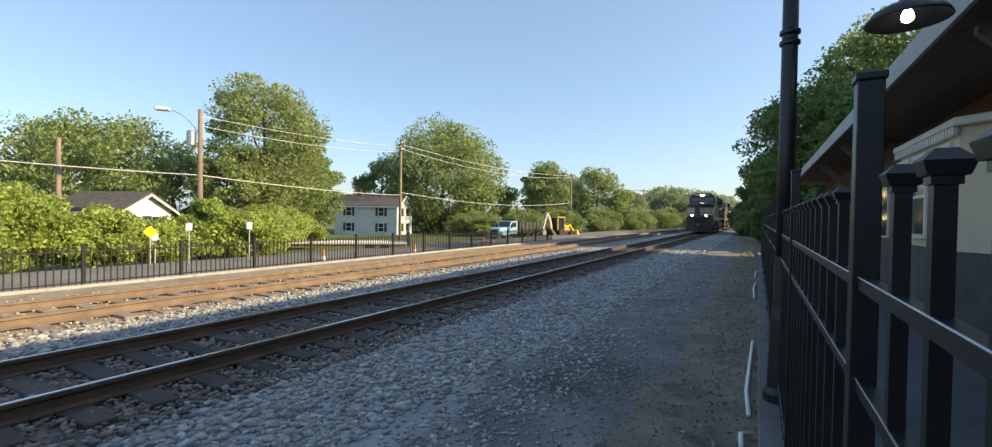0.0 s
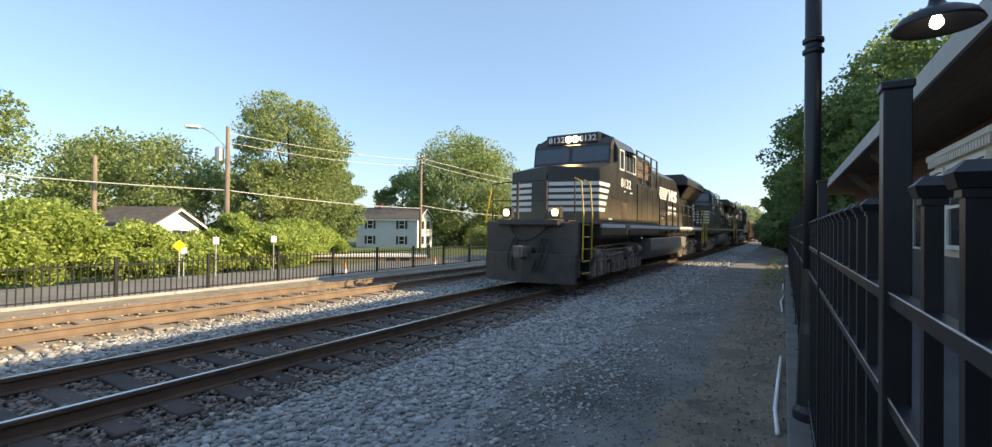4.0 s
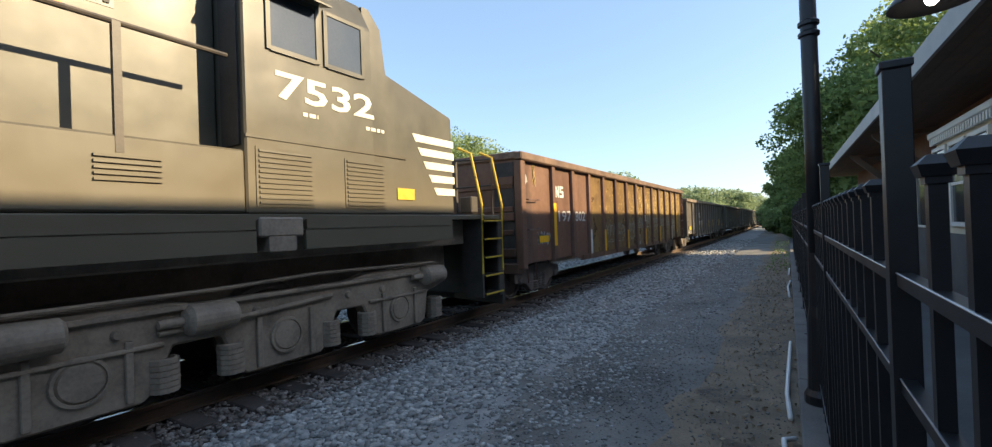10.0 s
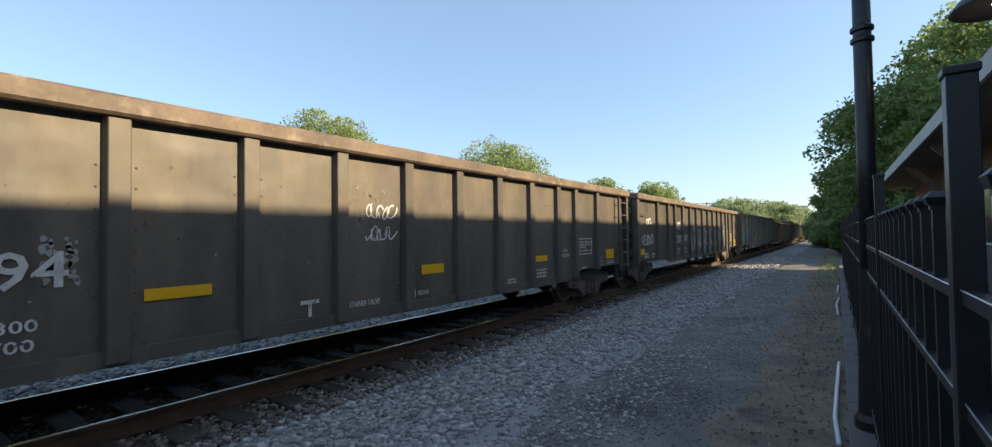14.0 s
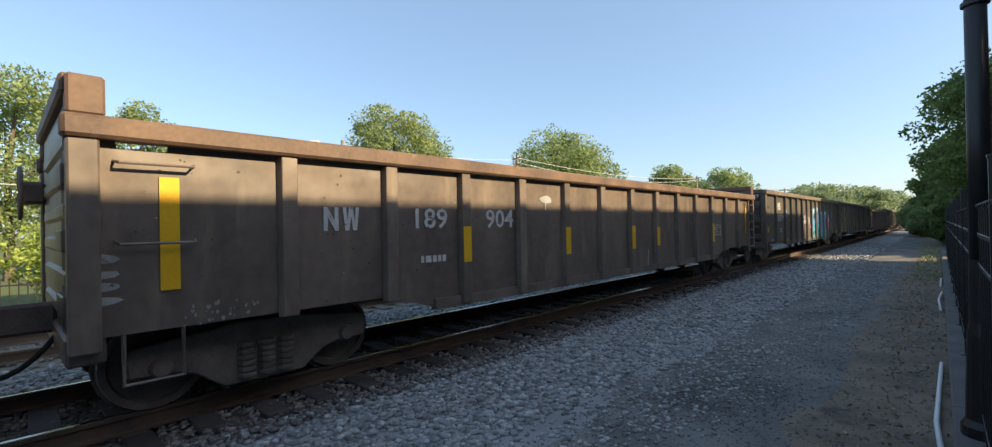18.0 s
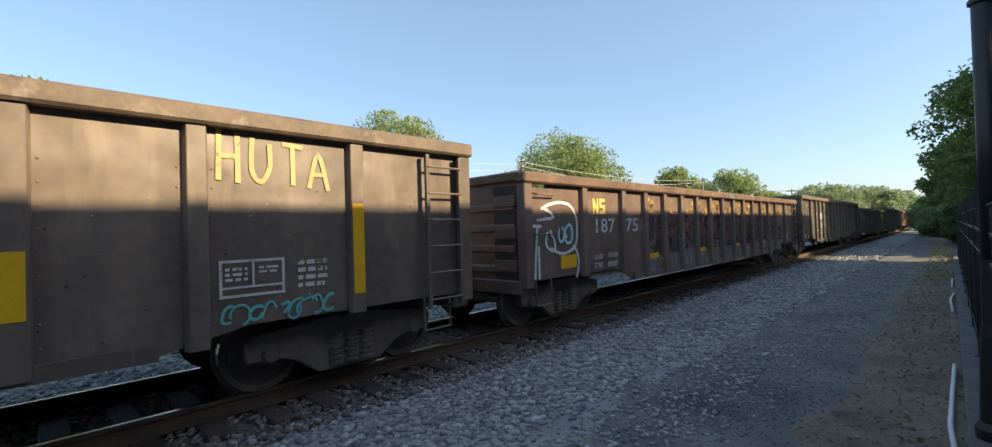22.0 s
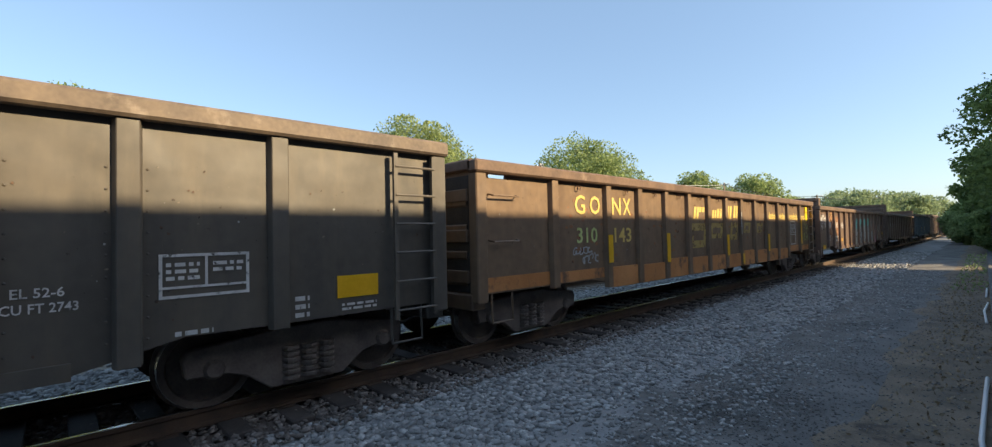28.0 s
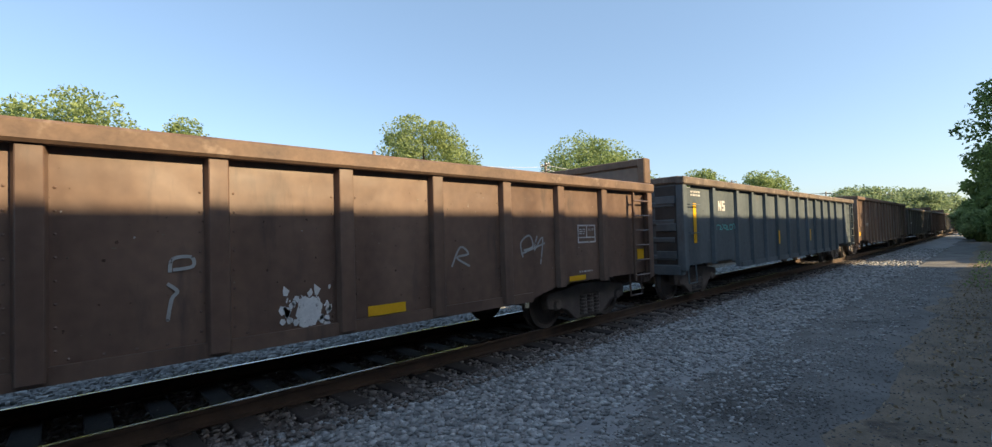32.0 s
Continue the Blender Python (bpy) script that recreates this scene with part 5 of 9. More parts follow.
def ribbon(points, width, bm=None, lay=0.0):
    """A flat painted stroke in the y-z plane through points."""
    bm = bm or bmesh.new()
    prev = None
    for i, p in enumerate(points):
        a, b = points[max(0, i - 1)], points[min(len(points) - 1, i + 1)]
        d = Vector((b[0] - a[0], b[1] - a[1]))
        d = d.normalized() if d.length > 1e-6 else Vector((1, 0))
        n = Vector((-d.y, d.x)) * width / 2
        lift = lay + 0.005 * i / len(points)  # later paint lies on earlier paint
        cur = (bm.verts.new((lift, p[0] + n.x, p[1] + n.y)), bm.verts.new((lift, p[0] - n.x, p[1] - n.y)))
        if prev:
            bm.faces.new((prev[0], prev[1], cur[1], cur[0]))
        prev = cur
    return bm


def scrawl(car, y0, y1, z0, z1, paint, seed, strokes=5, width=0.045, x=1.449):
    """Looping spray strokes that fill a field on the car's side; letters nobody can read."""
    rng = random.Random(seed)
    bm = bmesh.new()
    pitch = (y1 - y0) / strokes
    for k in range(strokes):
        cy, cz = y0 + pitch * (k + 0.5), (z0 + z1) / 2
        ry, rz = pitch * rng.uniform(0.4, 0.75), (z1 - z0) / 2 * rng.uniform(0.55, 0.98)
        a0, sweep = rng.uniform(0, 6.28), rng.choice((-1, 1)) * rng.uniform(2.6, 6.2)
        lean, drift = rng.uniform(0.1, 0.35), rng.uniform(-0.2, 0.5) * pitch
        pts = []
        for q in range(19):
            t = q / 18
            a = a0 + sweep * t
            wob = 1 + 0.18 * math.sin(t * 9 + k)
            z = cz + rz * math.sin(a) * wob * (1 - 0.25 * t)
            pts.append((min(y1 + 0.05, max(y0 - 0.05, cy + ry * math.cos(a) * wob + drift * t + (z - cz) * lean)), min(z1, max(z0, z))))
        if rng.random() < 0.45:  # a straight tail
            e = pts[-1]
            pts += [(e[0] + pitch * 0.08, e[1] - (e[1] - z0) * 0.5), (e[0] + pitch * 0.1, z0 + 0.02)]
        ribbon(pts, width * rng.uniform(0.7, 1.2), bm, 0.0011 * k)
    return tagged(part("spray_paint", bm, SPRAY[paint], car, "spray-painted graffiti strokes", at=(x, 0, 0)), kind="stuff")


def blot(car, pts, paint, x=1.4475, name="spray_paint"):
    bm = bmesh.new()
    bm.faces.new([bm.verts.new((0, a, b)) for a, b in pts])
    return part(name, bm, SPRAY[paint] if isinstance(paint, str) else paint, car, at=(x, 0, 0))


def stroke(car, pts, width, tone, x=1.4492):
    """One hand-sprayed stroke, rounded through its points."""
    fine = []
    for i in range(len(pts) - 1):
        p0, p1, p2, p3 = (Vector(pts[max(0, min(len(pts) - 1, i + d))]) for d in (-1, 0, 1, 2))
        for k in range(4):
            t = k / 4
            fine.append(tuple(0.5 * (2 * p1 + (p2 - p0) * t + (2 * p0 - 5 * p1 + 4 * p2 - p3) * t * t + (3 * p1 - p0 - 3 * p2 + p3) * t ** 3)))
    fine.append(tuple(pts[-1]))
    return part("spray_paint", ribbon(fine, width), SPRAY[tone], car, at=(x, 0, 0))


def oval(y, z, ry, rz):
    return [(y + ry * math.cos(k * 0.5), z + rz * math.sin(k * 0.5)) for k in range(14)]


def splash(car, y0, y1, z0, z1, paint, seed, n=14, x=1.447):
    rng = random.Random(seed)
    cy, cz = (y0 + y1) / 2, (z0 + z1) / 2
    blot(car, [(cy + math.cos(6.283 * k / n) * (y1 - y0) / 2 * rng.uniform(0.65, 1.05), cz + math.sin(6.283 * k / n) * (z1 - z0) / 2 * rng.uniform(0.65, 1.05)) for k in range(n)], paint, x)


def plate(car, y0, y1, z0, z1, material=None, x=1.452, name="reflector", label="yellow reflective strip"):
    material = material or REFLECT
    return part(name, box(x - 0.004, x, y0, y1, z0, z1), material, car, label)


def bars(car, y0, y1, z0, z1, rows, seed, material=None, x=1.449):
    """Lines of small stencilling too small to read."""
    rng = random.Random(seed)
    bm = bmesh.new()
    h = (z1 - z0) / rows
    for r in range(rows):
        y = y0
        while y < y1:
            w = min(rng.uniform(0.03, 0.12), y1 - y)
            box(x - 0.003, x, y, y + w, z0 + r * h + h * 0.2, z0 + r * h + h * 0.75, bm)
            y += w + 0.025
    return tagged(part("stencil_block", bm, material or STENCIL, car), kind="stuff")


def mark_pair(car, y0, y1, z0, z1, material=None, x=1.45):
    """The owner's two-letter mark as two plain blocks with a notch."""
    bm = bmesh.new()
    m, g, h = (y1 - y0), (y1 - y0) * 0.08, z1 - z0
    a, w = y0, m / 2 - g / 2
    prism([(a, z0), (a + w * 0.3, z0), (a + w * 0.32, z0 + h * 0.5), (a + w * 0.7, z0), (a + w, z0), (a + w, z1), (a + w * 0.7, z1), (a + w * 0.68, z0 + h * 0.5), (a + w * 0.3, z1), (a, z1)], x - 0.004, x, "x", bm)
    a = y0 + m / 2 + g / 2
    prism([(a, z0), (a + w, z0), (a + w, z0 + h * 0.6), (a + w * 0.35, z0 + h * 0.62), (a + w * 0.35, z0 + h * 0.78), (a + w, z0 + h * 0.78), (a + w, z1), (a, z1), (a, z0 + h * 0.42), (a + w * 0.65, z0 + h * 0.4), (a + w * 0.65, z0 + h * 0.22), (a, z0 + h * 0.22)], x - 0.004, x, "x", bm)
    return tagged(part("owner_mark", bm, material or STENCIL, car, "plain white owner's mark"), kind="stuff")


def slab(car, y0, y1, z0, z1, x=1.45):
    """One heavy slanted block of a faded company name, split by a stencil gap."""
    d, c = (z1 - z0) * 0.25, (y0 + y1) / 2
    for a, b in ((y0, c - 0.02), (c + 0.02, y1)):
        part("name_block", prism([(a, z0), (b, z0), (b + d, z1), (a + d, z1)], x - 0.004, x, "x"), FADED, car)


def flecks(car, y0, y1, z0, z1, paint, n, seed, size=0.035, tall=1.5, x=1.4466):
    """Flaked paint and scrapes, and in gold the painted sun glints: many small ragged patches."""
    rng = random.Random(seed)
    bm = bmesh.new()
    for _ in range(n):
        y, z, r = rng.uniform(y0, y1), z0 + (z1 - z0) * rng.betavariate(2, 2), size * rng.uniform(0.3, 1.3)
        bm.faces.new([bm.verts.new((0, y + math.cos(q) * r * rng.uniform(0.6, 1.4), z + math.sin(q) * r * tall * rng.uniform(0.6, 1.4))) for q in (0, 1.0, 2.1, 3.1, 4.2, 5.2)])
    tagged(part("flaked_paint", bm, SPRAY[paint] if isinstance(paint, str) else paint, car, "flaking scraped paint and painted sun glints", at=(x, 0, 0)), kind="stuff")


def stencil_frame(car, y0, y1, z0, z1):
    bm = bmesh.new()
    w, x = 0.025, 1.449
    for a, b, c, d in ((y0, y1, z0, z0 + w), (y0, y1, z1 - w, z1), (y0, y0 + w, z0 + w, z1 - w), (y1 - w, y1, z0 + w, z1 - w), (y0 + w, y1 - w, z0 + 0.08, z0 + 0.1), ((y0 + y1) / 2 - 0.01, (y0 + y1) / 2 + 0.01, z0 + 0.1, z1 - w)):
        box(x - 0.003, x, a, b, c, d, bm)
    tagged(part("stencil_frame", bm, STENCIL, car, "white stencilled service frame"), kind="stuff")
    bars(car, y0 + 0.05, (y0 + y1) / 2 - 0.05, z0 + 0.14, z1 - 0.06, 3, 7)
    bars(car, (y0 + y1) / 2 + 0.05, y1 - 0.05, z0 + 0.2, z1 - 0.06, 2, 9)


CAR_LEN = 17.2
RIBS_A = [1.62] + [3.12 + 1.096 * k for k in range(11)] + [15.58]
RIBS_N = [1.95, 3.13] + [3.95 + 1.042 * k for k in range(10)] + [14.13, 15.27]
RIBS_D = [1.62] + [2.99 + 0.935 * k for k in range(13)] + [15.55]
RIBS_U = [1.58 + 1.17 * k for k in range(13)]


def rivets(ribs, low, top):
    """Rows of small rivet heads beside the ribs and along the sill."""
    bm = bmesh.new()
    spots = [(y + d, low + 0.2 + k * 0.17) for y in ribs for d in (-0.13, 0.13) for k in range(int((top - low - 0.45) / 0.17)) if 2.9 < y < CAR_LEN - 2.9]
    spots += [(3.6 + 0.2 * k, low + 0.13) for k in range(50)]
    for y, z in spots:
        ring = [bm.verts.new((1.44, y + 0.013 * math.cos(a), z + 0.013 * math.sin(a))) for a in (0, 1.05, 2.09, 3.14, 4.19, 5.24)]
        tip = bm.verts.new((1.448, y, z))
        for i in range(6):
            bm.faces.new((ring[i], ring[(i + 1) % 6], tip))
    return bm


def gondola(label, paint, chord, ribs, top=2.77, raised=(0, 0), low=0.62, ladder=True, slots=False, end_number=""):
    """An open gondola, front at y = 0, rail top at z = 0."""
    c = thing("gondola_car", label, "freight car", "gondola cars of the coal train")
    L = CAR_LEN
    sheet = [(0.0, 0.82), (2.7, 0.82), (3.4, low), (L - 3.4, low), (L - 2.7, 0.82), (L, 0.82), (L, top - 0.1)]
    # daylight shows through notches cut under the top chord: one at each leading corner, or one in every bay
    gaps = [(y + 0.55, y + 0.67, 0.03) for y in ribs[::-1]] if slots else [(0.25, 0.62, 0.055)]
    for a, b, deep in gaps:
        sheet += [(b, top - 0.1), (b - 0.02, top - 0.17 - deep), (a + 0.02, top - 0.17 - deep), (a, top - 0.1)]
    sheet.append((0.0, top - 0.1))
    for s in (-1, 1):
        part("side_panel", shared("side_panel%.2f%.2f%d" % (top, low, slots), lambda: prism(sheet, 1.40, 1.44, "x"), paint), None, c, at=Matrix.Diagonal((s, 1, 1, 1)))
        part("top_chord", shared("top_chord%.2f" % top, lambda: box(1.37, 1.57, -0.06, L + 0.06, top - 0.17, top, bev=0.025), chord), None, c, at=Matrix.Diagonal((s, 1, 1, 1)))
        part("side_sill", shared("side_sill%.2f" % low, lambda: prism([(3.4, low - 0.03), (L - 3.4, low - 0.03), (L - 3.4, low + 0.1), (3.4, low + 0.1)], 1.38, 1.475, "x"), paint), None, c, at=Matrix.Diagonal((s, 1, 1, 1)))
        for e in (0, 1):
            part("corner_post", shared("corner_post%.2f" % top, lambda: box(1.36, 1.53, -0.03, 0.16, 0.72, top - 0.17, bev=0.015), paint), None, c, at=Matrix.Diagonal((s, -1 if e else 1, 1, 1)) if not e else Matrix.Translation((0, L, 0)) @ Matrix.Diagonal((s, -1, 1, 1)))
        hat = [(1.44, -0.1), (1.52, -0.075), (1.52, 0.075), (1.44, 0.1)]
        for y in ribs:
            z = low if 3.0 < y < L - 3.0 else 0.78
            part("rib", shared("rib%.2f%.2f" % (top, z), lambda: prism(hat, z, top - 0.172, "z", bev=0.006), paint), None, c, at=Matrix.Translation((0, y, 0)) @ Matrix.Diagonal((s, 1, 1, 1)))
    for s in (-1, 1):
        tagged(part("rivet_run", shared("rivet_run%.2f%.2f%.2f" % (top, low, ribs[4]), lambda: rivets(ribs, low, top), paint), None, c, at=Matrix.Diagonal((s, 1, 1, 1))), kind="stuff")
    for e, up in ((0, raised[0]), (1, raised[1])):
        y = 0.0 if e == 0 else L - 0.06
        end = part("end_panel", shared("end_panel%.2f" % (top + up), lambda: box(-1.4, 1.4, 0, 0.06, 0.8, top + up - 0.1), paint), None, c, at=(0, y, 0))
        for k in range(4 + (2 if up else 0)):
            z = 1.0 + k * (top + up - 1.2) / (4 + (2 if up else 0))
            part("end_rib", shared("end_rib", lambda: prism([(0, -0.07), (0, 0.07), (0.03, 0.04), (0.03, -0.04)], -1.3, 0.82, "x"), paint), None, end, at=pose(0, 0, z, 0, 0, 180) if e == 0 else pose(0, 0.06, z))
        part("end_cap", shared("end_cap%.2f" % up, lambda: box(-1.45, 1.45, -0.06, 0.12, -0.12, 0.03, bev=0.02), chord), None, end, at=(0, 0, top + up - 0.02))
        if up:
            for s in (-1, 1):
                part("raised_post", shared("raised_post%.2f" % up, lambda: box(-0.08, 0.08, -0.03, 0.2, 0.0, up, bev=0.02), chord), None, end, at=(s * 1.44, 0 if e == 0 else -0.11, top))
        part("coupler", shared("coupler", lambda: box(0.06, 0.16, -0.62, 0.0, -0.14, 0.14, box(-0.16, 0.08, -0.62, -0.4, -0.16, 0.16, box(-0.07, 0.07, -0.45, 0.3, -0.09, 0.09, bev=0.01), bev=0.03), bev=0.03), UNDER), None, c, at=pose(0, 0, 0.86) if e == 0 else pose(0, L, 0.86, 0, 0, 180))
        part("brake_hose", shared("brake_hose", lambda: tube(arc((0.35, 0, 0.75), (0.4, -0.3, 0.3), (0.15, -0.55, 0.42), 7), 0.025, 6), TYRE), None, c, at=pose(0, 0, 0) if e == 0 else pose(0, L, 0, 0, 0, 180))
        part("end_sill", shared("end_sill", lambda: box(-1.42, 1.42, -0.04, 0.2, 0.62, 0.84, bev=0.02), paint), None, c, at=(0, 0 if e == 0 else L - 0.16, 0))
    # end ladder beside the corner post, on a flat dark sheet that paints a pocket's shade; hand brake wheel on the far
    # corner
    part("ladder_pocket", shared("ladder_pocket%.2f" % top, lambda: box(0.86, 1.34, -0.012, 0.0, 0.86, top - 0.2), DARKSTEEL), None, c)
    for k in range(3):
        part("end_tread", shared("end_tread", lambda: box(0.88, 1.34, -0.05, 0.0, 0.0, 0.17, bev=0.01), paint), None, c, at=(0, 0, 0.98 + k * (top - 1.2) / 2.6))
    bw = part("brake_wheel", shared("brake_wheel", lambda: tube([(-1.26 + 0.28 * math.cos(a), -0.2, 0.28 * math.sin(a)) for a in [k * math.pi / 10 for k in range(21)]], 0.02, 6), UNDER), None, c, "hand brake wheel", at=(0, 0, top - 0.42))
    for k in range(3):
        part("spoke", shared("brake_spoke%d" % k, lambda: tube([(-1.26 - 0.27 * math.cos(k * 1.05), -0.2, -0.27 * math.sin(k * 1.05)), (-1.26 + 0.27 * math.cos(k * 1.05), -0.2, 0.27 * math.sin(k * 1.05))], 0.013, 5), UNDER), None, bw)
    part("brake_housing", shared("brake_housing", lambda: box(-1.36, -1.08, -0.2, 0.0, -0.12, 0.12, bev=0.03), UNDER), None, c, at=(0, 0, top - 0.42))
    part("floor", shared("floor", lambda: box(-1.39, 1.39, 0.06, L - 0.06, 0.86, 0.94), UNDER), None, c)
    part("centre_sill", shared("centre_sill", lambda: box(-0.3, 0.3, 0.2, L - 0.2, 0.6, 0.86), UNDER), None, c)
    part("brake_rigging", shared("brake_rigging", lambda: tube([(0.55, -0.5, 0.55), (0.6, 0.5, 0.52)], 0.025, 6, box(0.3, 0.62, -0.22, 0.22, 0.46, 0.72, bev=0.02)), UNDER), None, c, at=(0, 8.3, 0))
    freight_truck(c, 1.5)
    freight_truck(c, L - 1.5)
    # grab irons at the leading corner, ladder at the trailing corner
    for z in (1.55, 2.18):
        part("grab_iron", shared("grab_iron", lambda: tube([(1.44, 0.25, 0), (1.53, 0.27, -0.02), (1.53, 0.77, -0.02), (1.44, 0.79, 0)], 0.013, 6), paint), None, c, at=(0, 0, z))
    if ladder:
        lad = part("ladder", shared("ladder_rails%.2f" % top, lambda: box(1.52, 1.56, L - 0.2, L - 0.15, 0.7, top - 0.2, box(1.52, 1.56, L - 0.72, L - 0.67, 0.7, top - 0.2)), paint), None, c, "steel side ladder")
        for k in range(6):
            part("rung", shared("rung", lambda: tube([(1.56, L - 0.7, 0), (1.56, L - 0.17, 0)], 0.014, 6), paint), None, lad, at=(0, 0, 0.8 + k * (top - 1.15) / 5))
    if end_number:
        m = Matrix(((1, 0, 0, 0.35), (0, 0, -1, -0.074), (0, 1, 0, top - 0.24), (0, 0, 0, 1)))
        lettering(end_number, 0.17, STENCIL, c, m, "stencil_lettering", span=0.95)
    for y in (0.3, L - 0.7):
        part("stirrup_step", shared("stirrup", lambda: tube([(1.42, 0, 0.82), (1.44, 0, 0.42), (1.44, 0.4, 0.42), (1.42, 0.4, 0.82)], 0.018, 6), paint), None, c, at=(0, y, 0))
    return c


def words(c, text, y0, y1, z0, z1, m=None):
    """Stencilled letters that fill a field on the car's side."""
    lettering(text, (z1 - z0) * 1.38, m or STENCIL, c, on_side(y0, (z0 + z1) / 2, 1.448), "stencil_lettering", span=y1 - y0)


def mark_two(car, y0, y1, z0, z1, material=None, x=1.45):
    """The former owner's two-letter mark as two plain blocks with notches."""
    bm = bmesh.new()
    h, g = z1 - z0, (y1 - y0) * 0.12
    w = (y1 - y0 - g) * 0.46
    a = y0
    prism([(a, z0), (a + w * 0.26, z0), (a + w * 0.28, z0 + h * 0.6), (a + w * 0.74, z0), (a + w, z0), (a + w, z1), (a + w * 0.74, z1), (a + w * 0.72, z0 + h * 0.4), (a + w * 0.26, z1), (a, z1)], x - 0.004, x, "x", bm)
    a, v = y0 + w + g, y1 - y0 - w - g
    prism([(a + v * 0.14, z0), (a + v * 0.38, z0), (a + v * 0.5, z0 + h * 0.6), (a + v * 0.62, z0), (a + v * 0.86, z0), (a + v, z1), (a + v * 0.8, z1), (a + v * 0.73, z0 + h * 0.4), (a + v * 0.6, z1), (a + v * 0.4, z1), (a + v * 0.27, z0 + h * 0.4), (a + v * 0.2, z1), (a, z1)], x - 0.004, x, "x", bm)
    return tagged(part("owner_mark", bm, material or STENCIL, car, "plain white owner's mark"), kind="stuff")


CARS = []  # (thing, distance of its front behind the reference point of the train)
BLACK_TXT = "open black coal gondola with white stencils and dusty upper sides"
BROWN_TXT = "open rust-brown coal gondola with ribbed sides"


def build_cars():
    c = gondola("oxide-brown gondola with speckled paint and yellow strips on its ribs", CAR_OXIDE, CHORD_BROWN, RIBS_U, top=3.14, low=0.68, slots=True)
    mark_pair(c, 1.78, 2.25, 2.26, 2.54), words(c, "197", 1.82, 2.6, 1.67, 1.93), words(c, "802", 2.95, 3.65, 1.67, 1.93)
    for y, z0, z1 in ((1.58, 1.13, 2.12), (5.09, 0.79, 1.42), (7.43, 0.74, 1.36), (9.77, 0.74, 1.34), (12.11, 0.76, 1.4), (15.62, 1.03, 1.99)):
        plate(c, y - 0.07, y + 0.07, z0, z1, x=1.526)
    for y, z0, z1 in ((3.92, 0.79, 1.45), (14.45, 0.75, 1.4), (9.7, 1.62, 1.86)):
        plate(c, y - 0.06, y + 0.06, z0, z1, STENCIL, x=1.526, name="pale_strip", label="worn pale strip")
    plate(c, 0.86, 1.34, 1.23, 1.38), flecks(c, 0.8, 1.42, 1.2, 1.46, SPRAY["silver"], 120, 705, 0.03), stencil_frame(c, 14.81, 15.35, 1.29, 1.65)
    splash(c, 0.13, 0.41, 2.46, 2.73, "silver", 3), splash(c, 0.19, 0.36, 2.89, 3.0, "silver", 4), flecks(c, 0.64, 0.76, 2.45, 2.98, SPRAY["pale"], 50, 706, 0.02, 2.5)
    for k, (y0, y1) in enumerate(zip(RIBS_U[2:], RIBS_U[3:] + [17.0])):
        part("worn_paint", box(1.4405, 1.4459, y0 + 0.1, min(y1 - 0.1, 16.9), 0.8, 2.95), OCHRE, c, "ochre paint worn thin")
        if k > 3:
            flecks(c, y0 + 0.12, min(y1 - 0.12, 16.9), 1.6, 2.6, GOLD_GLINT, 90, 720 + k, 0.07, 1.0, 1.4463)
    rng = random.Random(11)
    bm = bmesh.new()
    for k in range(5200):
        y = 17.1 - abs(rng.gauss(0, 4.4))
        if 4.9 < y < 17.0:
            z, r = 0.72 + 2.25 * rng.betavariate(2.4, 1.6), rng.uniform(0.006, 0.028)
            bm.faces.new([bm.verts.new((0, y + math.cos(a) * r * rng.uniform(0.6, 1.5), z + math.sin(a) * r * rng.uniform(0.8, 1.8))) for a in (0, 1.2, 2.5, 3.7, 5.0)])
    tagged(part("flaked_paint", bm, SPRAY["pale"], c, "flaking pale paint flecks", at=(1.4469, 0, 0)), kind="stuff")
    for k, (a, b) in enumerate(((5.3, 6.1), (6.4, 7.2), (7.6, 8.4), (8.72, 9.6), (9.95, 10.7), (11.1, 11.95), (12.3, 13.0), (13.45, 14.2))):
        scrawl(c, a, b, 1.5 if k > 2 else 1.2, 1.79 if k > 2 else 1.62, "silver", 30 + k, 6, 0.024), scrawl(c, a + 0.15, b, 1.38 if k > 2 else 1.0, 1.5 if k > 2 else 1.12, "silver", 430 + k, 3, 0.02)
    stroke(c, [(9.12, 1.16), (9.13, 0.95), (9.13, 0.74)], 0.04, "silver"), splash(c, 9.06, 9.2, 0.72, 0.95, "silver", 431)
    CARS.append((c, 132.94))

    def black(num, off, end_number=True, **kw):
        c = gondola(BLACK_TXT, CAR_BLACK, CHORD, RIBS_N, low=0.65, end_number="NS " + num if end_number else "", **kw)
        mark_pair(c, 4.3, 4.77, 1.73, 2.01)
        words(c, num[:3], 4.27, 4.82, 1.24, 1.51), words(c, num[3:], 5.12, 5.74, 1.26, 1.53)
        words(c, "LD LMT", 4.2, 4.62, 0.97, 1.06), words(c, "LT WT", 4.2, 4.56, 0.83, 0.92)
        words(c, "220300", 5.12, 5.58, 0.97, 1.06), words(c, "65700", 5.16, 5.56, 0.83, 0.92)
        words(c, "2 INCH HF", 0.76, 1.1, 0.95, 1.02), words(c, "COMP SHOES", 0.72, 1.12, 0.86, 0.93), words(c, "LIFT JACK", 1.42, 1.7, 0.93, 0.99), words(c, "HERE", 1.46, 1.64, 0.84, 0.9)
        stencil_frame(c, 14.33, 15.01, 1.15, 1.52), plate(c, 15.85, 16.32, 1.0, 1.23), bars(c, 15.42, 15.56, 0.84, 1.08, 3, 5), bars(c, 15.9, 16.3, 0.86, 0.95, 2, 6)
        words(c, "EL 52-6", 13.48, 13.76, 1.24, 1.31), words(c, "CU FT 2743", 13.43, 13.84, 1.13, 1.2)
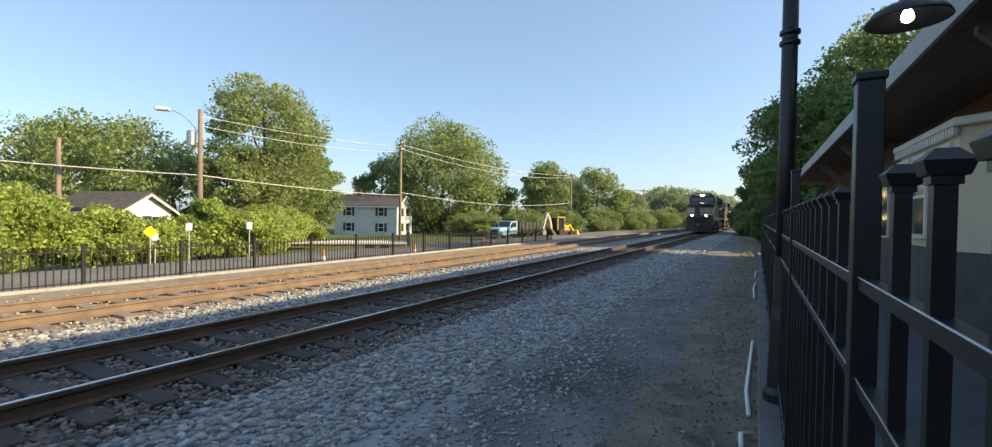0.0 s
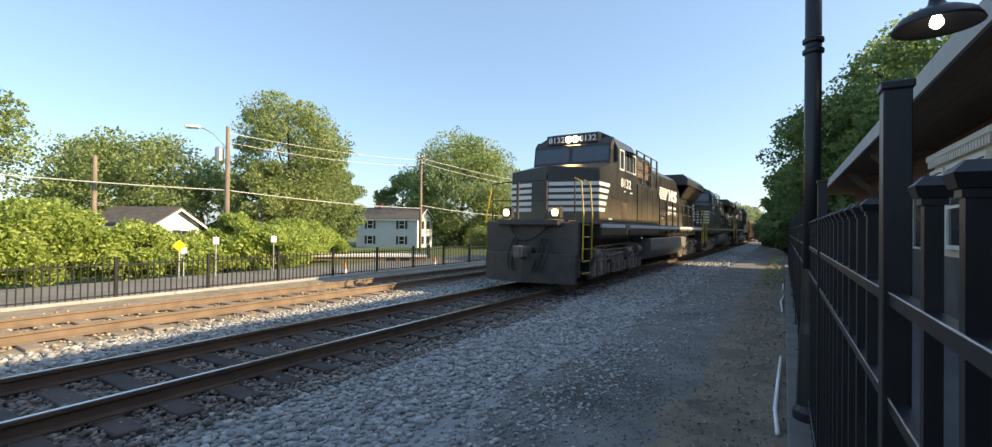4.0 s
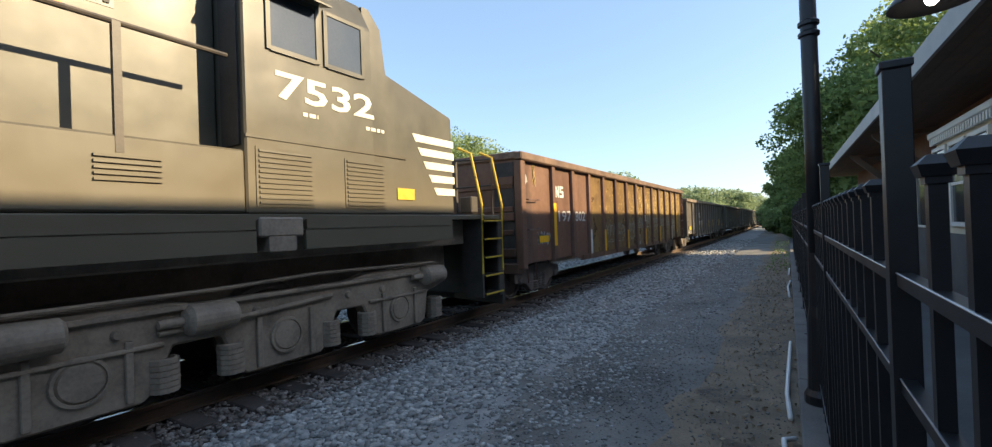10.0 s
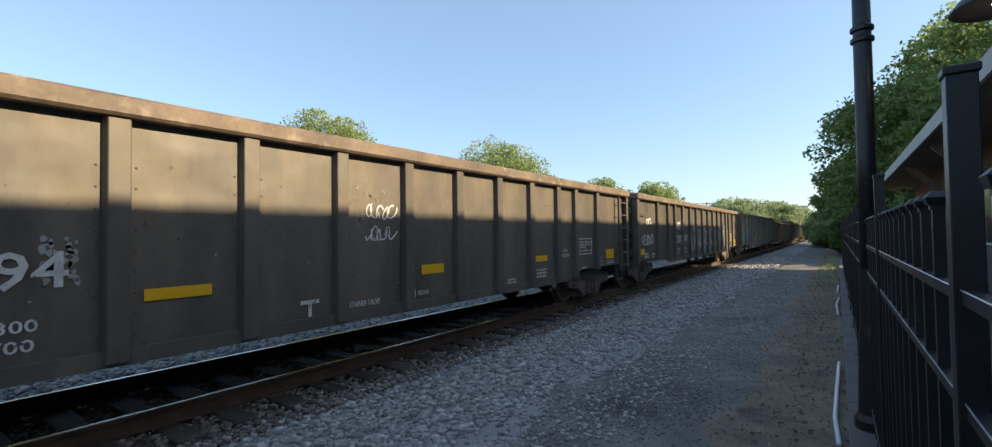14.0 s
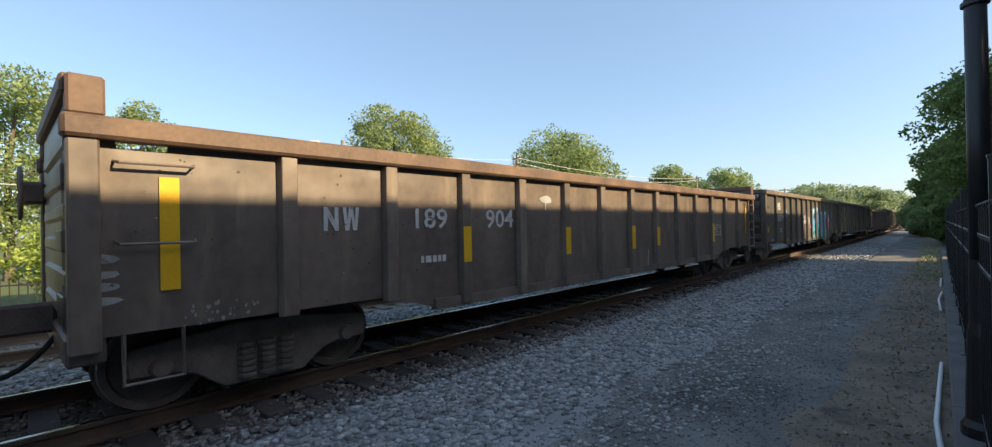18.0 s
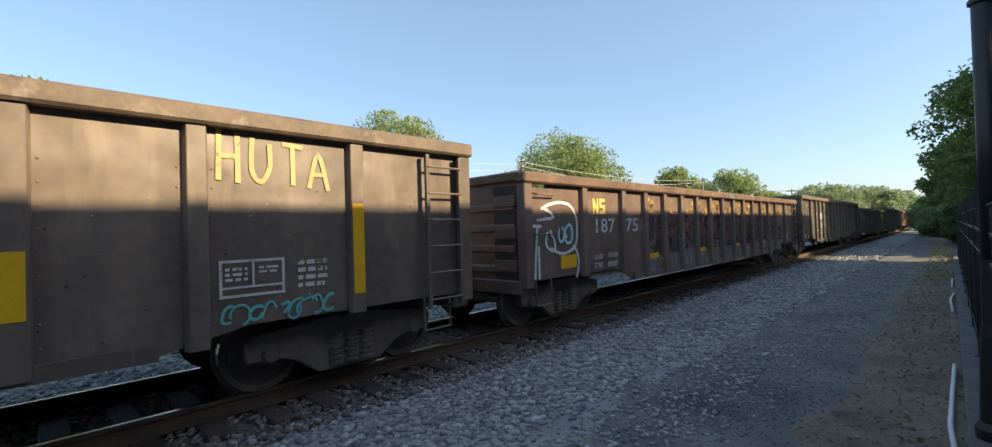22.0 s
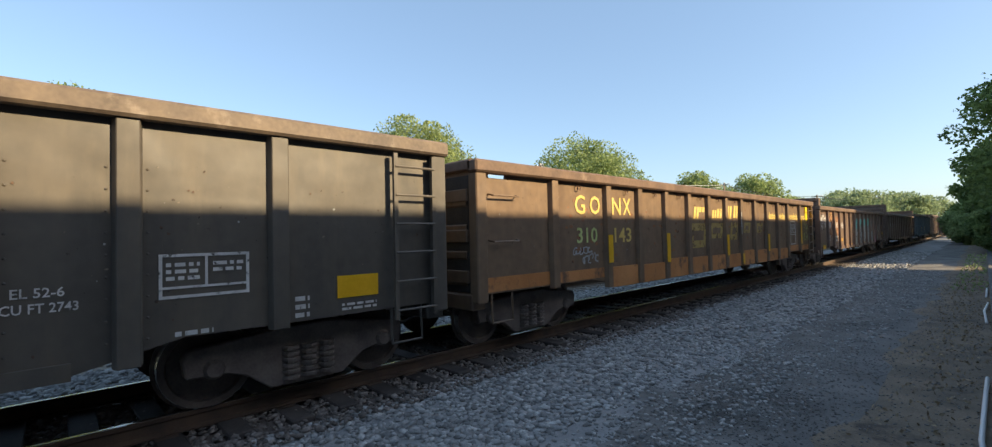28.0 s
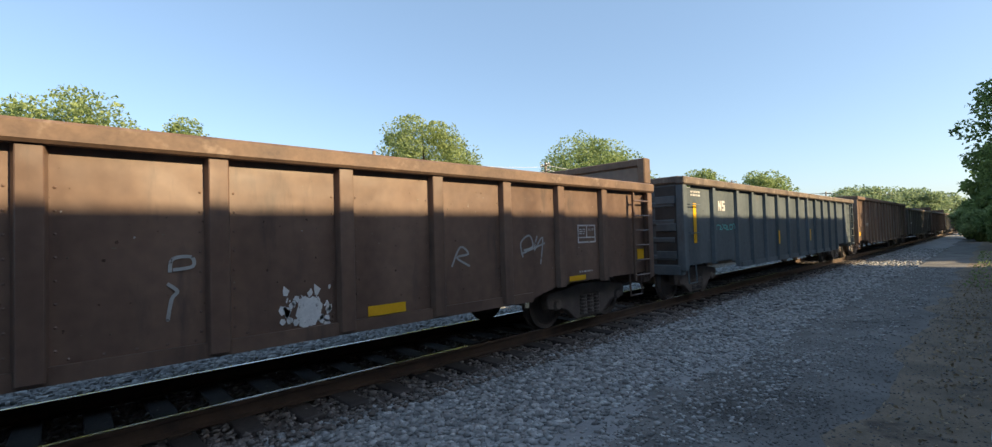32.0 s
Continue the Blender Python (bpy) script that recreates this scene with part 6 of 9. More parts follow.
        bars(c, 11.52, 11.78, 0.76, 0.86, 2, 15), bars(c, 12.5, 12.87, 0.78, 0.97, 3, 17), bars(c, 14.44, 14.72, 0.82, 0.89, 1, 18)
        words(c, "RELEASE", 9.36, 9.56, 0.81, 0.87), stroke(c, [(9.3, 0.9), (9.3, 0.79)], 0.02, "white"), words(c, "RETAINER VALVE", 8.2, 8.69, 0.78, 0.85)
        part("bolted_panel", box(1.44, 1.4475, 0.78, 1.06, 1.1, 1.27), LOCO_RUN, c, "dark bolted plate")
        for y in (8.15, 12.4):
            flecks(c, y, y + 0.7, 1.6, 2.3, DUST, 40, int(off) + round(y), 0.05, 0.7, 1.4451)
        CARS.append((c, off))
        return c
    def arrowhead(c):
        blot(c, [(3.06, 1.92), (3.13, 2.06), (3.2, 1.92)], "sky", 1.526), blot(c, [(3.06, 1.76), (3.06, 1.84), (3.13, 1.92), (3.2, 1.84), (3.2, 1.76)], "blue", 1.526)

    c = black("193989", 151.35, False)
    plate(c, 1.07, 1.59, 1.05, 1.24), plate(c, 4.89, 5.03, 1.1, 1.57, x=1.526)
    for y, z in ((8.12, 1.09), (10.18, 1.09), (13.31, 1.12)):
        plate(c, y - 0.07, y + 0.07, z, z + 0.48, x=1.526)
    for pts in ([(2, 1.12), (2.03, 1.38), (2.16, 1.52), (2.26, 1.47), (2.17, 1.3), (2.28, 1.26), (2.22, 1.13), (2.01, 1.12)], [(2.13, 1.56), (2.3, 1.55), (2.39, 1.43), (2.45, 1.55)], [(2.33, 1.16), (2.39, 1.39), (2.52, 1.56), (2.45, 1.28), (2.6, 1.16)], [(2.53, 1.56), (2.69, 1.59), (2.65, 1.38), (2.53, 1.31), (2.73, 1.19), (2.69, 1.48), (2.86, 1.55)], [(2.73, 1.37), (2.93, 1.32), (2.78, 1.15), (2.68, 1.23)], [(2.29, 1.13), (2.44, 1.14), (2.56, 1.03), (2.64, 1.13), (2.76, 0.97), (2.89, 0.77), (2.83, 1.03)], [(2.05, 1.22), (2.3, 1.33), (2.6, 1.27), (2.95, 1.51)]):
        stroke(c, pts, 0.028, "silver")
    flecks(c, 8.4, 8.72, 1.22, 1.6, SPRAY["white"], 70, 731, 0.022), stroke(c, [(8.4, 1.38), (8.46, 1.44)], 0.05, "white")
    flecks(c, 6.2, 6.5, 1.3, 1.95, SPRAY["dull"], 50, 732, 0.016), scrawl(c, 8.35, 8.6, 1.35, 1.6, "silver", 733, 3, 0.018)
    c = black("201894", 169.9)
    plate(c, 0.21, 0.71, 1.0, 1.2), plate(c, 3.25, 3.74, 1.1, 1.2), plate(c, 6.22, 6.74, 1.11, 1.21), plate(c, 9.43, 9.88, 1.09, 1.22), plate(c, 12.46, 12.91, 1.1, 1.21)
    arrowhead(c), scrawl(c, 8.47, 8.93, 1.82, 2.06, "white", 51, 5, 0.018), scrawl(c, 8.5, 8.93, 1.55, 1.78, "white", 251, 6, 0.018), plate(c, 7.62, 7.84, 0.9, 0.94, STENCIL, name="pale_strip", label="pale stencil dash")
    plate(c, 7.71, 7.75, 0.76, 0.9, STENCIL, name="pale_strip", label="pale stencil dash"), flecks(c, 5.6, 5.8, 1.3, 1.7, SPRAY["dull"], 40, 734, 0.02)
    c = black("201907", 187.9)
    scrawl(c, 1.0, 1.4, 1.85, 2.1, "white", 52, 3, 0.035), scrawl(c, 0.5, 1.5, 1.25, 1.6, "white", 152, 6, 0.035), plate(c, 0.4, 0.75, 0.98, 1.15), scrawl(c, 6.5, 10.5, 0.9, 1.9, "white", 53, 12, 0.05), scrawl(c, 11.0, 13.9, 0.9, 1.9, "silver", 54, 9, 0.05)

    c = gondola("black gondola covered with green, blue and teal graffiti", CAR_GREY, CHORD, RIBS_A, low=0.66)
    mark_pair(c, 2.28, 2.64, 2.12, 2.42), words(c, "2016", 2.33, 2.98, 1.56, 1.81), words(c, "70", 3.27, 3.68, 1.56, 1.81)
    for y, z0, z1 in ((0.04, 1.58, 2.04), (-0.02, 1.06, 1.34), (3.12, 1.47, 1.67), (6.41, 1.25, 1.74), (8.6, 1.17, 1.66), (15.58, 1.3, 1.77), (17.08, 1.02, 1.99)):
        plate(c, y - 0.06, y + 0.06, z0, z1, x=1.536)
    blot(c, [(3.06, 1.92), (3.13, 2.06), (3.2, 1.92)], "silver", 1.526)
    for pts in ([(0.3, 1.81), (0.33, 1.98), (0.49, 2.04), (0.61, 2.01), (0.57, 1.84), (0.41, 1.74), (0.3, 1.67)], [(0.53, 2.17), (0.45, 1.96), (0.39, 1.76), (0.57, 1.92), (0.74, 1.98), (0.83, 1.82), (0.61, 1.66), (0.88, 1.69), (1.07, 1.82), (1.17, 1.94), (1.02, 1.99), (0.83, 2.03)], [(0.21, 1.48), (0.16, 1.21), (0.23, 1.01), (0.42, 0.86), (0.74, 0.79), (0.97, 0.89), (1.12, 1.15)], [(0.26, 1.43), (0.53, 1.51), (0.78, 1.45), (0.61, 1.25), (0.41, 1.18), (0.57, 1.06), (0.88, 1.12), (1.22, 1.22), (1.5, 1.11)], [(0.32, 1.24), (0.42, 1.01), (0.37, 1.38)], [(0.45, 1), (0.53, 1.21), (0.61, 0.95), (0.74, 1.19), (0.88, 0.99)], [(0.57, 1.36), (0.74, 1.5), (1.02, 1.38), (1.12, 1.09), (0.88, 0.91), (0.49, 0.83), (0.61, 0.93)]):
        stroke(c, pts, 0.065, "green")
    flecks(c, 0.3, 1.3, 0.85, 1.9, SPRAY["green"], 200, 735, 0.03)
    blot(c, [(1.74, 1.08), (1.8, 1.33), (1.95, 1.51), (2.24, 1.56), (2.64, 1.49), (2.86, 1.37), (2.77, 1.11), (2.47, 1.03), (2.09, 1.05)], "blue", 1.4462)
    for pts in ([(1.72, 1.05), (1.78, 1.3), (1.95, 1.48), (2.32, 1.54), (2.73, 1.47), (2.89, 1.33), (2.72, 1.08), (2.39, 1.02), (1.95, 1.11)], [(2.02, 1.25), (2.16, 1.37), (2.47, 1.41), (2.68, 1.3), (2.47, 1.21), (2.16, 1.2), (2.02, 1.25)], [(1.82, 1.33), (1.88, 1.52), (2.06, 1.61)], [(1.99, 1.51), (2.01, 1.61), (2.17, 1.64)], [(2.32, 1.54), (2.32, 1.65)], [(2.16, 1.06), (2.15, 0.9), (2.23, 0.79)], [(2.47, 1.06), (2.48, 0.86), (2.43, 0.72)], [(2.68, 1.09), (2.81, 0.89), (2.83, 0.7)]):
        stroke(c, pts, 0.05, "azure")
    for pts in ([(3.25, 1.43), (3.4, 1.48), (3.45, 1.34), (3.27, 1.23), (3.48, 1.21)], [(3.62, 1.46), (3.55, 1.29), (3.71, 1.2), (3.73, 1.35), (3.57, 1.36)], [(3.79, 1.49), (3.73, 1.28), (3.87, 1.23)], [(3.22, 0.99), (3.4, 1.06), (3.37, 0.92), (3.24, 0.8), (3.41, 0.8)], [(3.61, 1.04), (3.5, 0.89), (3.63, 0.77), (3.67, 0.91)], [(3.84, 1.06), (3.75, 0.9), (3.86, 0.76), (3.96, 0.92), (3.84, 1.06)]):
        stroke(c, pts, 0.04, "azure")
    scrawl(c, 4.35, 5.2, 1.3, 1.85, "dull", 158, 7, 0.022)
    for k, (y0, y1, z0, z1, tone) in enumerate(((5.42, 6.3, 0.66, 1.5, "blue"), (5.45, 6.22, 0.7, 1.46, "sky"), (5.52, 6.16, 0.8, 1.4, "white"))):
        splash(c, y0, y1, z0, z1, tone, 6 + k, 26, 1.4445 + 0.0008 * k)
    for pts in ([(5.96, 1.43), (5.69, 1.51), (5.51, 1.41), (5.68, 1.26), (5.91, 1.16), (5.76, 1), (5.48, 1.08)], [(6.06, 1.37), (6, 0.94)], [(6.02, 1.37), (6.25, 1.31), (6.07, 1.15)]):
        stroke(c, pts, 0.05, "green")
    plate(c, 4.55, 4.8, 0.72, 0.84, STENCIL, name="pale_strip", label="pale stencil patch"), plate(c, 6.6, 6.82, 0.74, 0.84, STENCIL, name="pale_strip", label="pale stencil patch")
    splash(c, 7.7, 8.46, 1.17, 1.9, "red", 7, 22), stroke(c, oval(7.72, 1.3, 0.075, 0.09), 0.03, "lime"), splash(c, 7.66, 7.78, 1.22, 1.38, "lime", 41)
    for a in range(6):
        stroke(c, oval(8.16 + 0.12 * math.cos(a * 1.047), 0.84 + 0.11 * math.sin(a * 1.047), 0.085, 0.075), 0.026, "lime")
    # tall hand-sprayed letters
    for pts in ([(7.85, 1.42), (8.12, 1.46), (8.06, 1.2), (8.02, 1.0), (7.9, 0.92), (7.8, 0.98)], [(8.18, 1.46), (8.15, 1.2), (8.2, 0.98)], [(8.25, 1.38), (8.23, 1.2), (8.26, 1.0)], [(8.25, 1.22), (8.36, 1.24)], [(8.38, 1.56), (8.36, 1.3), (8.4, 1.0)],
                [(8.39, 1.54), (8.38, 1.32), (8.42, 1.13)], [(8.3, 1.55), (8.55, 1.55), (8.73, 1.52)], [(8.85, 1.27), (9.07, 1.38), (9.06, 1.48), (8.92, 1.51), (8.79, 1.37), (8.73, 1.19), (8.79, 1.01), (8.95, 0.97), (9.09, 1.05)], [(9.27, 1.13), (9.36, 1.5), (9.48, 1.52), (9.43, 1.27), (9.36, 1.04), (9.22, 1.03), (9.5, 1.1)], [(9.5, 1.05), (9.58, 1.23), (9.6, 1.03), (9.74, 1.05), (9.79, 1.22), (9.85, 1.06), (9.93, 1.2)],
                [(9.96, 1.08), (10.11, 1.16), (10.08, 1.22), (9.96, 1.17), (9.94, 0.99), (10.11, 0.99)], [(10.2, 1.07), (10.37, 1.15), (10.33, 1.21), (10.21, 1.15), (10.2, 0.97), (10.37, 0.99)], [(10.47, 0.94), (10.5, 1.19), (10.61, 1.18), (10.64, 0.94), (10.79, 0.96)], [(8.75, 0.78), (8.79, 0.9), (9.18, 0.96), (9.45, 1)], [(9.36, 0.96), (9.87, 1), (10.37, 1.01)], [(8.24, 0.99), (8.42, 1.02), (8.7, 1)]):
        stroke(c, pts, 0.055, "lime")
    for pts in ([(8.87, 2), (9.15, 2.04)], [(8.98, 2.02), (8.96, 1.79)], [(10.1, 1.68), (10.15, 1.98), (10.23, 1.96), (10.21, 1.84), (10.13, 1.81), (10.25, 1.68)], [(11.21, 1.92), (11.2, 1.71), (11.31, 1.65), (11.4, 1.75), (11.4, 1.94)], [(8.29, 1.93), (8.36, 1.98), (8.42, 2.03), (8.45, 1.99), (8.4, 1.92)], [(9.38, 2.04), (9.46, 2.08), (9.48, 1.94)]):
        stroke(c, pts, 0.04, "white")
    for pts in ([(9.77, 1.48), (9.93, 1.53), (10.05, 1.84), (10, 1.96), (10.18, 2.09), (10.37, 2.04)], [(9.85, 1.48), (10.11, 1.4), (10.17, 1.28)], [(10.3, 1.33), (10.27, 1.65), (10.37, 1.84)], [(10.8, 1.47), (11.03, 1.46), (11.2, 1.71), (11.08, 2), (11.29, 2.12)], [(10.94, 0.8), (10.99, 1.15), (11.2, 1.2), (11.32, 0.97), (11.19, 0.7)], [(9.22, 0.77), (9.45, 0.83), (9.48, 0.99)], [(9.87, 0.77), (10.11, 0.79), (10.17, 0.97)]):
        stroke(c, pts, 0.035, "dull")
    for pts in ([(12.06, 1.59), (12.12, 1.84), (12.17, 1.71), (12.23, 1.88), (12.28, 1.8)], [(12.28, 1.55), (12.38, 1.97), (12.46, 2.06), (12.49, 1.84), (12.34, 1.76)], [(12.51, 1.54), (12.58, 1.84), (12.69, 1.67), (12.53, 1.58)], [(12.02, 1.71), (12.28, 1.67), (12.67, 1.8)]):
        stroke(c, pts, 0.045, "silver")
    for a, b, z0, z1, s in ((13.2, 13.85, 1.05, 1.75, 62), (14.35, 15.15, 1.5, 2.0, 63), (15.75, 16.75, 0.85, 1.6, 64)):
        scrawl(c, a, b, z0, z1, "teal", s, 6, 0.04)
    for pts in ([(13.17, 2.23), (13.45, 2.24), (13.6, 2.05), (13.52, 1.86)], [(14.38, 1.92), (14.34, 2.29), (14.71, 2.45), (15.09, 2.39), (15.14, 2.05), (14.78, 1.88)], [(15.95, 1.96), (15.96, 2.26), (16.19, 2.08), (16.27, 2.27)], [(16.37, 2.22), (16.43, 1.9), (16.63, 2.23)], [(16.71, 2.25), (16.77, 1.97)]):
        stroke(c, pts, 0.07, "teal")
    stroke(c, [(13.47, 1.86), (13.52, 2.05), (13.64, 2.06), (13.59, 1.93), (13.49, 1.91)], 0.05, "white"), stencil_frame(c, 14.32, 14.85, 1.05, 1.39), plate(c, 12.19, 12.4, 0.73, 0.84, STENCIL, name="pale_strip", label="pale stencil patch")
    CARS.append((c, 206.1))

    c = gondola("dark brown gondola with raised ends and yellow strips", CAR_DARKBROWN, CHORD_BROWN, RIBS_U, raised=(0.3, 0.3), low=0.61, top=2.5)
    mark_two(c, 1.95, 2.36, 1.6, 1.85), words(c, "189", 3.05, 3.56, 1.59, 1.84), words(c, "904", 4.34, 4.92, 1.58, 1.84)
    plate(c, 0.54, 0.68, 1.14, 2.07)
    for y, z0, z1 in ((3.92, 1.15, 1.62), (6.26, 1.12, 1.58), (8.6, 1.1, 1.57), (9.77, 1.12, 1.53), (13.28, 1.07, 1.57), (16.52, 1.2, 2.12)):
        plate(c, y - 0.07, y + 0.07, z0, z1, x=1.526 if y < 16 else 1.452)
    stencil_frame(c, 13.59, 14.11, 1.24, 1.54), splash(c, 5.57, 5.95, 1.95, 2.1, "silver", 66, 9), stroke(c, [(5.75, 2.05), (5.72, 1.86)], 0.03, "silver")
    for z in (1.42, 1.3, 1.2, 1.1):
        splash(c, 0.02, 0.3, z - 0.045, z + 0.04, "dull", int(z * 100), 9)
    stroke(c, [(9.4, 1.05), (9.38, 0.84), (9.35, 0.64)], 0.045, "silver"), stroke(c, [(9.23, 0.66), (9.33, 0.56), (9.45, 0.67)], 0.06, "silver"), bars(c, 3.2, 3.6, 1.15, 1.3, 1, 18), flecks(c, 0.7, 1.3, 0.8, 1.0, SPRAY["dull"], 40, 736, 0.012)
    CARS.append((c, 224.42))

    c = gondola("black gondola with a large blue, cyan and pink graffiti mural", CAR_BLACK, CHORD, RIBS_A, low=0.65, end_number="NS 200879")
    mark_pair(c, 2.04, 2.46, 2.05, 2.33), words(c, "200879", 1.8, 2.92, 1.58, 1.85), arrowhead(c)
    for y0, y1, z0, z1 in ((0.16, 0.66, 1.2, 1.4), (3.2, 3.67, 0.77, 0.87), (6.52, 6.97, 0.79, 0.89), (9.81, 10.3, 0.76, 0.88), (16.24, 16.72, 0.77, 0.96), (13.44, 13.64, 0.82, 0.91)):
        plate(c, y0, y1, z0, z1)
    words(c, "LD LMT", 1.74, 2.02, 1.26, 1.34), words(c, "LT WT", 1.74, 1.98, 1.14, 1.22), bars(c, 2.35, 2.65, 1.14, 1.33, 2, 70), words(c, "JACK HERE", 1.0, 1.3, 0.84, 0.9)
    for text, y0, y1, z0, z1 in (("TWICE", 6.78, 7.36, 1.66, 1.85), ("PUMEI7", 6.76, 7.42, 1.44, 1.62), ("W", 7.78, 8.02, 1.45, 1.8), ("H", 8.02, 8.28, 1.38, 1.72), ("RA", 13.42, 13.84, 1.48, 1.76), ("DEPOE", 14.3, 14.85, 1.9, 2.02), ("POPE", 14.36, 14.8, 1.74, 1.85)):
        lettering(text, (z1 - z0) * 1.38, SPRAY["white"], c, on_side(y0, (z0 + z1) / 2, 1.4497), "spray_lettering", slant=0.15, span=y1 - y0)
    bars(c, 7.68, 8.2, 0.72, 0.78, 1, 71)
    for q in ([(8.6, 1.87), (8.97, 1.9), (8.95, 1.69), (8.99, 1.55), (8.78, 1.3), (8.59, 1.18)], [(13.35, 1.79), (13.81, 1.91), (13.9, 1.57), (13.83, 1.18), (13.49, 1.06), (13.29, 1.26)]):
        blot(c, q, "pink", 1.4462)
    for y, z, r in ((8.57, 2.08, 0.1), (8.8, 2, 0.1), (8.89, 2.11, 0.05), (8.95, 1.98, 0.08), (8.35, 1.29, 0.1), (8.52, 1.33, 0.07), (8.56, 1.45, 0.05), (8.74, 1.56, 0.05), (8.74, 1.74, 0.06), (10.64, 2.05, 0.07), (10.81, 2.18, 0.09), (10.9, 2.24, 0.08), (11.13, 2.26, 0.08), (10.75, 1.98, 0.07), (13.59, 1.86, 0.09), (14.02, 1.5, 0.06), (14.19, 1.71, 0.06), (14.32, 1.76, 0.07), (14.04, 1.22, 0.06), (13.71, 1.12, 0.05)):
        blot(c, oval(y, z, r, r)[:12], "pink", 1.4460)
    blot(c, [(8.96, 1.76), (9.02, 2), (9.14, 2.17), (9.51, 2.27), (10.04, 2.29), (10.51, 2.26), (10.61, 1.99), (10.78, 1.74), (10.94, 1.99), (11.13, 2.08), (11.64, 2.08), (12.03, 2.06), (13.12, 2.08), (13.11, 1.76), (12.76, 1.7), (12.5, 1.23), (13.25, 1.17), (13.27, 0.62), (12.3, 0.56), (11.1, 0.65), (10.76, 0.64), (10.32, 0.69), (9.76, 0.69), (9.71, 0.62), (9.08, 0.67), (8.62, 0.66), (8.58, 0.77), (8.64, 1.01), (8.77, 1.18), (9.1, 1.34), (8.98, 1.56)], "azure", 1.4468)
    blot(c, [(8.58, 0.77), (8.64, 1.01), (8.77, 1.18), (9.1, 1.29), (9.49, 1.24), (9.83, 1.3), (10.14, 1.18), (10.59, 1.14), (11.19, 1.16), (12.11, 1.12), (13.25, 1.15), (13.27, 0.62), (12.3, 0.56), (11.1, 0.65), (10.76, 0.64), (10.32, 0.69), (9.76, 0.69), (9.71, 0.62), (9.08, 0.67), (8.62, 0.66)], "cyan", 1.4473)
    for q in ([(9.02, 2), (9.14, 2.17), (9.51, 2.27), (9.62, 2.27), (9.61, 2.07), (9.36, 2), (9.18, 1.89)], [(9.65, 2.28), (10.04, 2.29), (10, 1.92), (9.75, 1.76), (9.65, 1.96)], [(10.1, 2.27), (10.51, 2.26), (10.58, 2.02), (10.15, 2.07)], [(11.01, 2.02), (11.64, 2.08), (11.66, 1.94), (10.94, 1.87)], [(12.03, 2.06), (13.12, 2.08), (13.11, 1.9), (12.05, 1.91)]):
        blot(c, q, "sky", 1.4477)
    for q in ([(9.75, 1.76), (10.27, 1.73), (10.43, 1.51), (10.08, 1.19), (9.83, 1.22), (10.04, 1.52)], [(11, 1.59), (11.2, 1.64), (11.67, 1.12), (11.4, 1.14)], [(11.92, 1.76), (12.36, 1.76), (12.06, 1.36)], [(12.82, 1.7), (13.31, 1.76), (13.29, 1.26), (12.54, 1.26)], [(9.13, 0.94), (9.49, 0.91), (9.46, 0.81), (9.19, 0.81)], [(10.62, 1.07), (10.77, 1.09), (10.76, 0.67), (10.59, 0.67)]):
        blot(c, q, "rose", 1.4481)
    for q in ([(9.29, 1.78), (9.41, 1.94), (9.6, 1.95), (9.66, 1.82), (9.57, 1.71), (9.36, 1.69)], [(8.97, 1.09), (8.97, 1), (9.13, 0.92), (9.39, 0.92), (9.59, 1.02), (9.81, 1.23), (10.04, 1.52), (9.74, 1.76), (9.94, 1.46), (9.77, 1.3), (9.52, 1.1), (9.21, 0.99), (9.07, 1.01)], [(10.78, 1.73), (11, 1.6), (11.23, 1.28), (11.67, 1.1), (11.29, 1.13), (11.03, 1.38)]):
        blot(c, q, "black", 1.4485)
    for q in ([(8.96, 1.76), (8.98, 1.56), (9.11, 1.36), (8.85, 1.3), (8.67, 1.08), (8.58, 0.79), (8.62, 0.66)], [(9.02, 2), (9.14, 2.17), (9.51, 2.27), (10.04, 2.29), (10.02, 2.09), (10.27, 1.76), (10.46, 1.5), (10.08, 1.16), (9.83, 1.21)], [(10.51, 2.26), (10.55, 2.06), (10.74, 1.76), (10.91, 1.92), (11.13, 2.08), (11.64, 2.08)], [(10.73, 1.13), (10.59, 1.09), (10.59, 0.65)], [(10.78, 1.76), (11.2, 1.62), (11, 1.62)], [(11.73, 1.88), (11.54, 1.65), (11.72, 1.49), (12.1, 1), (12.28, 0.56)], [(12.02, 1.72), (11.92, 1.79), (12.39, 1.76), (12.01, 1.25), (12.5, 1.25), (12.79, 1.7), (13.11, 1.76), (13.12, 2.08)], [(10.81, 1.52), (11.11, 1.09), (11.1, 0.65)], [(11.69, 2.07), (11.59, 1.8)], [(8.61, 0.83), (8.73, 0.88), (8.97, 1)], [(10.08, 1), (9.85, 1.03), (9.77, 0.93)], [(12.49, 1.22), (12.65, 0.87), (13.24, 0.9)]):
        stroke(c, q, 0.05, "black", 1.4489)
    for q in ([(8.59, 0.77), (8.66, 0.85), (8.92, 0.92), (9.01, 0.98)], [(9.57, 1.48), (9.78, 1.39), (9.8, 1.27)], [(12.11, 1.16), (12.32, 1.27), (12.49, 1.3)], [(9.88, 1.12), (10.02, 1.13), (10.11, 1.09)], [(11.54, 1.73), (11.78, 1.76), (11.83, 1.96)]):
        stroke(c, q, 0.02, "white", 1.4493)
    stencil_frame(c, 14.2, 14.74, 1.18, 1.49)
    CARS.append((c, 243.2))

    c = gondola("black gondola with tall yellow strips and scraped rusty panels", CAR_DARKBROWN, CHORD, RIBS_A, low=0.67)
    mark_pair(c, 2.25, 2.67, 2.12, 2.41), words(c, "201661", 1.78, 2.84, 1.53, 1.81)
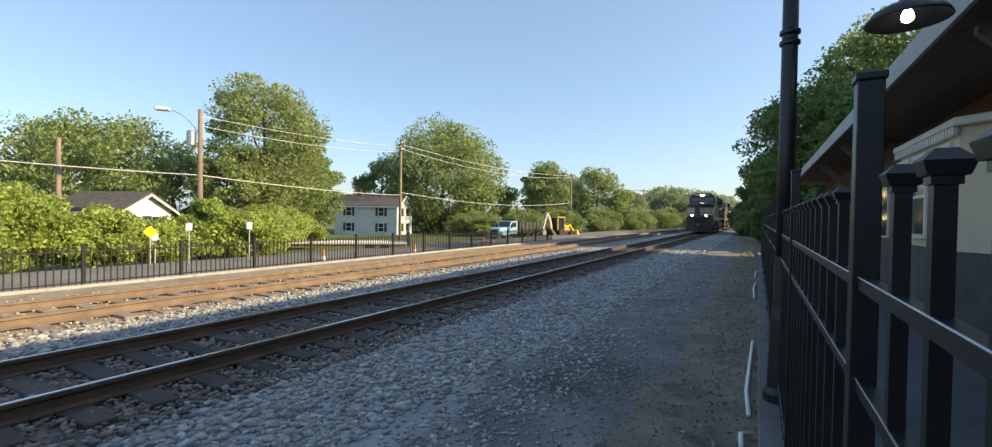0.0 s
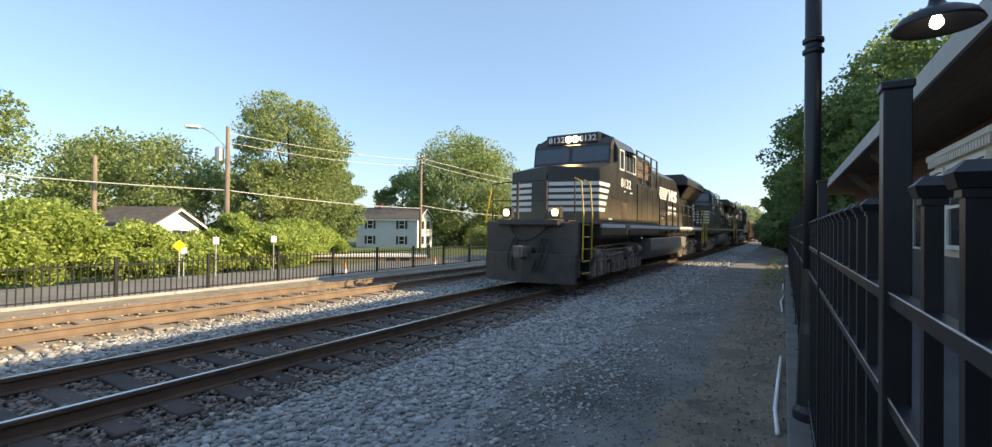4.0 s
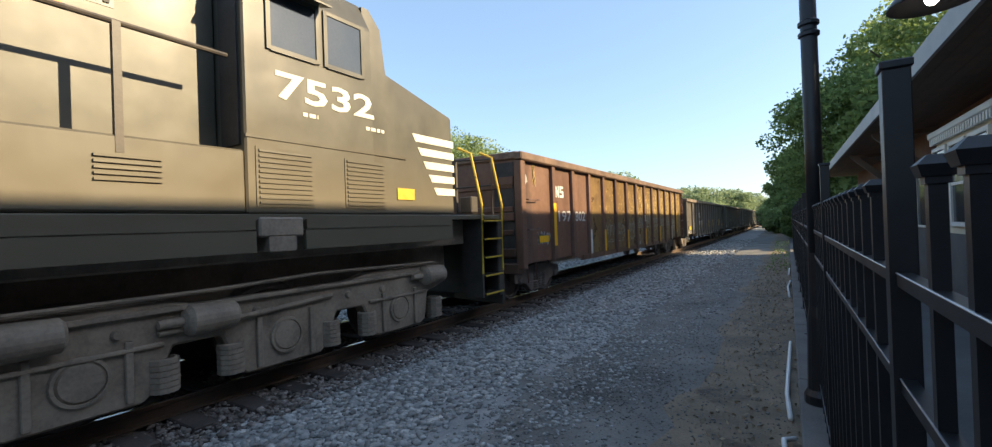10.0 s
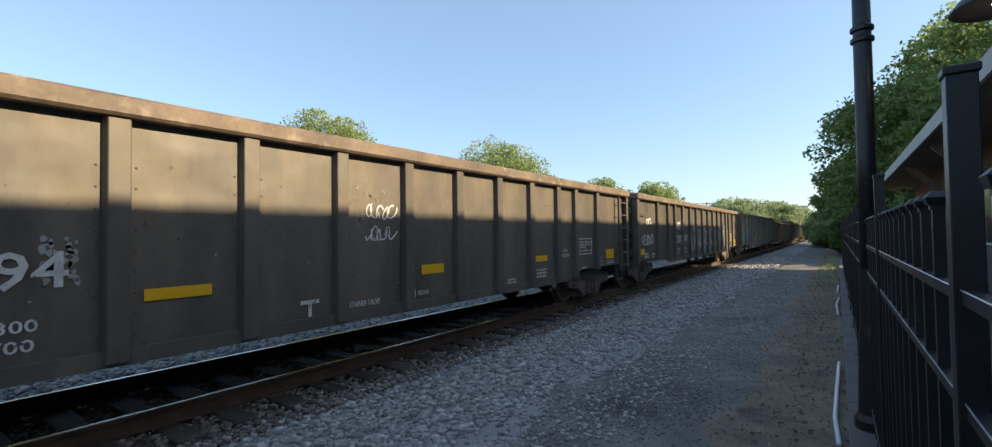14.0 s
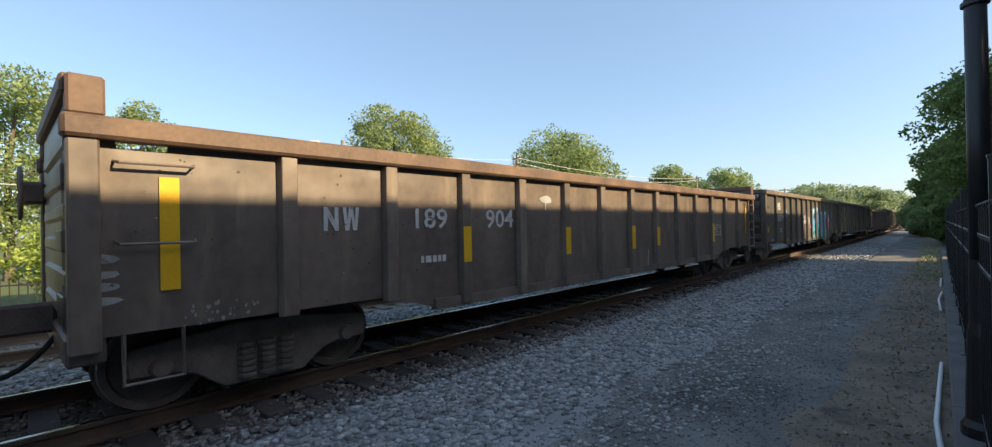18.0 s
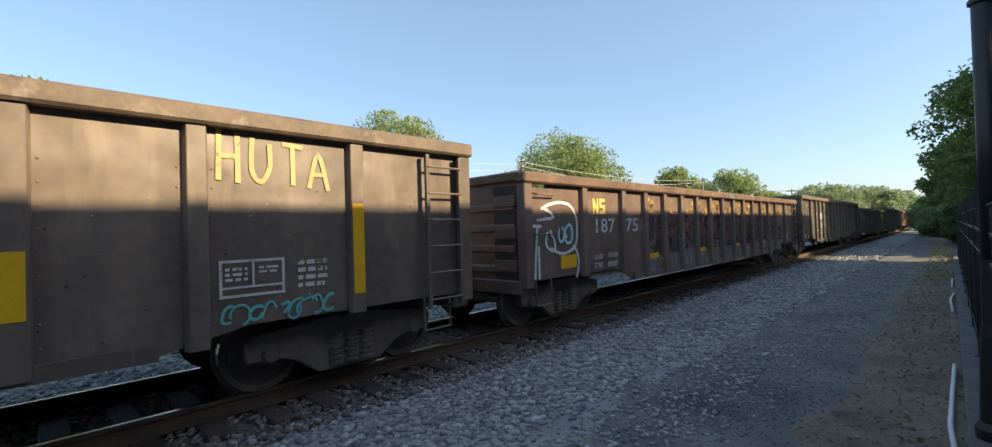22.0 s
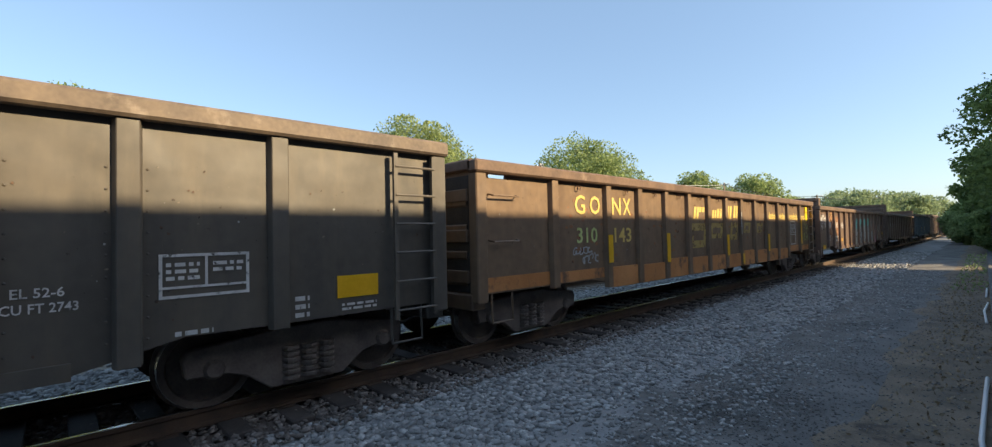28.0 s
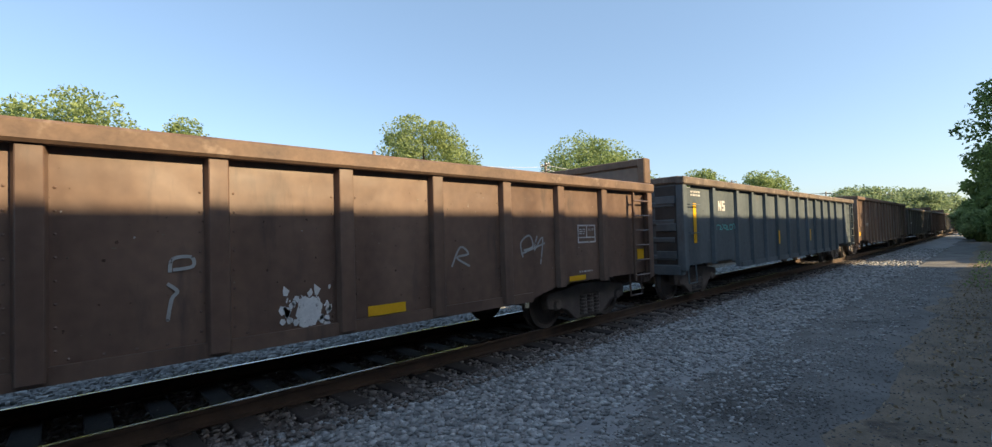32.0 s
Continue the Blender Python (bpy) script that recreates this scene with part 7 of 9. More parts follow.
    for y, z0, z1 in ((1.6, 1.0, 1.97), (4.22, 1.1, 1.59), (6.41, 1.09, 1.57), (8.6, 1.08, 1.58), (10.79, 1.07, 1.56), (12.98, 1.09, 1.57), (15.58, 0.99, 1.95)):
        plate(c, y - 0.065, y + 0.065, z0, z1, x=1.526)
    words(c, "LD LMT", 2.5, 2.84, 1.27, 1.36), words(c, "LT WT", 2.5, 2.78, 1.1, 1.19), bars(c, 3.32, 3.62, 1.1, 1.33, 2, 20), bars(c, 1.75, 2.15, 0.86, 0.93, 1, 23), bars(c, 2.15, 2.45, 0.82, 0.93, 2, 24)
    for pts in ([(14.27, 2.6), (14.26, 2.14)], [(14.42, 2.58), (14.42, 2.12)], [(14.27, 2.36), (14.42, 2.36)], [(14.55, 2.55), (14.54, 2.25), (14.62, 2.14), (14.7, 2.28), (14.7, 2.5)], [(14.82, 2.52), (15.02, 2.5)], [(14.92, 2.5), (14.92, 2.12)], [(15.08, 2.1), (15.18, 2.45), (15.28, 2.08)], [(15.12, 2.24), (15.25, 2.24)]):
        stroke(c, pts, 0.045, "pale")
    stencil_frame(c, 14.25, 14.82, 1.08, 1.42), bars(c, 14.95, 15.25, 1.1, 1.4, 4, 21)
    for pts in ([(0.26, 1.3), (0.34, 1.15), (0.42, 1.0)], [(0.42, 1.32), (0.34, 1.15), (0.25, 1.0)]):
        stroke(c, pts, 0.05, "sky")
    plate(c, 0.21, 0.43, 0.83, 0.94, STENCIL, name="pale_strip", label="pale painted patch"), plate(c, 2.52, 2.72, 0.83, 0.92, STENCIL, name="pale_strip", label="pale painted patch"), plate(c, 10.04, 10.26, 0.78, 0.86, STENCIL, name="pale_strip", label="pale painted patch")
    flecks(c, 0.42, 0.72, 1.63, 2.0, SPRAY["silver"], 110, 737, 0.02), scrawl(c, 0.42, 0.7, 1.65, 1.98, "silver", 67, 4, 0.02), scrawl(c, 14.25, 15.3, 0.8, 1.05, "teal", 69, 9, 0.028), scrawl(c, 11.97, 12.78, 0.96, 1.26, "silver", 70, 7, 0.02), scrawl(c, 0.7, 1.35, 0.85, 1.05, "teal", 71, 5, 0.018)
    flecks(c, 0.8, 1.3, 2.1, 2.4, RUSTPATCH, 40, 738, 0.07, 0.6), flecks(c, 1.9, 2.9, 2.0, 2.5, RUSTPATCH, 40, 739, 0.06, 0.6), flecks(c, 12.2, 12.7, 2.0, 2.5, RUSTPATCH, 50, 740, 0.06, 0.8), flecks(c, 4.4, 12.8, 0.75, 1.5, SPRAY["dull"], 160, 741, 0.02, 0.6)
    flecks(c, 3.2, 8.5, 1.9, 2.5, DUST, 160, 742, 0.06, 0.5, 1.4451)
    CARS.append((c, 261.0))

    c = gondola("rust-eaten brown gondola with pale drips and yellow strips", CAR_RUSTED, CHORD_BROWN, RIBS_D, low=0.57, top=2.5)
    mark_pair(c, 1.96, 2.38, 1.86, 2.15, FADED), words(c, "187", 1.95, 2.63, 1.5, 1.77), words(c, "751", 3.12, 3.85, 1.5, 1.77)
    words(c, "LD LMT", 1.97, 2.26, 1.03, 1.12), words(c, "197300", 2.42, 2.77, 1.04, 1.13), words(c, "LT WT", 1.97, 2.24, 0.87, 0.97), words(c, "69600", 2.42, 2.77, 0.87, 0.97)
    for pts in ([(0.45, 1.93), (0.66, 2.01), (0.97, 2.05), (1.25, 2), (1.42, 1.79), (1.42, 1.44), (1.3, 1.27), (1.01, 1.2), (0.77, 1.26), (0.68, 1.32)], [(1.3, 1.33), (1.42, 1.2), (1.46, 1), (1.38, 0.77)], [(0.15, 1.67), (0.45, 1.66)], [(0.34, 1.76), (0.73, 1.79)], [(0.52, 1.95), (0.71, 1.87), (0.77, 1.79)], [(0.35, 1.65), (0.31, 1.35), (0.26, 0.84)], [(0.37, 1.35), (0.37, 0.83)], [(0.61, 1.57), (0.56, 1.38), (0.7, 1.26), (0.8, 1.31), (0.75, 1.48)], [(0.68, 1.6), (0.73, 1.48)]):
        stroke(c, pts, 0.05, "white")
    for pts in ([(0.94, 1.62), (0.9, 1.5), (0.95, 1.4), (1.03, 1.44), (1.05, 1.58), (0.99, 1.64)], [(1.16, 1.67), (1.07, 1.55), (1.11, 1.39), (1.24, 1.39), (1.29, 1.54), (1.24, 1.67), (1.16, 1.67)], [(1.05, 1.58), (1.13, 1.46)]):
        stroke(c, pts, 0.05, "sky")
    plate(c, 0.94, 1.4, 0.95, 1.17)
    for y0, y1 in ((4.07, 4.57), (6.88, 7.36), (9.63, 10.12), (12.43, 12.9)):
        plate(c, y0, y1, 0.92, 1.03)
    plate(c, 15.71, 16.08, 0.95, 1.16), stencil_frame(c, 14.66, 15.17, 1.49, 1.78), part("weld_patch", box(1.57, 1.576, 8.96, 9.4, 2.34, 2.49), TANK, c, "pale welded patch")
    for k in range(13):
        y, rng = RIBS_D[k + 1] + 0.11, random.Random(400 + k)
        if k < 1:
            continue
        part("worn_paint", box(1.4405, 1.4457, y, y + 0.7, 0.98, 1.95), PURPLE, c)
        flecks(c, y + 0.05, y + 0.68, 1.88, 2.2, GOLD_GLINT, 26, 750 + k, 0.075, 1.1, 1.4472)
        flecks(c, y + 0.05, y + 0.68, 1.2, 1.95, RUSTPATCH, 16, 770 + k, 0.07, 0.8, 1.4468)
        part("worn_paint", box(1.4405, 1.4452, y, y + 0.7, 0.6, 0.97), GREYED, c)
        for q in range(3):
            a, z, lean = y + rng.uniform(0.05, 0.6), rng.uniform(0.64, 0.72), rng.uniform(-0.05, 0.12)
            stroke(c, [(a - lean, z + rng.uniform(0.2, 0.4)), (a + 0.3 * lean, z + 0.15), (a + lean * 0.4, z), (a + lean + 0.03, z - 0.05)], rng.uniform(0.012, 0.04), "dull", 1.4475)
        flecks(c, y, y + 0.7, 0.62, 1.0, SPRAY["dull"], 12, 210 + k, 0.022, 2.2)
        flecks(c, y, y + 0.7, 1.1, 2.0, SPRAY["mauve"], 14, 260 + k, 0.022, 0.7)
    CARS.append((c, 279.36))

    c = black("201840", 297.75)
    plate(c, 0.16, 0.66, 1.03, 1.25), plate(c, 3.25, 3.74, 1.11, 1.21), plate(c, 6.17, 6.64, 1.08, 1.18), plate(c, 9.43, 9.91, 1.08, 1.2), plate(c, 12.43, 12.94, 1.09, 1.2)
    stroke(c, [(3.56, 1.74), (3.48, 1.56), (3.68, 1.57)], 0.032, "silver"), stroke(c, [(3.63, 1.68), (3.6, 1.45)], 0.032, "silver")
    arrowhead(c), scrawl(c, 2.1, 2.9, 1.4, 1.75, "dull", 81, 7, 0.012), stroke(c, [(8.53, 0.88), (8.55, 0.76)], 0.04, "silver")
    for a, b, d, e in ((10.55, 10.79, 1.55, 1.58), (10.55, 10.79, 1.79, 1.82), (10.55, 10.58, 1.58, 1.79), (10.76, 10.79, 1.58, 1.79)):
        part("weld_patch", box(1.44, 1.4472, a, b, d, e), GREYED, c)
    splash(c, 1.2, 1.45, 2.28, 2.4, "silver", 743, 9)

    c = gondola("black gondola with white graffiti tags and yellow strips", CAR_BLACK, CHORD, RIBS_D, low=0.52, top=2.48)
    mark_pair(c, 1.8, 2.27, 1.96, 2.25, FADED), words(c, "1877", 1.81, 2.8, 1.6, 1.85), words(c, "53", 3.14, 3.68, 1.59, 1.84, FADED)
    for text, y0, y1, z0, z1, tone in (("DASK", 0.75, 1.47, 1.86, 2.06, "white"), ("MEME", 0.78, 1.5, 1.63, 1.83, "silver")):
        lettering(text, (z1 - z0) * 1.38, SPRAY[tone], c, on_side(y0, (z0 + z1) / 2, 1.4492), "spray_lettering", slant=0.12, span=y1 - y0, bold=0.05)
    stroke(c, oval(1.11, 2.17, 0.085, 0.045), 0.035, "white"), words(c, "2 IN HF", 1.78, 2.02, 0.94, 0.99), words(c, "COMP SHOES", 1.78, 2.17, 0.86, 0.92)
    plate(c, 0.75, 1.01, 0.92, 1.07, STENCIL, name="pale_strip", label="pale painted patch"), part("worn_paint", box(1.44, 1.4462, 4.06, 4.2, 1.1, 2.2), RUSTPATCH, c, "faded orange streak")
    words(c, "LD LMT", 4.3, 4.66, 1.73, 1.81, SPRAY["dull"]), words(c, "LT WT", 4.3, 4.6, 1.56, 1.64, SPRAY["dull"]), words(c, "220000", 5.25, 5.7, 1.71, 1.79, SPRAY["dull"]), words(c, "67000", 5.27, 5.68, 1.53, 1.61, SPRAY["dull"])
    scrawl(c, 6.0, 6.6, 1.28, 1.66, "silver", 82, 7, 0.028)
    for y in (4.13, 7.14, 9.96, 12.8):
        if y > 5:
            plate(c, y - 0.07, y + 0.07, 1.2, 1.7)
    plate(c, 16.23, 16.34, 0.84, 1.1), plate(c, 16.4, 16.49, 1.49, 1.82)
    for pts, w, tone in (([(8.26, 1.97), (8.38, 1.85), (8.46, 1.71), (8.44, 1.44), (8.35, 1.19), (8.26, 1.03)], 0.03, "silver"), ([(8.26, 2.06), (8.38, 2.11), (8.51, 2.21)], 0.05, "cream"), ([(8.26, 1.8), (8.35, 1.84), (8.47, 1.8)], 0.03, "silver"), ([(8.32, 1.45), (8.39, 1.54), (8.47, 1.44)], 0.03, "silver"),
                         ([(8.63, 2.08), (8.64, 1.85), (8.62, 1.53)], 0.06, "silver"), ([(8.6, 1.94), (8.69, 1.99)], 0.05, "white"), ([(8.77, 1.9), (8.8, 2.05), (8.92, 2.06), (8.9, 1.91), (8.79, 1.81), (9.02, 1.76), (9.23, 1.81)], 0.05, "white"), ([(8.98, 2.13), (8.98, 1.86), (8.96, 1.31)], 0.05, "white"), ([(8.82, 1.95), (9.14, 1.99), (9.19, 2.02)], 0.06, "white"), ([(8.78, 1.38), (8.86, 1.52), (8.82, 1.61), (8.75, 1.66)], 0.03, "silver"), ([(9.06, 1.56), (9.36, 1.49)], 0.025, "silver"),
                         ([(9.75, 2.13), (9.97, 2.18), (10.2, 2.13)], 0.035, "cream"), ([(9.78, 2.05), (10.02, 2), (10.14, 2.07)], 0.04, "cream"), ([(9.7, 1.54), (9.75, 1.82), (9.86, 1.88), (9.97, 1.76), (10.08, 1.94), (10.14, 1.7), (10.02, 1.58)], 0.03, "silver"), ([(10.14, 1.95), (10.26, 1.76), (10.38, 1.64), (10.26, 1.52)], 0.03, "silver"), ([(9.8, 1.36), (10.08, 1.4), (10.31, 1.33), (10.38, 1.58)], 0.02, "dull"),
                         ([(10.58, 1.54), (10.65, 1.77), (10.79, 1.77), (10.75, 1.6), (10.61, 1.64)], 0.025, "silver"), ([(10.82, 1.63), (10.93, 1.87), (11.01, 1.8), (10.97, 1.6)], 0.025, "silver"), ([(11.04, 1.6), (11.13, 1.91), (11.26, 1.8), (11.16, 1.63), (11.25, 1.41)], 0.025, "silver"), ([(10.57, 1.77), (10.93, 1.8), (11.25, 1.91)], 0.02, "silver"),
                         ([(8.97, 1.04), (8.97, 0.82), (8.95, 0.53)], 0.06, "white"), ([(8.76, 0.76), (8.86, 0.62), (8.95, 0.52), (9.09, 0.62), (9.24, 0.72)], 0.07, "white"), ([(8.57, 1.12), (8.61, 1.13)], 0.06, "white"), ([(12.4, 1.16), (12.47, 1.06), (12.59, 1.15)], 0.03, "white")):
        stroke(c, pts, w, tone)
    for pts, w, tone in (([(7.0, 2.0), (7.25, 1.96), (7.45, 2.08), (7.54, 1.8), (7.56, 1.45), (7.65, 1.42)], 0.035, "cream"), ([(7.2, 1.98), (7.22, 1.6), (7.2, 1.3)], 0.035, "silver"), ([(7.56, 2.08), (7.7, 2.02), (7.76, 2.1)], 0.04, "cream"), ([(7.0, 1.45), (7.15, 1.6), (7.3, 1.3), (7.4, 1.1)], 0.03, "silver"),
                         (oval(8.1, 2.0, 0.14, 0.12), 0.045, "cream"), ([(7.98, 1.95), (8.18, 2.08), (8.38, 2.12)], 0.045, "cream"), ([(8.0, 1.6), (8.15, 1.55), (8.16, 1.27), (8.1, 1.15)], 0.035, "silver"), ([(8.3, 2.0), (8.45, 1.7), (8.4, 1.3), (8.2, 1.05), (7.95, 1.02)], 0.035, "silver"), ([(8.05, 1.66), (8.3, 1.7), (8.4, 1.6)], 0.045, "white"),
                         ([(7.0, 0.62), (7.12, 0.8), (7.2, 0.94), (7.25, 0.82), (7.12, 0.7)], 0.07, "cream"), ([(8.06, 1.0), (8.12, 0.9), (8.08, 0.76), (8.14, 0.7)], 0.06, "cream")):
        stroke(c, pts, w, tone)
    flecks(c, 9.82, 10.2, 0.76, 0.95, SPRAY["white"], 40, 97, 0.022), flecks(c, 8.95, 9.3, 0.75, 1.1, SPRAY["cream"], 26, 98, 0.025), flecks(c, 6.0, 6.5, 0.85, 1.1, SPRAY["white"], 26, 99, 0.025), flecks(c, 7.3, 7.5, 0.85, 1.1, SPRAY["cream"], 20, 100, 0.02)
    part("worn_paint", box(1.4405, 1.4462, 11.52, 12.24, 1.45, 2.24), RUSTPATCH, c, "orange rusty patch"), stencil_frame(c, 14.73, 15.21, 1.45, 1.75)
    flecks(c, 10.6, 16.8, 2.0, 2.3, RUSTPATCH, 120, 744, 0.06, 0.6), flecks(c, 8.3, 8.9, 2.33, 2.46, SPRAY["cream"], 30, 745, 0.03, 0.8, 1.575)
    CARS.append((c, 316.25))

    c = black("201860", 334.9)
    plate(c, 0.5, 1.0, 1.1, 1.3), scrawl(c, 6.5, 8.0, 1.2, 1.8, "sky", 87, 6, 0.05)

    c = gondola("faded yellow-brown gondola with an orange sill and pale lettering", CAR_YELLOW, CHORD_BROWN, RIBS_A, low=0.66, top=2.63)
    orange = surface("orange_rust_sill", (0.42, 0.168, 0.05), (0.58, 0.26, 0.09), 2, 0.6, spots=(0.12, 0.075, 0.05), spot_scale=3, spot_at=0.54, spot_soft=0.15)
    edge = RIBS_A + [17.1]
    for k, (a, b) in enumerate(zip([0.1] + RIBS_A, edge)):
        z0 = 0.84 if b < 3.2 or a > CAR_LEN - 3.2 else 0.69
        part("sill_band", box(1.4405, 1.446 if z0 > 0.8 else 1.479, a + 0.09, b - 0.09, z0 - (0.0 if z0 > 0.8 else 0.05), (1.04, 1.01, 1.0, 0.98)[k % 4]), orange, c, "orange painted sill band")
    for text, y0, y1 in (("G", 2.18, 2.47), ("O", 2.61, 2.92), ("N", 3.29, 3.58), ("X", 3.69, 3.97)):
        words(c, text, y0, y1, 1.92, 2.24, FADED)
    # a faded company name, as plain blocks
    for y0, y1, z0, z1 in ((6.74, 7.0, 1.9, 2.18), (7.05, 7.35, 2.06, 2.18), (7.8, 8.05, 1.92, 2.12), (8.1, 8.4, 1.92, 2.16), (8.76, 9.06, 1.92, 2.25), (9.22, 9.51, 1.94, 2.27)):
        slab(c, y0, y1, z0, z1)
    for y0, y1, z0, z1 in ((6.54, 7.36, 1.22, 1.79), (7.66, 8.4, 1.42, 1.8), (8.95, 9.45, 1.36, 1.82), (9.95, 10.45, 1.53, 1.82), (11.0, 11.5, 1.52, 1.8)):
        blot(c, [(y0, z0), (y1, z0), (y1 + 0.12, z1), (y0 + 0.12, z1)], FADED_DULL, 1.4466, "name_block")
        h = (z1 - z0) * 0.3
        blot(c, [(y0 + 0.16, z0 + h), (y1 - 0.1, z0 + h), (y1 - 0.05, z1 - h), (y0 + 0.21, z1 - h)], CAR_YELLOW, 1.4472, "name_block")
    words(c, "310", 2.22, 2.81, 1.44, 1.7, SPRAY["lime"]), words(c, "143", 3.29, 3.87, 1.42, 1.69, FADED), scrawl(c, 2.11, 2.6, 1.24, 1.42, "silver", 88, 5, 0.028), scrawl(c, 2.35, 2.85, 1.08, 1.28, "silver", 89, 5, 0.028)
    for t, y0, y1, z1 in (("Natio", 12.06, 12.86, 2.14), ("nwide", 13.05, 13.87, 2.12), ("gondola", 14.31, 15.45, 2.12), ("pool", 15.75, 16.4, 2.12)):
        lettering(t, 0.3, FADED, c, on_side(y0, 2.03, 1.448), span=y1 - y0, bold=0.03)
    for y, z0, z1 in ((3.12, 1.09, 1.58), (5.31, 0.98, 1.58), (8.6, 0.97, 1.5), (9.7, 0.69, 0.97), (11.89, 0.95, 1.47), (15.58, 1.07, 1.97), (17.1, 1.04, 2.4)):
        plate(c, y - 0.07, y + 0.07, z0, z1, x=1.536)
    part("yellow_door", box(1.44, 1.452, 16.48, 16.98, 1.9, 2.44), YELLOW, c, "bright yellow corner plate"), stencil_frame(c, 14.6, 15.08, 1.4, 1.76), flecks(c, 16.3, 17.0, 1.1, 1.9, SPRAY["lime"], 60, 746, 0.03)
    for a, b, d, e in ((14.52, 15.14, 1.07, 1.1), (14.52, 15.14, 1.85, 1.88), (14.52, 14.55, 1.1, 1.85), (15.11, 15.14, 1.1, 1.85)):
        plate(c, a, b, d, e, STENCIL, x=1.449, name="stencil_line", label="white stencilled line")
    for y in RIBS_A[:-1]:
        part("tie_down", tube([(1.44, y + 0.62, 2.4), (1.49, y + 0.62, 2.4), (1.49, y + 0.62, 2.34), (1.49, y + 0.69, 2.34), (1.49, y + 0.69, 2.4), (1.44, y + 0.69, 2.4)], 0.01, 6), CAR_OXIDE, c)
    plate(c, 9.6, 9.64, 1.5, 2.1, SPRAY["silver"], x=1.527, name="pale_strip", label="pale drip"), flecks(c, 1.8, 16.0, 1.1, 2.3, RUSTPATCH, 220, 747, 0.05, 0.6)
    CARS.append((c, 352.66))

    def brown(off, num, up, **kw):
        c = gondola("brown gondola with raised corrugated ends and white numbers", CAR_BROWN, CHORD_BROWN, RIBS_U, raised=up, low=0.66, top=2.52, **kw)
        if num == "189727":
            mark_two(c, 1.76, 2.42, 1.92, 2.2), words(c, "189", 1.78, 2.48, 1.54, 1.81), words(c, "727", 3.0, 3.73, 1.54, 1.81)
            words(c, "LD LMT", 1.77, 2.19, 1.28, 1.37), words(c, "LT WT", 1.77, 2.12, 1.12, 1.21), words(c, "212100", 3.0, 3.5, 1.27, 1.36), words(c, "73600", 3.08, 3.47, 1.12, 1.21)
        else:
            mark_two(c, 1.87, 2.3, 1.59, 1.88), words(c, "190", 3.09, 3.61, 1.58, 1.86), words(c, "245", 4.24, 4.82, 1.56, 1.84)
            words(c, "LD LMT", 1.73, 2.22, 1.17, 1.28), words(c, "LT WT", 1.73, 2.15, 1.02, 1.12), words(c, "214000", 3.1, 3.69, 1.15, 1.25), words(c, "72000", 3.12, 3.66, 1.0, 1.1)
        bars(c, 14.95, 15.3, 0.95, 1.0, 1, 31)
        CARS.append((c, off))
        return c
    c = brown(371.06, "190245", (0.32, 0.3))
    for pts in ([(0.15, 1.74), (0.17, 1.91), (0.22, 1.98), (0.24, 1.91)], [(0.13, 1.88), (0.28, 1.91)], [(0.3, 1.74), (0.28, 1.96), (0.3, 2.06), (0.42, 2.15), (0.48, 2.07), (0.42, 1.94), (0.34, 1.91), (0.44, 1.87), (0.54, 1.76)], [(0.54, 1.89), (0.6, 2.19), (0.64, 1.92), (0.57, 1.97), (0.66, 2)], [(0.85, 2.01), (0.75, 2.04), (0.7, 1.87), (0.77, 1.79), (0.89, 1.85), (0.82, 1.9)], [(0.92, 1.93), (0.9, 2.16), (0.97, 2.05), (1.02, 2.21), (1.05, 2)], [(1.31, 2.01), (1.2, 2.03), (1.15, 1.94), (1.28, 1.86), (1.23, 1.77), (1.1, 1.83)], [(0.77, 2.12), (0.82, 2.18), (0.87, 2.13), (0.82, 2.1), (0.77, 2.12)], [(1.1, 2), (1.34, 2.04), (1.31, 1.65), (1.18, 1.77)], [(0.48, 1.63), (0.66, 1.71), (0.82, 1.63)], [(0.64, 1.66), (0.75, 1.68), (0.7, 1.52)], [(0.38, 1.61), (0.41, 1.6)]):
        stroke(c, pts, 0.04, "white")
    for pts in ([(0.02, 1.5), (0.13, 1.37), (0.24, 1.24)], [(0.26, 1.47), (0.13, 1.37), (0, 1.24)]):
        stroke(c, pts, 0.035, "silver")
    plate(c, 0.0, 0.42, 0.97, 1.22), plate(c, 0.79, 1.26, 0.72, 0.9), plate(c, 4.15, 4.65, 1.01, 1.11), plate(c, 5.5, 5.7, 0.72, 0.79), plate(c, 6.55, 6.86, 0.7, 0.82), plate(c, 10.01, 10.48, 0.69, 0.79), plate(c, 12.35, 12.81, 0.7, 0.8), plate(c, 15.74, 16.11, 0.84, 0.92), plate(c, 16.75, 17.0, 1.13, 1.27)
    part("worn_paint", box(1.4405, 1.4455, 1.72, 2.66, 1.2, 2.34), RUSTPATCH, c, "bare rusty panel"), part("worn_paint", box(1.4405, 1.4455, 2.86, 3.8, 1.2, 2.1), RUSTPATCH, c), bars(c, 2.95, 3.35, 0.74, 0.84, 2, 32), stencil_frame(c, 14.85, 15.35, 1.34, 1.66)
    flecks(c, 1.75, 2.6, 2.0, 2.3, GOLD_GLINT, 60, 748, 0.07, 0.6)
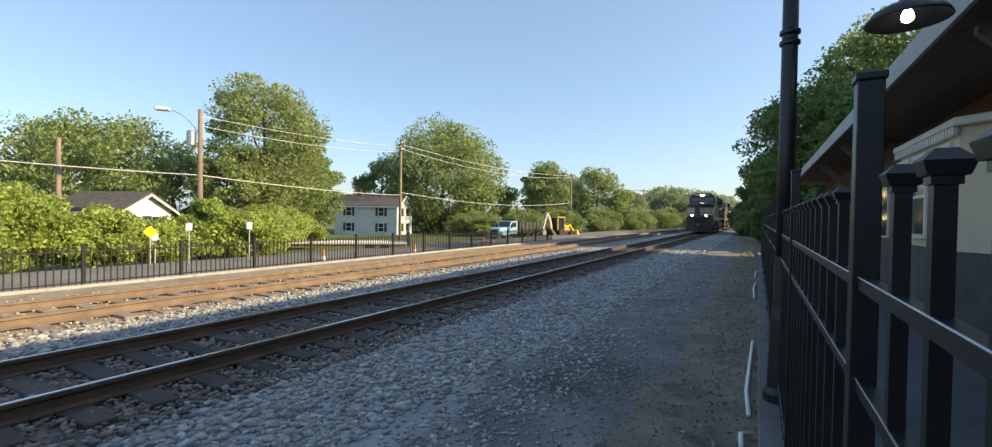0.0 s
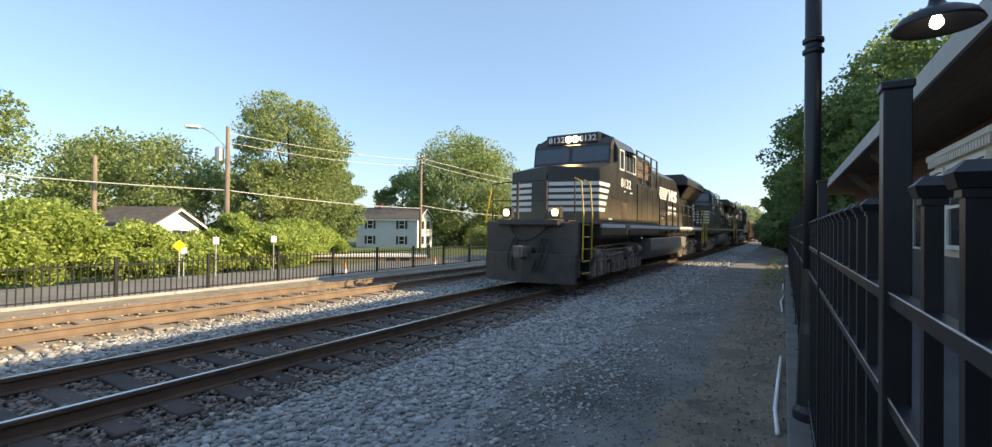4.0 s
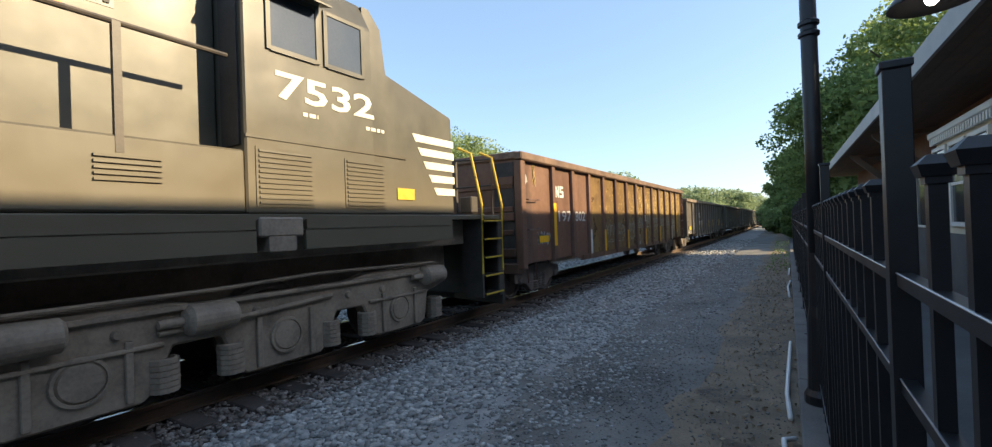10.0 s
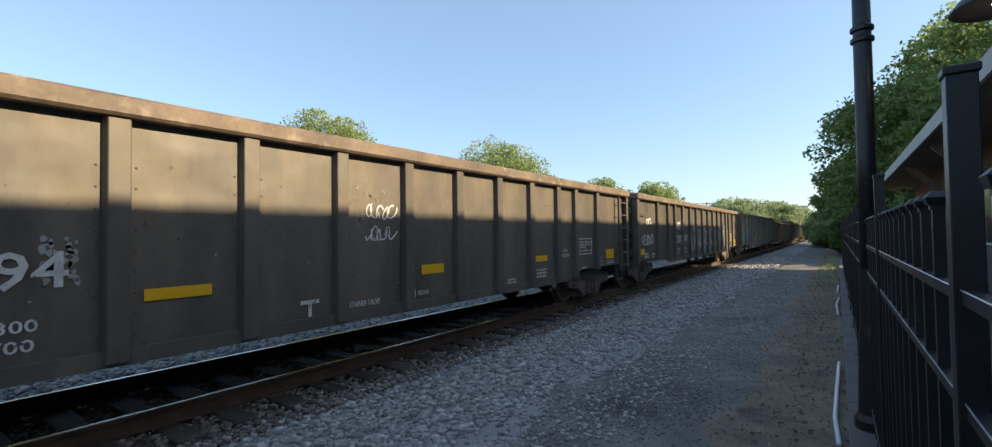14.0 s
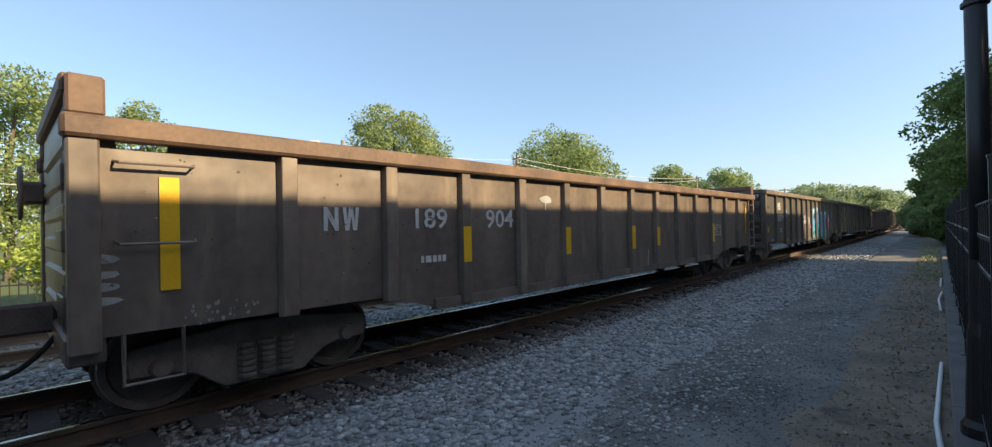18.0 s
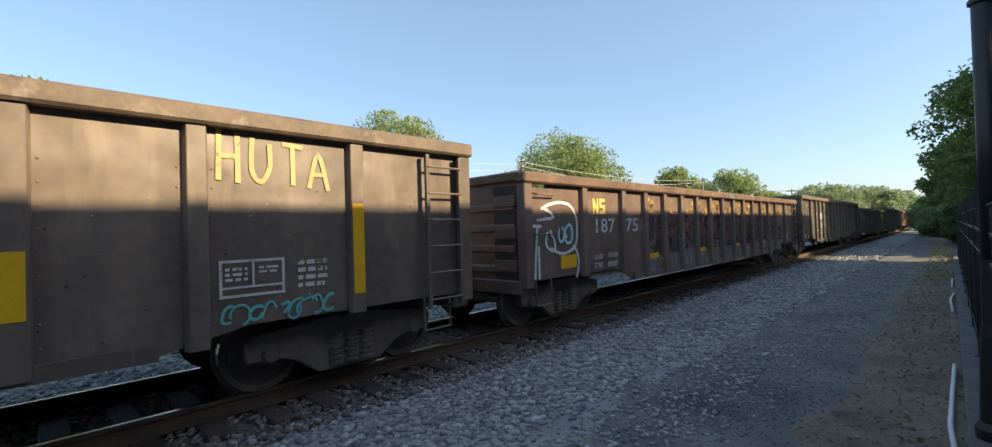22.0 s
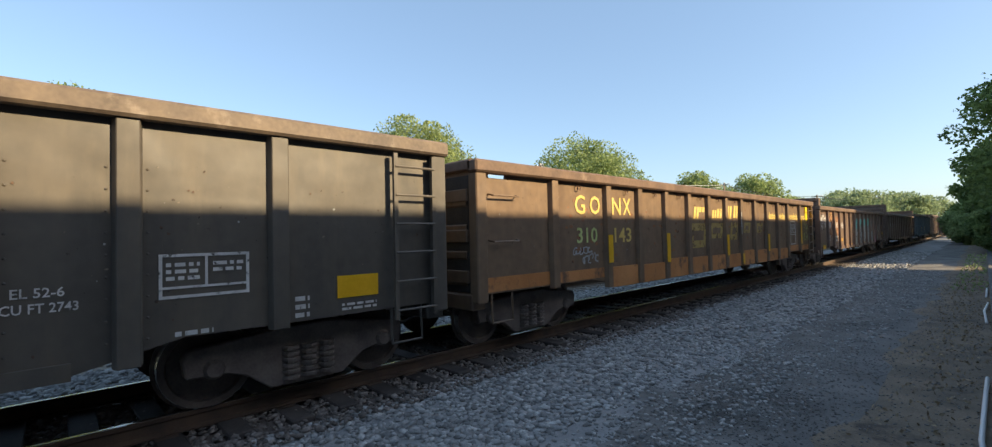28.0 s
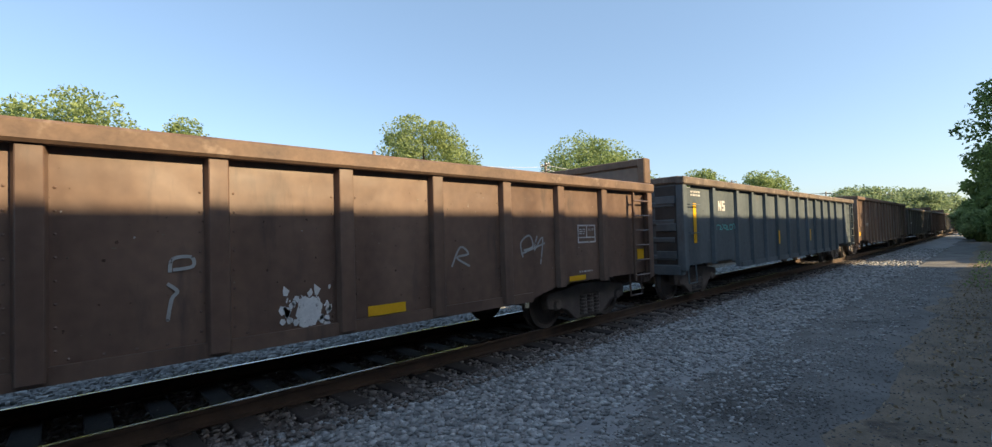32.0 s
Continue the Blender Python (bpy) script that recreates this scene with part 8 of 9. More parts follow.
    # a broad spray-painted piece in pale teal and silver with black outlines
    for q in ([(7.62, 0.75), (7.66, 1.04), (7.81, 1.16), (8.01, 1.19), (8.05, 1.87), (8.16, 2), (8.42, 2.09), (8.58, 2.05), (8.61, 1.79), (8.6, 1.37), (8.44, 1.32), (8.32, 0.84), (8.28, 0.58), (7.73, 0.64)], [(8.62, 0.57), (8.7, 1.07), (8.89, 1.23), (9.13, 1.46), (9.04, 1.77), (9.13, 1.96), (9.39, 2.06), (9.66, 2.06), (9.77, 1.81), (9.88, 1.43), (9.72, 1.03), (9.61, 0.58)], [(9.87, 0.95), (10.03, 1.28), (10.15, 1.78), (10.37, 2.04), (10.87, 2.08), (10.91, 1.78), (10.81, 1.09), (10.35, 0.68), (9.94, 0.6)], [(10.9, 1.08), (11.11, 1.62), (11.33, 1.95), (11.67, 2.12), (11.97, 2.06), (12.01, 1.35), (11.88, 0.74), (11.09, 0.62)], [(12.06, 0.72), (12.15, 1.97), (12.7, 2.06), (12.84, 1.85), (12.68, 1.32), (13.13, 1.4), (13.23, 2), (13.56, 2.06), (13.54, 1.39), (13.12, 0.81), (12.67, 0.66)]):
        blot(c, q, "silver", 1.4462)
    for q in ([(8.05, 1.55), (8.06, 1.87), (8.16, 2), (8.42, 2.09), (8.58, 2.05), (8.6, 1.85), (8.37, 1.79), (8.3, 1.52)], [(9.04, 1.65), (9.06, 1.83), (9.16, 1.99), (9.39, 2.06), (9.66, 2.06), (9.77, 1.84), (9.45, 1.8), (9.25, 1.58)], [(10.18, 1.71), (10.37, 2.04), (10.87, 2.08), (10.91, 1.78), (10.45, 1.67)], [(11.27, 1.7), (11.42, 2), (11.67, 2.12), (11.97, 2.06), (12, 1.79), (11.6, 1.66)], [(12.12, 1.7), (12.18, 1.97), (12.7, 2.06), (12.81, 1.85), (12.69, 1.65)], [(13.17, 1.7), (13.23, 2), (13.56, 2.06), (13.55, 1.7)]):
        blot(c, q, "teal", 1.4468)
    for q in ([(8.32, 1.49), (8.37, 1.74), (8.5, 1.82), (8.65, 1.77), (8.69, 1.53), (8.65, 1.36), (8.44, 1.32)], [(8.78, 2), (9.01, 2.07), (9.04, 1.8), (8.92, 1.77)], [(9.39, 1.8), (9.62, 1.81), (9.84, 1.64), (9.8, 1.37), (9.55, 1.34), (9.52, 1.54)], [(7.87, 1.21), (7.89, 1.61), (8.01, 1.86), (7.99, 1.2)], [(10.11, 1.85), (10.28, 1.71), (10.31, 1.12), (10.19, 1.06)], [(8.78, 1.3), (9.13, 1.46), (9.25, 1.33), (9.01, 1.04), (8.89, 1.11)]):
        blot(c, q, "black", 1.4474)
    for q in ([(7.54, 1.24), (7.62, 1.57), (7.73, 1.71), (7.87, 1.63), (7.85, 1.31), (7.66, 1.18)], [(8.89, 1.29), (9.01, 1.52), (9.19, 1.43), (9.13, 1.15)], [(7.22, 0.74), (7.31, 0.88), (7.53, 0.86), (7.55, 0.72)], [(9.62, 1.57), (9.73, 1.6), (9.76, 1.47), (9.66, 1.44)], [(10.03, 1.14), (10.15, 1.28), (10.17, 1.13)], [(13.51, 0.57), (13.45, 1.09), (14.15, 1.16), (14.23, 0.72)], [(11.07, 2.07), (11.5, 2.12), (11.38, 1.91)]):
        blot(c, q, "rose", 1.4477)
    for q in ([(7.62, 0.75), (7.62, 1.04), (7.81, 1.19), (7.97, 1.16), (8.19, 1.12), (8.44, 1.26)], [(8.28, 0.58), (8.32, 0.95), (8.44, 1.29)], [(8.62, 0.8), (8.73, 1.07), (9.01, 1.22), (9.25, 1.01), (9.31, 0.57)], [(8.84, 1.47), (9.04, 1.58), (9.19, 1.46), (9.13, 1.21)], [(9.04, 1.8), (9.32, 1.52), (9.25, 1.2), (9.45, 0.99), (9.38, 0.56)], [(9.87, 0.95), (10.03, 1.07), (10.44, 1), (10.52, 0.73)], [(10.11, 1.92), (10.36, 1.41), (10.27, 0.91)], [(11.26, 1.21), (11.54, 1.37), (12.4, 1.29), (12.53, 0.95), (12.25, 0.7)], [(11.6, 1.45), (11.66, 1.62), (11.96, 1.66), (12.01, 1.39)], [(10.9, 1), (11.11, 1.38), (11.11, 1.87)], [(12.03, 2.06), (12.12, 1.43), (12.83, 1.41), (13, 2)], [(12.67, 0.66), (12.97, 1.12), (13.54, 1.29), (13.64, 1.91)], [(13.53, 0.98), (13.97, 1.17), (13.95, 0.53)]):
        stroke(c, q, 0.05, "black", 1.4483)
    for k in range(14):
        a = random.Random(800 + k)
        blot(c, oval(14.3 + a.uniform(0, 0.6), a.uniform(0.9, 1.65), 0.07, 0.06)[:12], "rose", 1.446)
    c = brown(389.6, "189727", (0.6, 0.5))
    splash(c, 10.4, 10.7, 0.74, 1.08, "white", 120, 17), flecks(c, 10.3, 10.78, 0.68, 1.15, SPRAY["white"], 60, 121, 0.025), plate(c, 0.0, 0.42, 0.96, 1.19)
    for y0, y1, z0, z1 in ((4.16, 4.65, 0.83, 0.93), (7.67, 8.16, 0.78, 0.91), (11.19, 11.66, 0.77, 0.88), (14.68, 15.11, 0.84, 0.92), (16.75, 16.98, 1.08, 1.27)):
        plate(c, y0, y1, z0, z1)
    for pts in ([(9.4, 0.98), (9.43, 1.16), (9.47, 1.22), (9.4, 1.29)], [(9.42, 1.38), (9.44, 1.49), (9.57, 1.5), (9.58, 1.42), (9.44, 1.4)], [(12.34, 1.23), (12.48, 1.47), (12.61, 1.38), (12.42, 1.34), (12.63, 1.22)], [(13.63, 1.28), (13.59, 1.49), (13.77, 1.59), (13.84, 1.43), (13.64, 1.38)], [(13.94, 1.58), (13.87, 1.37), (14.06, 1.56), (14, 1.16)], [(13.59, 1.33), (14.11, 1.47)], [(5.54, 1.26), (5.55, 1.59), (5.82, 1.56), (5.68, 1.42)], [(0.4, 1.23), (0.49, 1.47), (0.65, 1.56), (0.49, 1.6)], [(0.55, 1.16), (0.62, 1.4), (0.71, 1.49), (0.85, 1.62)]):
        stroke(c, pts, 0.028, "silver")
    stroke(c, [(7.68, 1.23), (7.67, 1), (7.64, 0.68)], 0.035, "silver"), stroke(c, [(7.58, 0.78), (7.64, 0.67), (7.71, 0.77)], 0.04, "silver"), stencil_frame(c, 14.93, 15.42, 1.44, 1.74)
    splash(c, 0.75, 0.87, 1.6, 1.68, "silver", 122)

    c = gondola("grey-blue gondola with a yellow strip", CAR_BLUE, CHORD, RIBS_A)
    mark_pair(c, 2.0, 2.4, 2.05, 2.3), scrawl(c, 1.9, 3.0, 1.55, 1.75, "teal", 125, 6, 0.03), plate(c, 0.6, 0.75, 1.3, 2.2), bars(c, 0.5, 1.0, 2.35, 2.5, 2, 40), plate(c, 6.3, 6.42, 1.1, 1.5, x=1.526), plate(c, 9.8, 9.92, 1.1, 1.5, x=1.526)
    CARS.append((c, 408.2))
    off = 408.2
    for k, (paint, chord, top, raised) in enumerate(((CAR_BROWN, CHORD_BROWN, 3.0, (0, 0)), (CAR_BLACK, CHORD, 2.77, (0, 0)), (CAR_OXIDE, CHORD_BROWN, 2.77, (0.4, 0.4)), (CAR_BLACK, CHORD, 2.77, (0, 0)), (CAR_YELLOW, CHORD_BROWN, 2.77, (0, 0)), (CAR_BLACK, CHORD, 2.77, (0, 0)), (CAR_BROWN, CHORD_BROWN, 2.77, (0, 0)))):
        off += 18.35
        c = gondola({"CAR_BROWN": BROWN_TXT}.get(paint.name, BLACK_TXT if paint is CAR_BLACK else BROWN_TXT), paint, chord, RIBS_A if k % 2 else RIBS_N, top=top, raised=raised)
        mark_pair(c, 2.0, 2.5, 2.0, 2.3), plate(c, 0.4, 0.9, 1.05, 1.25), bars(c, 2.1, 3.6, 1.5, 1.75, 1, 50 + k)
        CARS.append((c, off))


build_cars()
for k, (car, off) in enumerate(CARS):
    if k < 20:
        flecks(car, 0.3, 16.9, 0.8, 2.3, DUST, 260, 300 + k, 0.011, 0.6, 1.4452)
        flecks(car, 0.3, 16.9, 0.6, 2.4, RUSTSPOT, 260, 340 + k, 0.011, 1.1, 1.4455)
        flecks(car, 0.3, 16.9, 0.9, 2.2, SPRAY["silver"], 40, 380 + k, 0.008, 1.0, 1.4458)


# ---- locomotives ----
LOCO_LEN = 23.0
TALL = 1.06


def loco_truck(loco, y, paint):
    t = part("truck", shared("loco_bolster", lambda: box(-0.9, 0.9, -2.2, 2.2, 0.05, 0.35, bev=0.03), paint), None, loco, at=Matrix.Translation((0, y, 0.53 / TALL)) @ Matrix.Diagonal((1, 1, 1 / TALL, 1)))
    for yy in (-1.85, 0.0, 1.85):
        add_wheelset(t, yy, 0.53, "loco")
    side = [(-2.95, 0.22), (-2.85, 0.46), (-2.5, 0.52), (-1.2, 0.5), (-0.95, 0.44), (0.95, 0.44), (1.2, 0.5), (2.5, 0.52), (2.85, 0.46), (2.95, 0.22), (2.7, 0.14), (2.5, 0.1), (2.42, -0.32), (2.3, -0.38), (1.42, -0.38), (1.32, -0.3), (1.16, 0.08), (0.72, 0.08), (0.56, -0.3), (0.46, -0.38),
            (-0.46, -0.38), (-0.56, -0.3), (-0.72, 0.08), (-1.16, 0.08), (-1.32, -0.3), (-1.42, -0.38), (-2.3, -0.38), (-2.42, -0.32), (-2.5, 0.1), (-2.7, 0.14)]
    for s in (-1, 1):
        f = part("side_frame", shared("loco_side_frame", lambda: prism(side, -0.1, 0.1, "x", bev=0.02), paint), None, t, at=(s * 1.08, 0, 0))
        fl = Matrix.Identity(4) if s > 0 else Matrix.Rotation(math.pi, 4, "Z")
        part("top_flange", shared("top_flange", lambda: box(0.08, 0.16, -2.5, 2.5, 0.4, 0.45, bev=0.01), paint), None, f, at=fl)
        for yy in (-1.85, 1.85):
            part("lower_flange", shared("lower_flange", lambda: box(0.08, 0.14, -0.6, 0.6, 0.1, 0.14, bev=0.01), paint), None, f, at=Matrix.Translation((0, yy, 0)) @ fl)
        for yy in (-1.85, 0.0, 1.85):
            part("axle_cap", shared("axle_cap", lambda: lathe([(0, 0.13), (0.15, 0.13), (0.17, 0.11), (0.175, 0.13), (0.2, 0.13), (0.21, 0.1), (0.22, 0.05)], 24, "x"), paint), None, f, at=Matrix.Translation((0, yy, -0.06)) @ fl)
            for rib in (-0.33, 0.33):
                part("pedestal_rib", shared("pedestal_rib", lambda: box(0.09, 0.135, -0.03, 0.03, -0.34, 0.2, bev=0.008), paint), None, f, at=Matrix.Translation((0, yy + rib, 0)) @ fl)
        for yy in (-2.68, -1.24, -0.62, 0.62, 1.24, 2.68):
            part("spring", shared("loco_spring", lambda: coil(0.13, 0.26, 5, 0.03), paint), None, f, at=(s * 0.07, yy, -0.3))
        for yy, z in ((-2.45, 0.36), (2.3, 0.36), (0.95, 0.3)):
            part("brake_cylinder", shared("brake_cylinder", lambda: lathe([(0, -0.34), (0.11, -0.34), (0.14, -0.31), (0.15, 0.1), (0.11, 0.14), (0.05, 0.16), (0.04, 0.36), (0, 0.36)], 20, "y"), paint), None, f, at=(s * 0.16, yy, z))
        for yy in (-1.5, -0.9, 0.35, 1.6):
            part("lug", shared("frame_lug", lambda: lathe([(0, 0.14), (0.035, 0.14), (0.05, 0.1)], 12, "x"), paint), None, f, at=Matrix.Translation((0, yy, 0.27)) @ fl)
        part("sand_pipe", shared("sand_pipe", lambda: tube([(0.14, -2.9, 0.5), (0.16, -2.3, 0.56), (0.15, -0.8, 0.56), (0.16, 0.4, 0.6), (0.15, 1.4, 0.58), (0.14, 2.6, 0.55)], 0.022, 6), paint), None, f, at=fl)
        part("brake_rod", shared("brake_rod", lambda: tube([(0.13, 0.62, 0.3), (0.15, -0.6, 0.24), (0.13, -1.3, 0.22)], 0.028, 8), paint), None, f, at=fl)


def bar_words(parent, y0, z0, h, word_lens, paint, x, slant=0.25, sign=1, width=None):
    """A heavy slanted company name as a row of plain blocks."""
    y = y0
    bm = bmesh.new()
    for n in range(word_lens):
        w = width or h * (0.72 if n % 3 else 0.82)
        out = [(y, z0), (y + w * 0.78, z0), (y + w * 0.78 + slant * h, z0 + h), (y + slant * h, z0 + h)]
        prism(out, x - 0.004, x, "x", bm)
        y += w
    tagged(part("name_block", bm, paint, parent, "company name as plain slanted blocks", at=Matrix.Identity(4) if sign > 0 else Matrix.Rotation(math.pi, 4, "Z")), kind="stuff")


def emblem(loco, sign, spec, letter):
    """Broad stripes that end at a slanted gap, two heavy blocks and two rows of blocks below; sign: the side of the hood."""
    x, flip = 1.012, (Matrix.Identity(4) if sign > 0 else Matrix.Rotation(math.pi, 4, "Z"))
    left, top_end, low_end, right, zt, zb = spec
    k5 = (zt - zb) / 6
    for k in range(6):
        z, f = zt - k * k5, k / 5.5
        y1 = top_end + (low_end - top_end) * f
        part("emblem_stripe", prism([(left - 0.035 * k, z), (y1, z), (y1 - 0.1, z - k5 * 0.66), (left - 0.035 * (k + 0.66), z - k5 * 0.66)], x - 0.004, x, "x"), letter, loco, at=flip)
    u = (right - top_end) / 2.25
    h, y0 = (zt + 0.03 - zb) / 0.8, top_end
    for pts in ([(0.0, 0.0), (0.12, 0.35), (0.0, 0.8), (0.34, 0.8), (0.62, 0.38), (0.66, 0.8), (1.1, 0.8), (1.08, 0.0), (0.74, 0.0), (0.52, 0.42), (0.42, 0.0)],
                [(1.2, 0.0), (1.85, 0.0), (2.12, 0.12), (2.2, 0.32), (2.0, 0.48), (1.66, 0.56), (2.16, 0.58), (2.24, 0.8), (1.5, 0.8), (1.24, 0.68), (1.22, 0.46), (1.44, 0.34), (1.8, 0.24), (1.22, 0.2)]):
        part("emblem_block", prism([(y0 + a * u, zb + b * h) for a, b in pts], x - 0.004, x, "x"), letter, loco, "white emblem block", at=flip)
    w = right - 0.1 - low_end
    bar_words(loco, low_end + 0.55, zb - 0.41, 0.17, 7, letter, x, sign=sign, width=(w - 0.6) / 7), bar_words(loco, low_end + 0.5, zb - 0.66, 0.17, 8, letter, x, sign=sign, width=(w - 0.45) / 8)


def locomotive(label, number, paint, letter, sill, spec, lit=False, tanks=False, words=False):
    o = thing("locomotive", label, "locomotive", "locomotives of the coal train")
    o.scale = (1, 1, TALL)
    L = LOCO_LEN
    run = paint
    d = spec["ahead"]  # how far nose and cab sit back from the usual place
    fwd = Matrix.Translation((0, d, 0))
    hood_end, cab_end = spec["hood_end"], 5.35 if tanks else 5.9
    part("frame", box(-1.1, 1.1, 0.8, L - 0.8, 1.25, 1.66, box(-0.7, 0.7, 1.2, L - 1.2, 0.8, 1.26), bev=0.02), LOCO_UNDER, o)
    part("walkway", box(-1.5, 1.5, 0.5, L - 0.5, 1.66, 1.73, bev=0.01), run, o)
    pad = 4.42 if lit else 4.73  # start of the jacking pad
    for s in (-1, 1):
        for a, b in ((2.0, pad - 0.03), (pad + 0.55, 9.5), (9.55, 12.9), (12.95, 16.3), (16.35, 19.6), (19.65, L - 1.2)):
            part("sill_panel", box(s * 1.5 - 0.03, s * 1.5 + 0.03, a, b, 1.36 if b < 9.6 else 1.48, 1.565), run, o)
            part("sill_stripe", box(s * 1.5 - 0.035, s * 1.5 + 0.035, a + 0.01, b - 0.01, 1.575, 1.68), sill, o, "pale stripe along the sill")
        part("jacking_pad", box(s * 1.4 - 0.14, s * 1.4 + 0.14, pad, pad + 0.52, 1.5, 1.7, box(s * 1.4 - 0.14, s * 1.4 + 0.1, pad + 0.1, pad + 0.42, 1.36, 1.51), bev=0.02), LOCO_UNDER, o)
    # nose and cab
    bm = bmesh.new()
    low = [bm.verts.new(p) for p in ((-1.48, 1.86, 1.73), (0, 1.5, 1.73), (1.48, 1.86, 1.73), (1.499, 3.66, 1.73), (-1.499, 3.66, 1.73))]
    top = [bm.verts.new(p) for p in ((-1.475, 1.87, 3.22), (0, 1.52, 3.34), (1.475, 1.87, 3.22), (1.499, 3.66, 3.62), (-1.499, 3.66, 3.62))]
    bm.faces.new(low[::-1])
    for i in range(5):
        bm.faces.new((low[i], low[(i + 1) % 5], top[(i + 1) % 5], top[i]))
    bm.faces.new((top[0], top[1], top[2], top[3], top[4]))
    bmesh.ops.bevel(bm, geom=bm.edges[:], offset=0.025, segments=2, affect="EDGES")
    part("nose", bm, paint, o, "short angular nose", at=fwd)
    for k in range(5):
        z = 2.02 + k * 0.183
        yb = 2.31 + 0.115 * k
        e = 0.006 * (z - 1.73) / 1.6
        for s in (-1, 1):
            part("nose_stripe", prism([(s * 0.02, 1.484 + e), (s * 1.486 - s * e, 1.842 + e), (s * 1.486 - s * e, 1.87 + e), (s * 0.02, 1.512 + e)], z, z + 0.105, "z"), letter, o, "white nose stripe", at=fwd)
            part("side_stripe", prism([(1.87, z), (yb, z), (yb + 0.07, z + 0.105), (1.87, z + 0.105)], s * 1.485, s * 1.491, "x"), letter, o, "white side stripe", at=fwd)
    part("nose_door", prism([(-0.62, 1.61), (-0.05, 1.475), (-0.05, 1.49), (-0.62, 1.625)], 1.8, 3.1, "z"), paint, o, at=fwd)
    cab = part("cab", prism([(-1.5, 1.73), (1.5, 1.73), (1.5, 4.02), (1.3, 4.38), (0.85, 4.6), (-0.85, 4.6), (-1.3, 4.38), (-1.5, 4.02)], 3.6, cab_end, "y", bev=0.02), paint, o, "wide crew cab", at=fwd)
    part("cab_front", prism([(3.6, 3.45), (3.62, 3.45), (3.62, 4.36), (3.5, 4.36), (3.3, 4.16), (3.2, 3.5)], -1.36, 1.36, "x"), paint, o, at=fwd)
    for x0, x1 in ((-1.3, -0.06), (0.06, 1.3)):
        part("windscreen", prism([(3.24, 3.62), (3.3, 4.08), (3.28, 4.085), (3.212, 3.62)], x0, x1, "x"), CABGLASS, cab, "dark windscreen")
    part("number_board", box(-0.95, 0.95, 3.34, 3.62, 4.2, 4.54, bev=0.04), surface("number_board_black", (0.01, 0.01, 0.01), (0.03, 0.03, 0.03), 3, 0.4), o, at=fwd)
    for x in (-0.86, 0.26):
        m = Matrix(((1, 0, 0, x), (0, 0, -1, 3.337), (0, 1, 0, 4.37), (0, 0, 0, 1)))
        lettering(number, 0.26, letter, o, fwd @ m, "number", span=0.58)
    lamp_m = HEADLAMP if lit else CABGLASS
    for x in (-0.12, 0.12):
        part("headlight", lathe([(0.0, -0.03), (0.09, -0.02), (0.1, 0.04), (0.1, 0.1)], 14, "y"), lamp_m, o, "headlight", at=(x, 3.31 + d, 4.37))
    for s in (-1, 1):
        hz = part("ditch_light_box", box(s * 0.77 - 0.14, s * 0.77 + 0.14, 0.32, 0.55, 1.8, 2.1, bev=0.02), LOCO_RUN, o)
        part("ditch_light", lathe([(0.0, -0.04), (0.075, -0.03), (0.085, 0.04)], 14, "y"), lamp_m, hz, "ditch light", at=(s * 0.77, 0.31, 1.95))
        for a, b, w in (((3.8, 4.32, 1), (4.48, 5.05, 1)) if tanks else ((3.78, 4.18, 0), (4.45, 4.85, 1), (4.92, 5.28, 1), (5.34, 5.62, 1))):
            wd = part("cab_window", box(s * 1.5 - 0.012, s * 1.5 + 0.012, a, b, 3.42, 3.97), CABGLASS, cab, "cab side window")
            for q in (box(s * 1.505 - 0.02, s * 1.505 + 0.02, a - 0.05, a, 3.38, 4.01), box(s * 1.505 - 0.02, s * 1.505 + 0.02, b, b + 0.05, 3.38, 4.01), box(s * 1.505 - 0.02, s * 1.505 + 0.02, a, b, 3.37, 3.42), box(s * 1.505 - 0.02, s * 1.505 + 0.02, a, b, 3.97, 4.01)):
                part("window_frame", q, paint if tanks else LWHITE if w == 0 or a > 5.3 else STEEL, wd)
        part("sun_shade", prism([(s * 1.5, 4.03), (s * 1.72, 3.97), (s * 1.72, 3.99), (s * 1.5, 4.06)], 4.4, 5.3, "y"), paint, cab)
        fl = Matrix.Identity(4) if s > 0 else Matrix.Rotation(math.pi, 4, "Z")
        n0, n1, nz, nh = spec["number"]
        lettering(number, nh * 1.42, letter, o, on_side(n0 if s > 0 else -n1, nz + nh / 2, 1.505, s), "road_number", span=n1 - n0, bold=0.02)
        turn = Matrix.Identity(4) if s > 0 else Matrix.Rotation(math.pi, 4, "Z")
        b0 = n0 if s > 0 else -n1
        for m0, m1, dz in () if words else ((0.35, 0.55, 0.14), (n1 - n0 - 0.12, n1 - n0 + 0.2, 0.15)):
            bars(o, b0 + m0, b0 + m1, nz - dz, nz - dz + 0.075, 1, 60, letter, x=1.506).matrix_local = turn
        if words and s > 0:
            lettering("DC to AC", 0.15, letter, o, on_side(3.86, 2.76, 1.505, s), "wording", span=0.8, bold=0.015), lettering("AC44C6M", 0.135, letter, o, on_side(5.0, 2.735, 1.505, s), "wording", span=0.74, bold=0.015)
            part("wave_mark", ribbon([(4.72 + 0.3 * k / 24, 2.82 + 0.13 * math.sin(k * 0.9) - 0.05 * k / 24) for k in range(25)], 0.025), letter, o, at=(1.506, 0, 0))
        part("seam_rail", box(s * 1.5 - 0.012, s * 1.5 + 0.012, 3.59 if words else 3.0 + d, 5.81 if words else 5.35 + d, 2.47, 2.5), run, o)
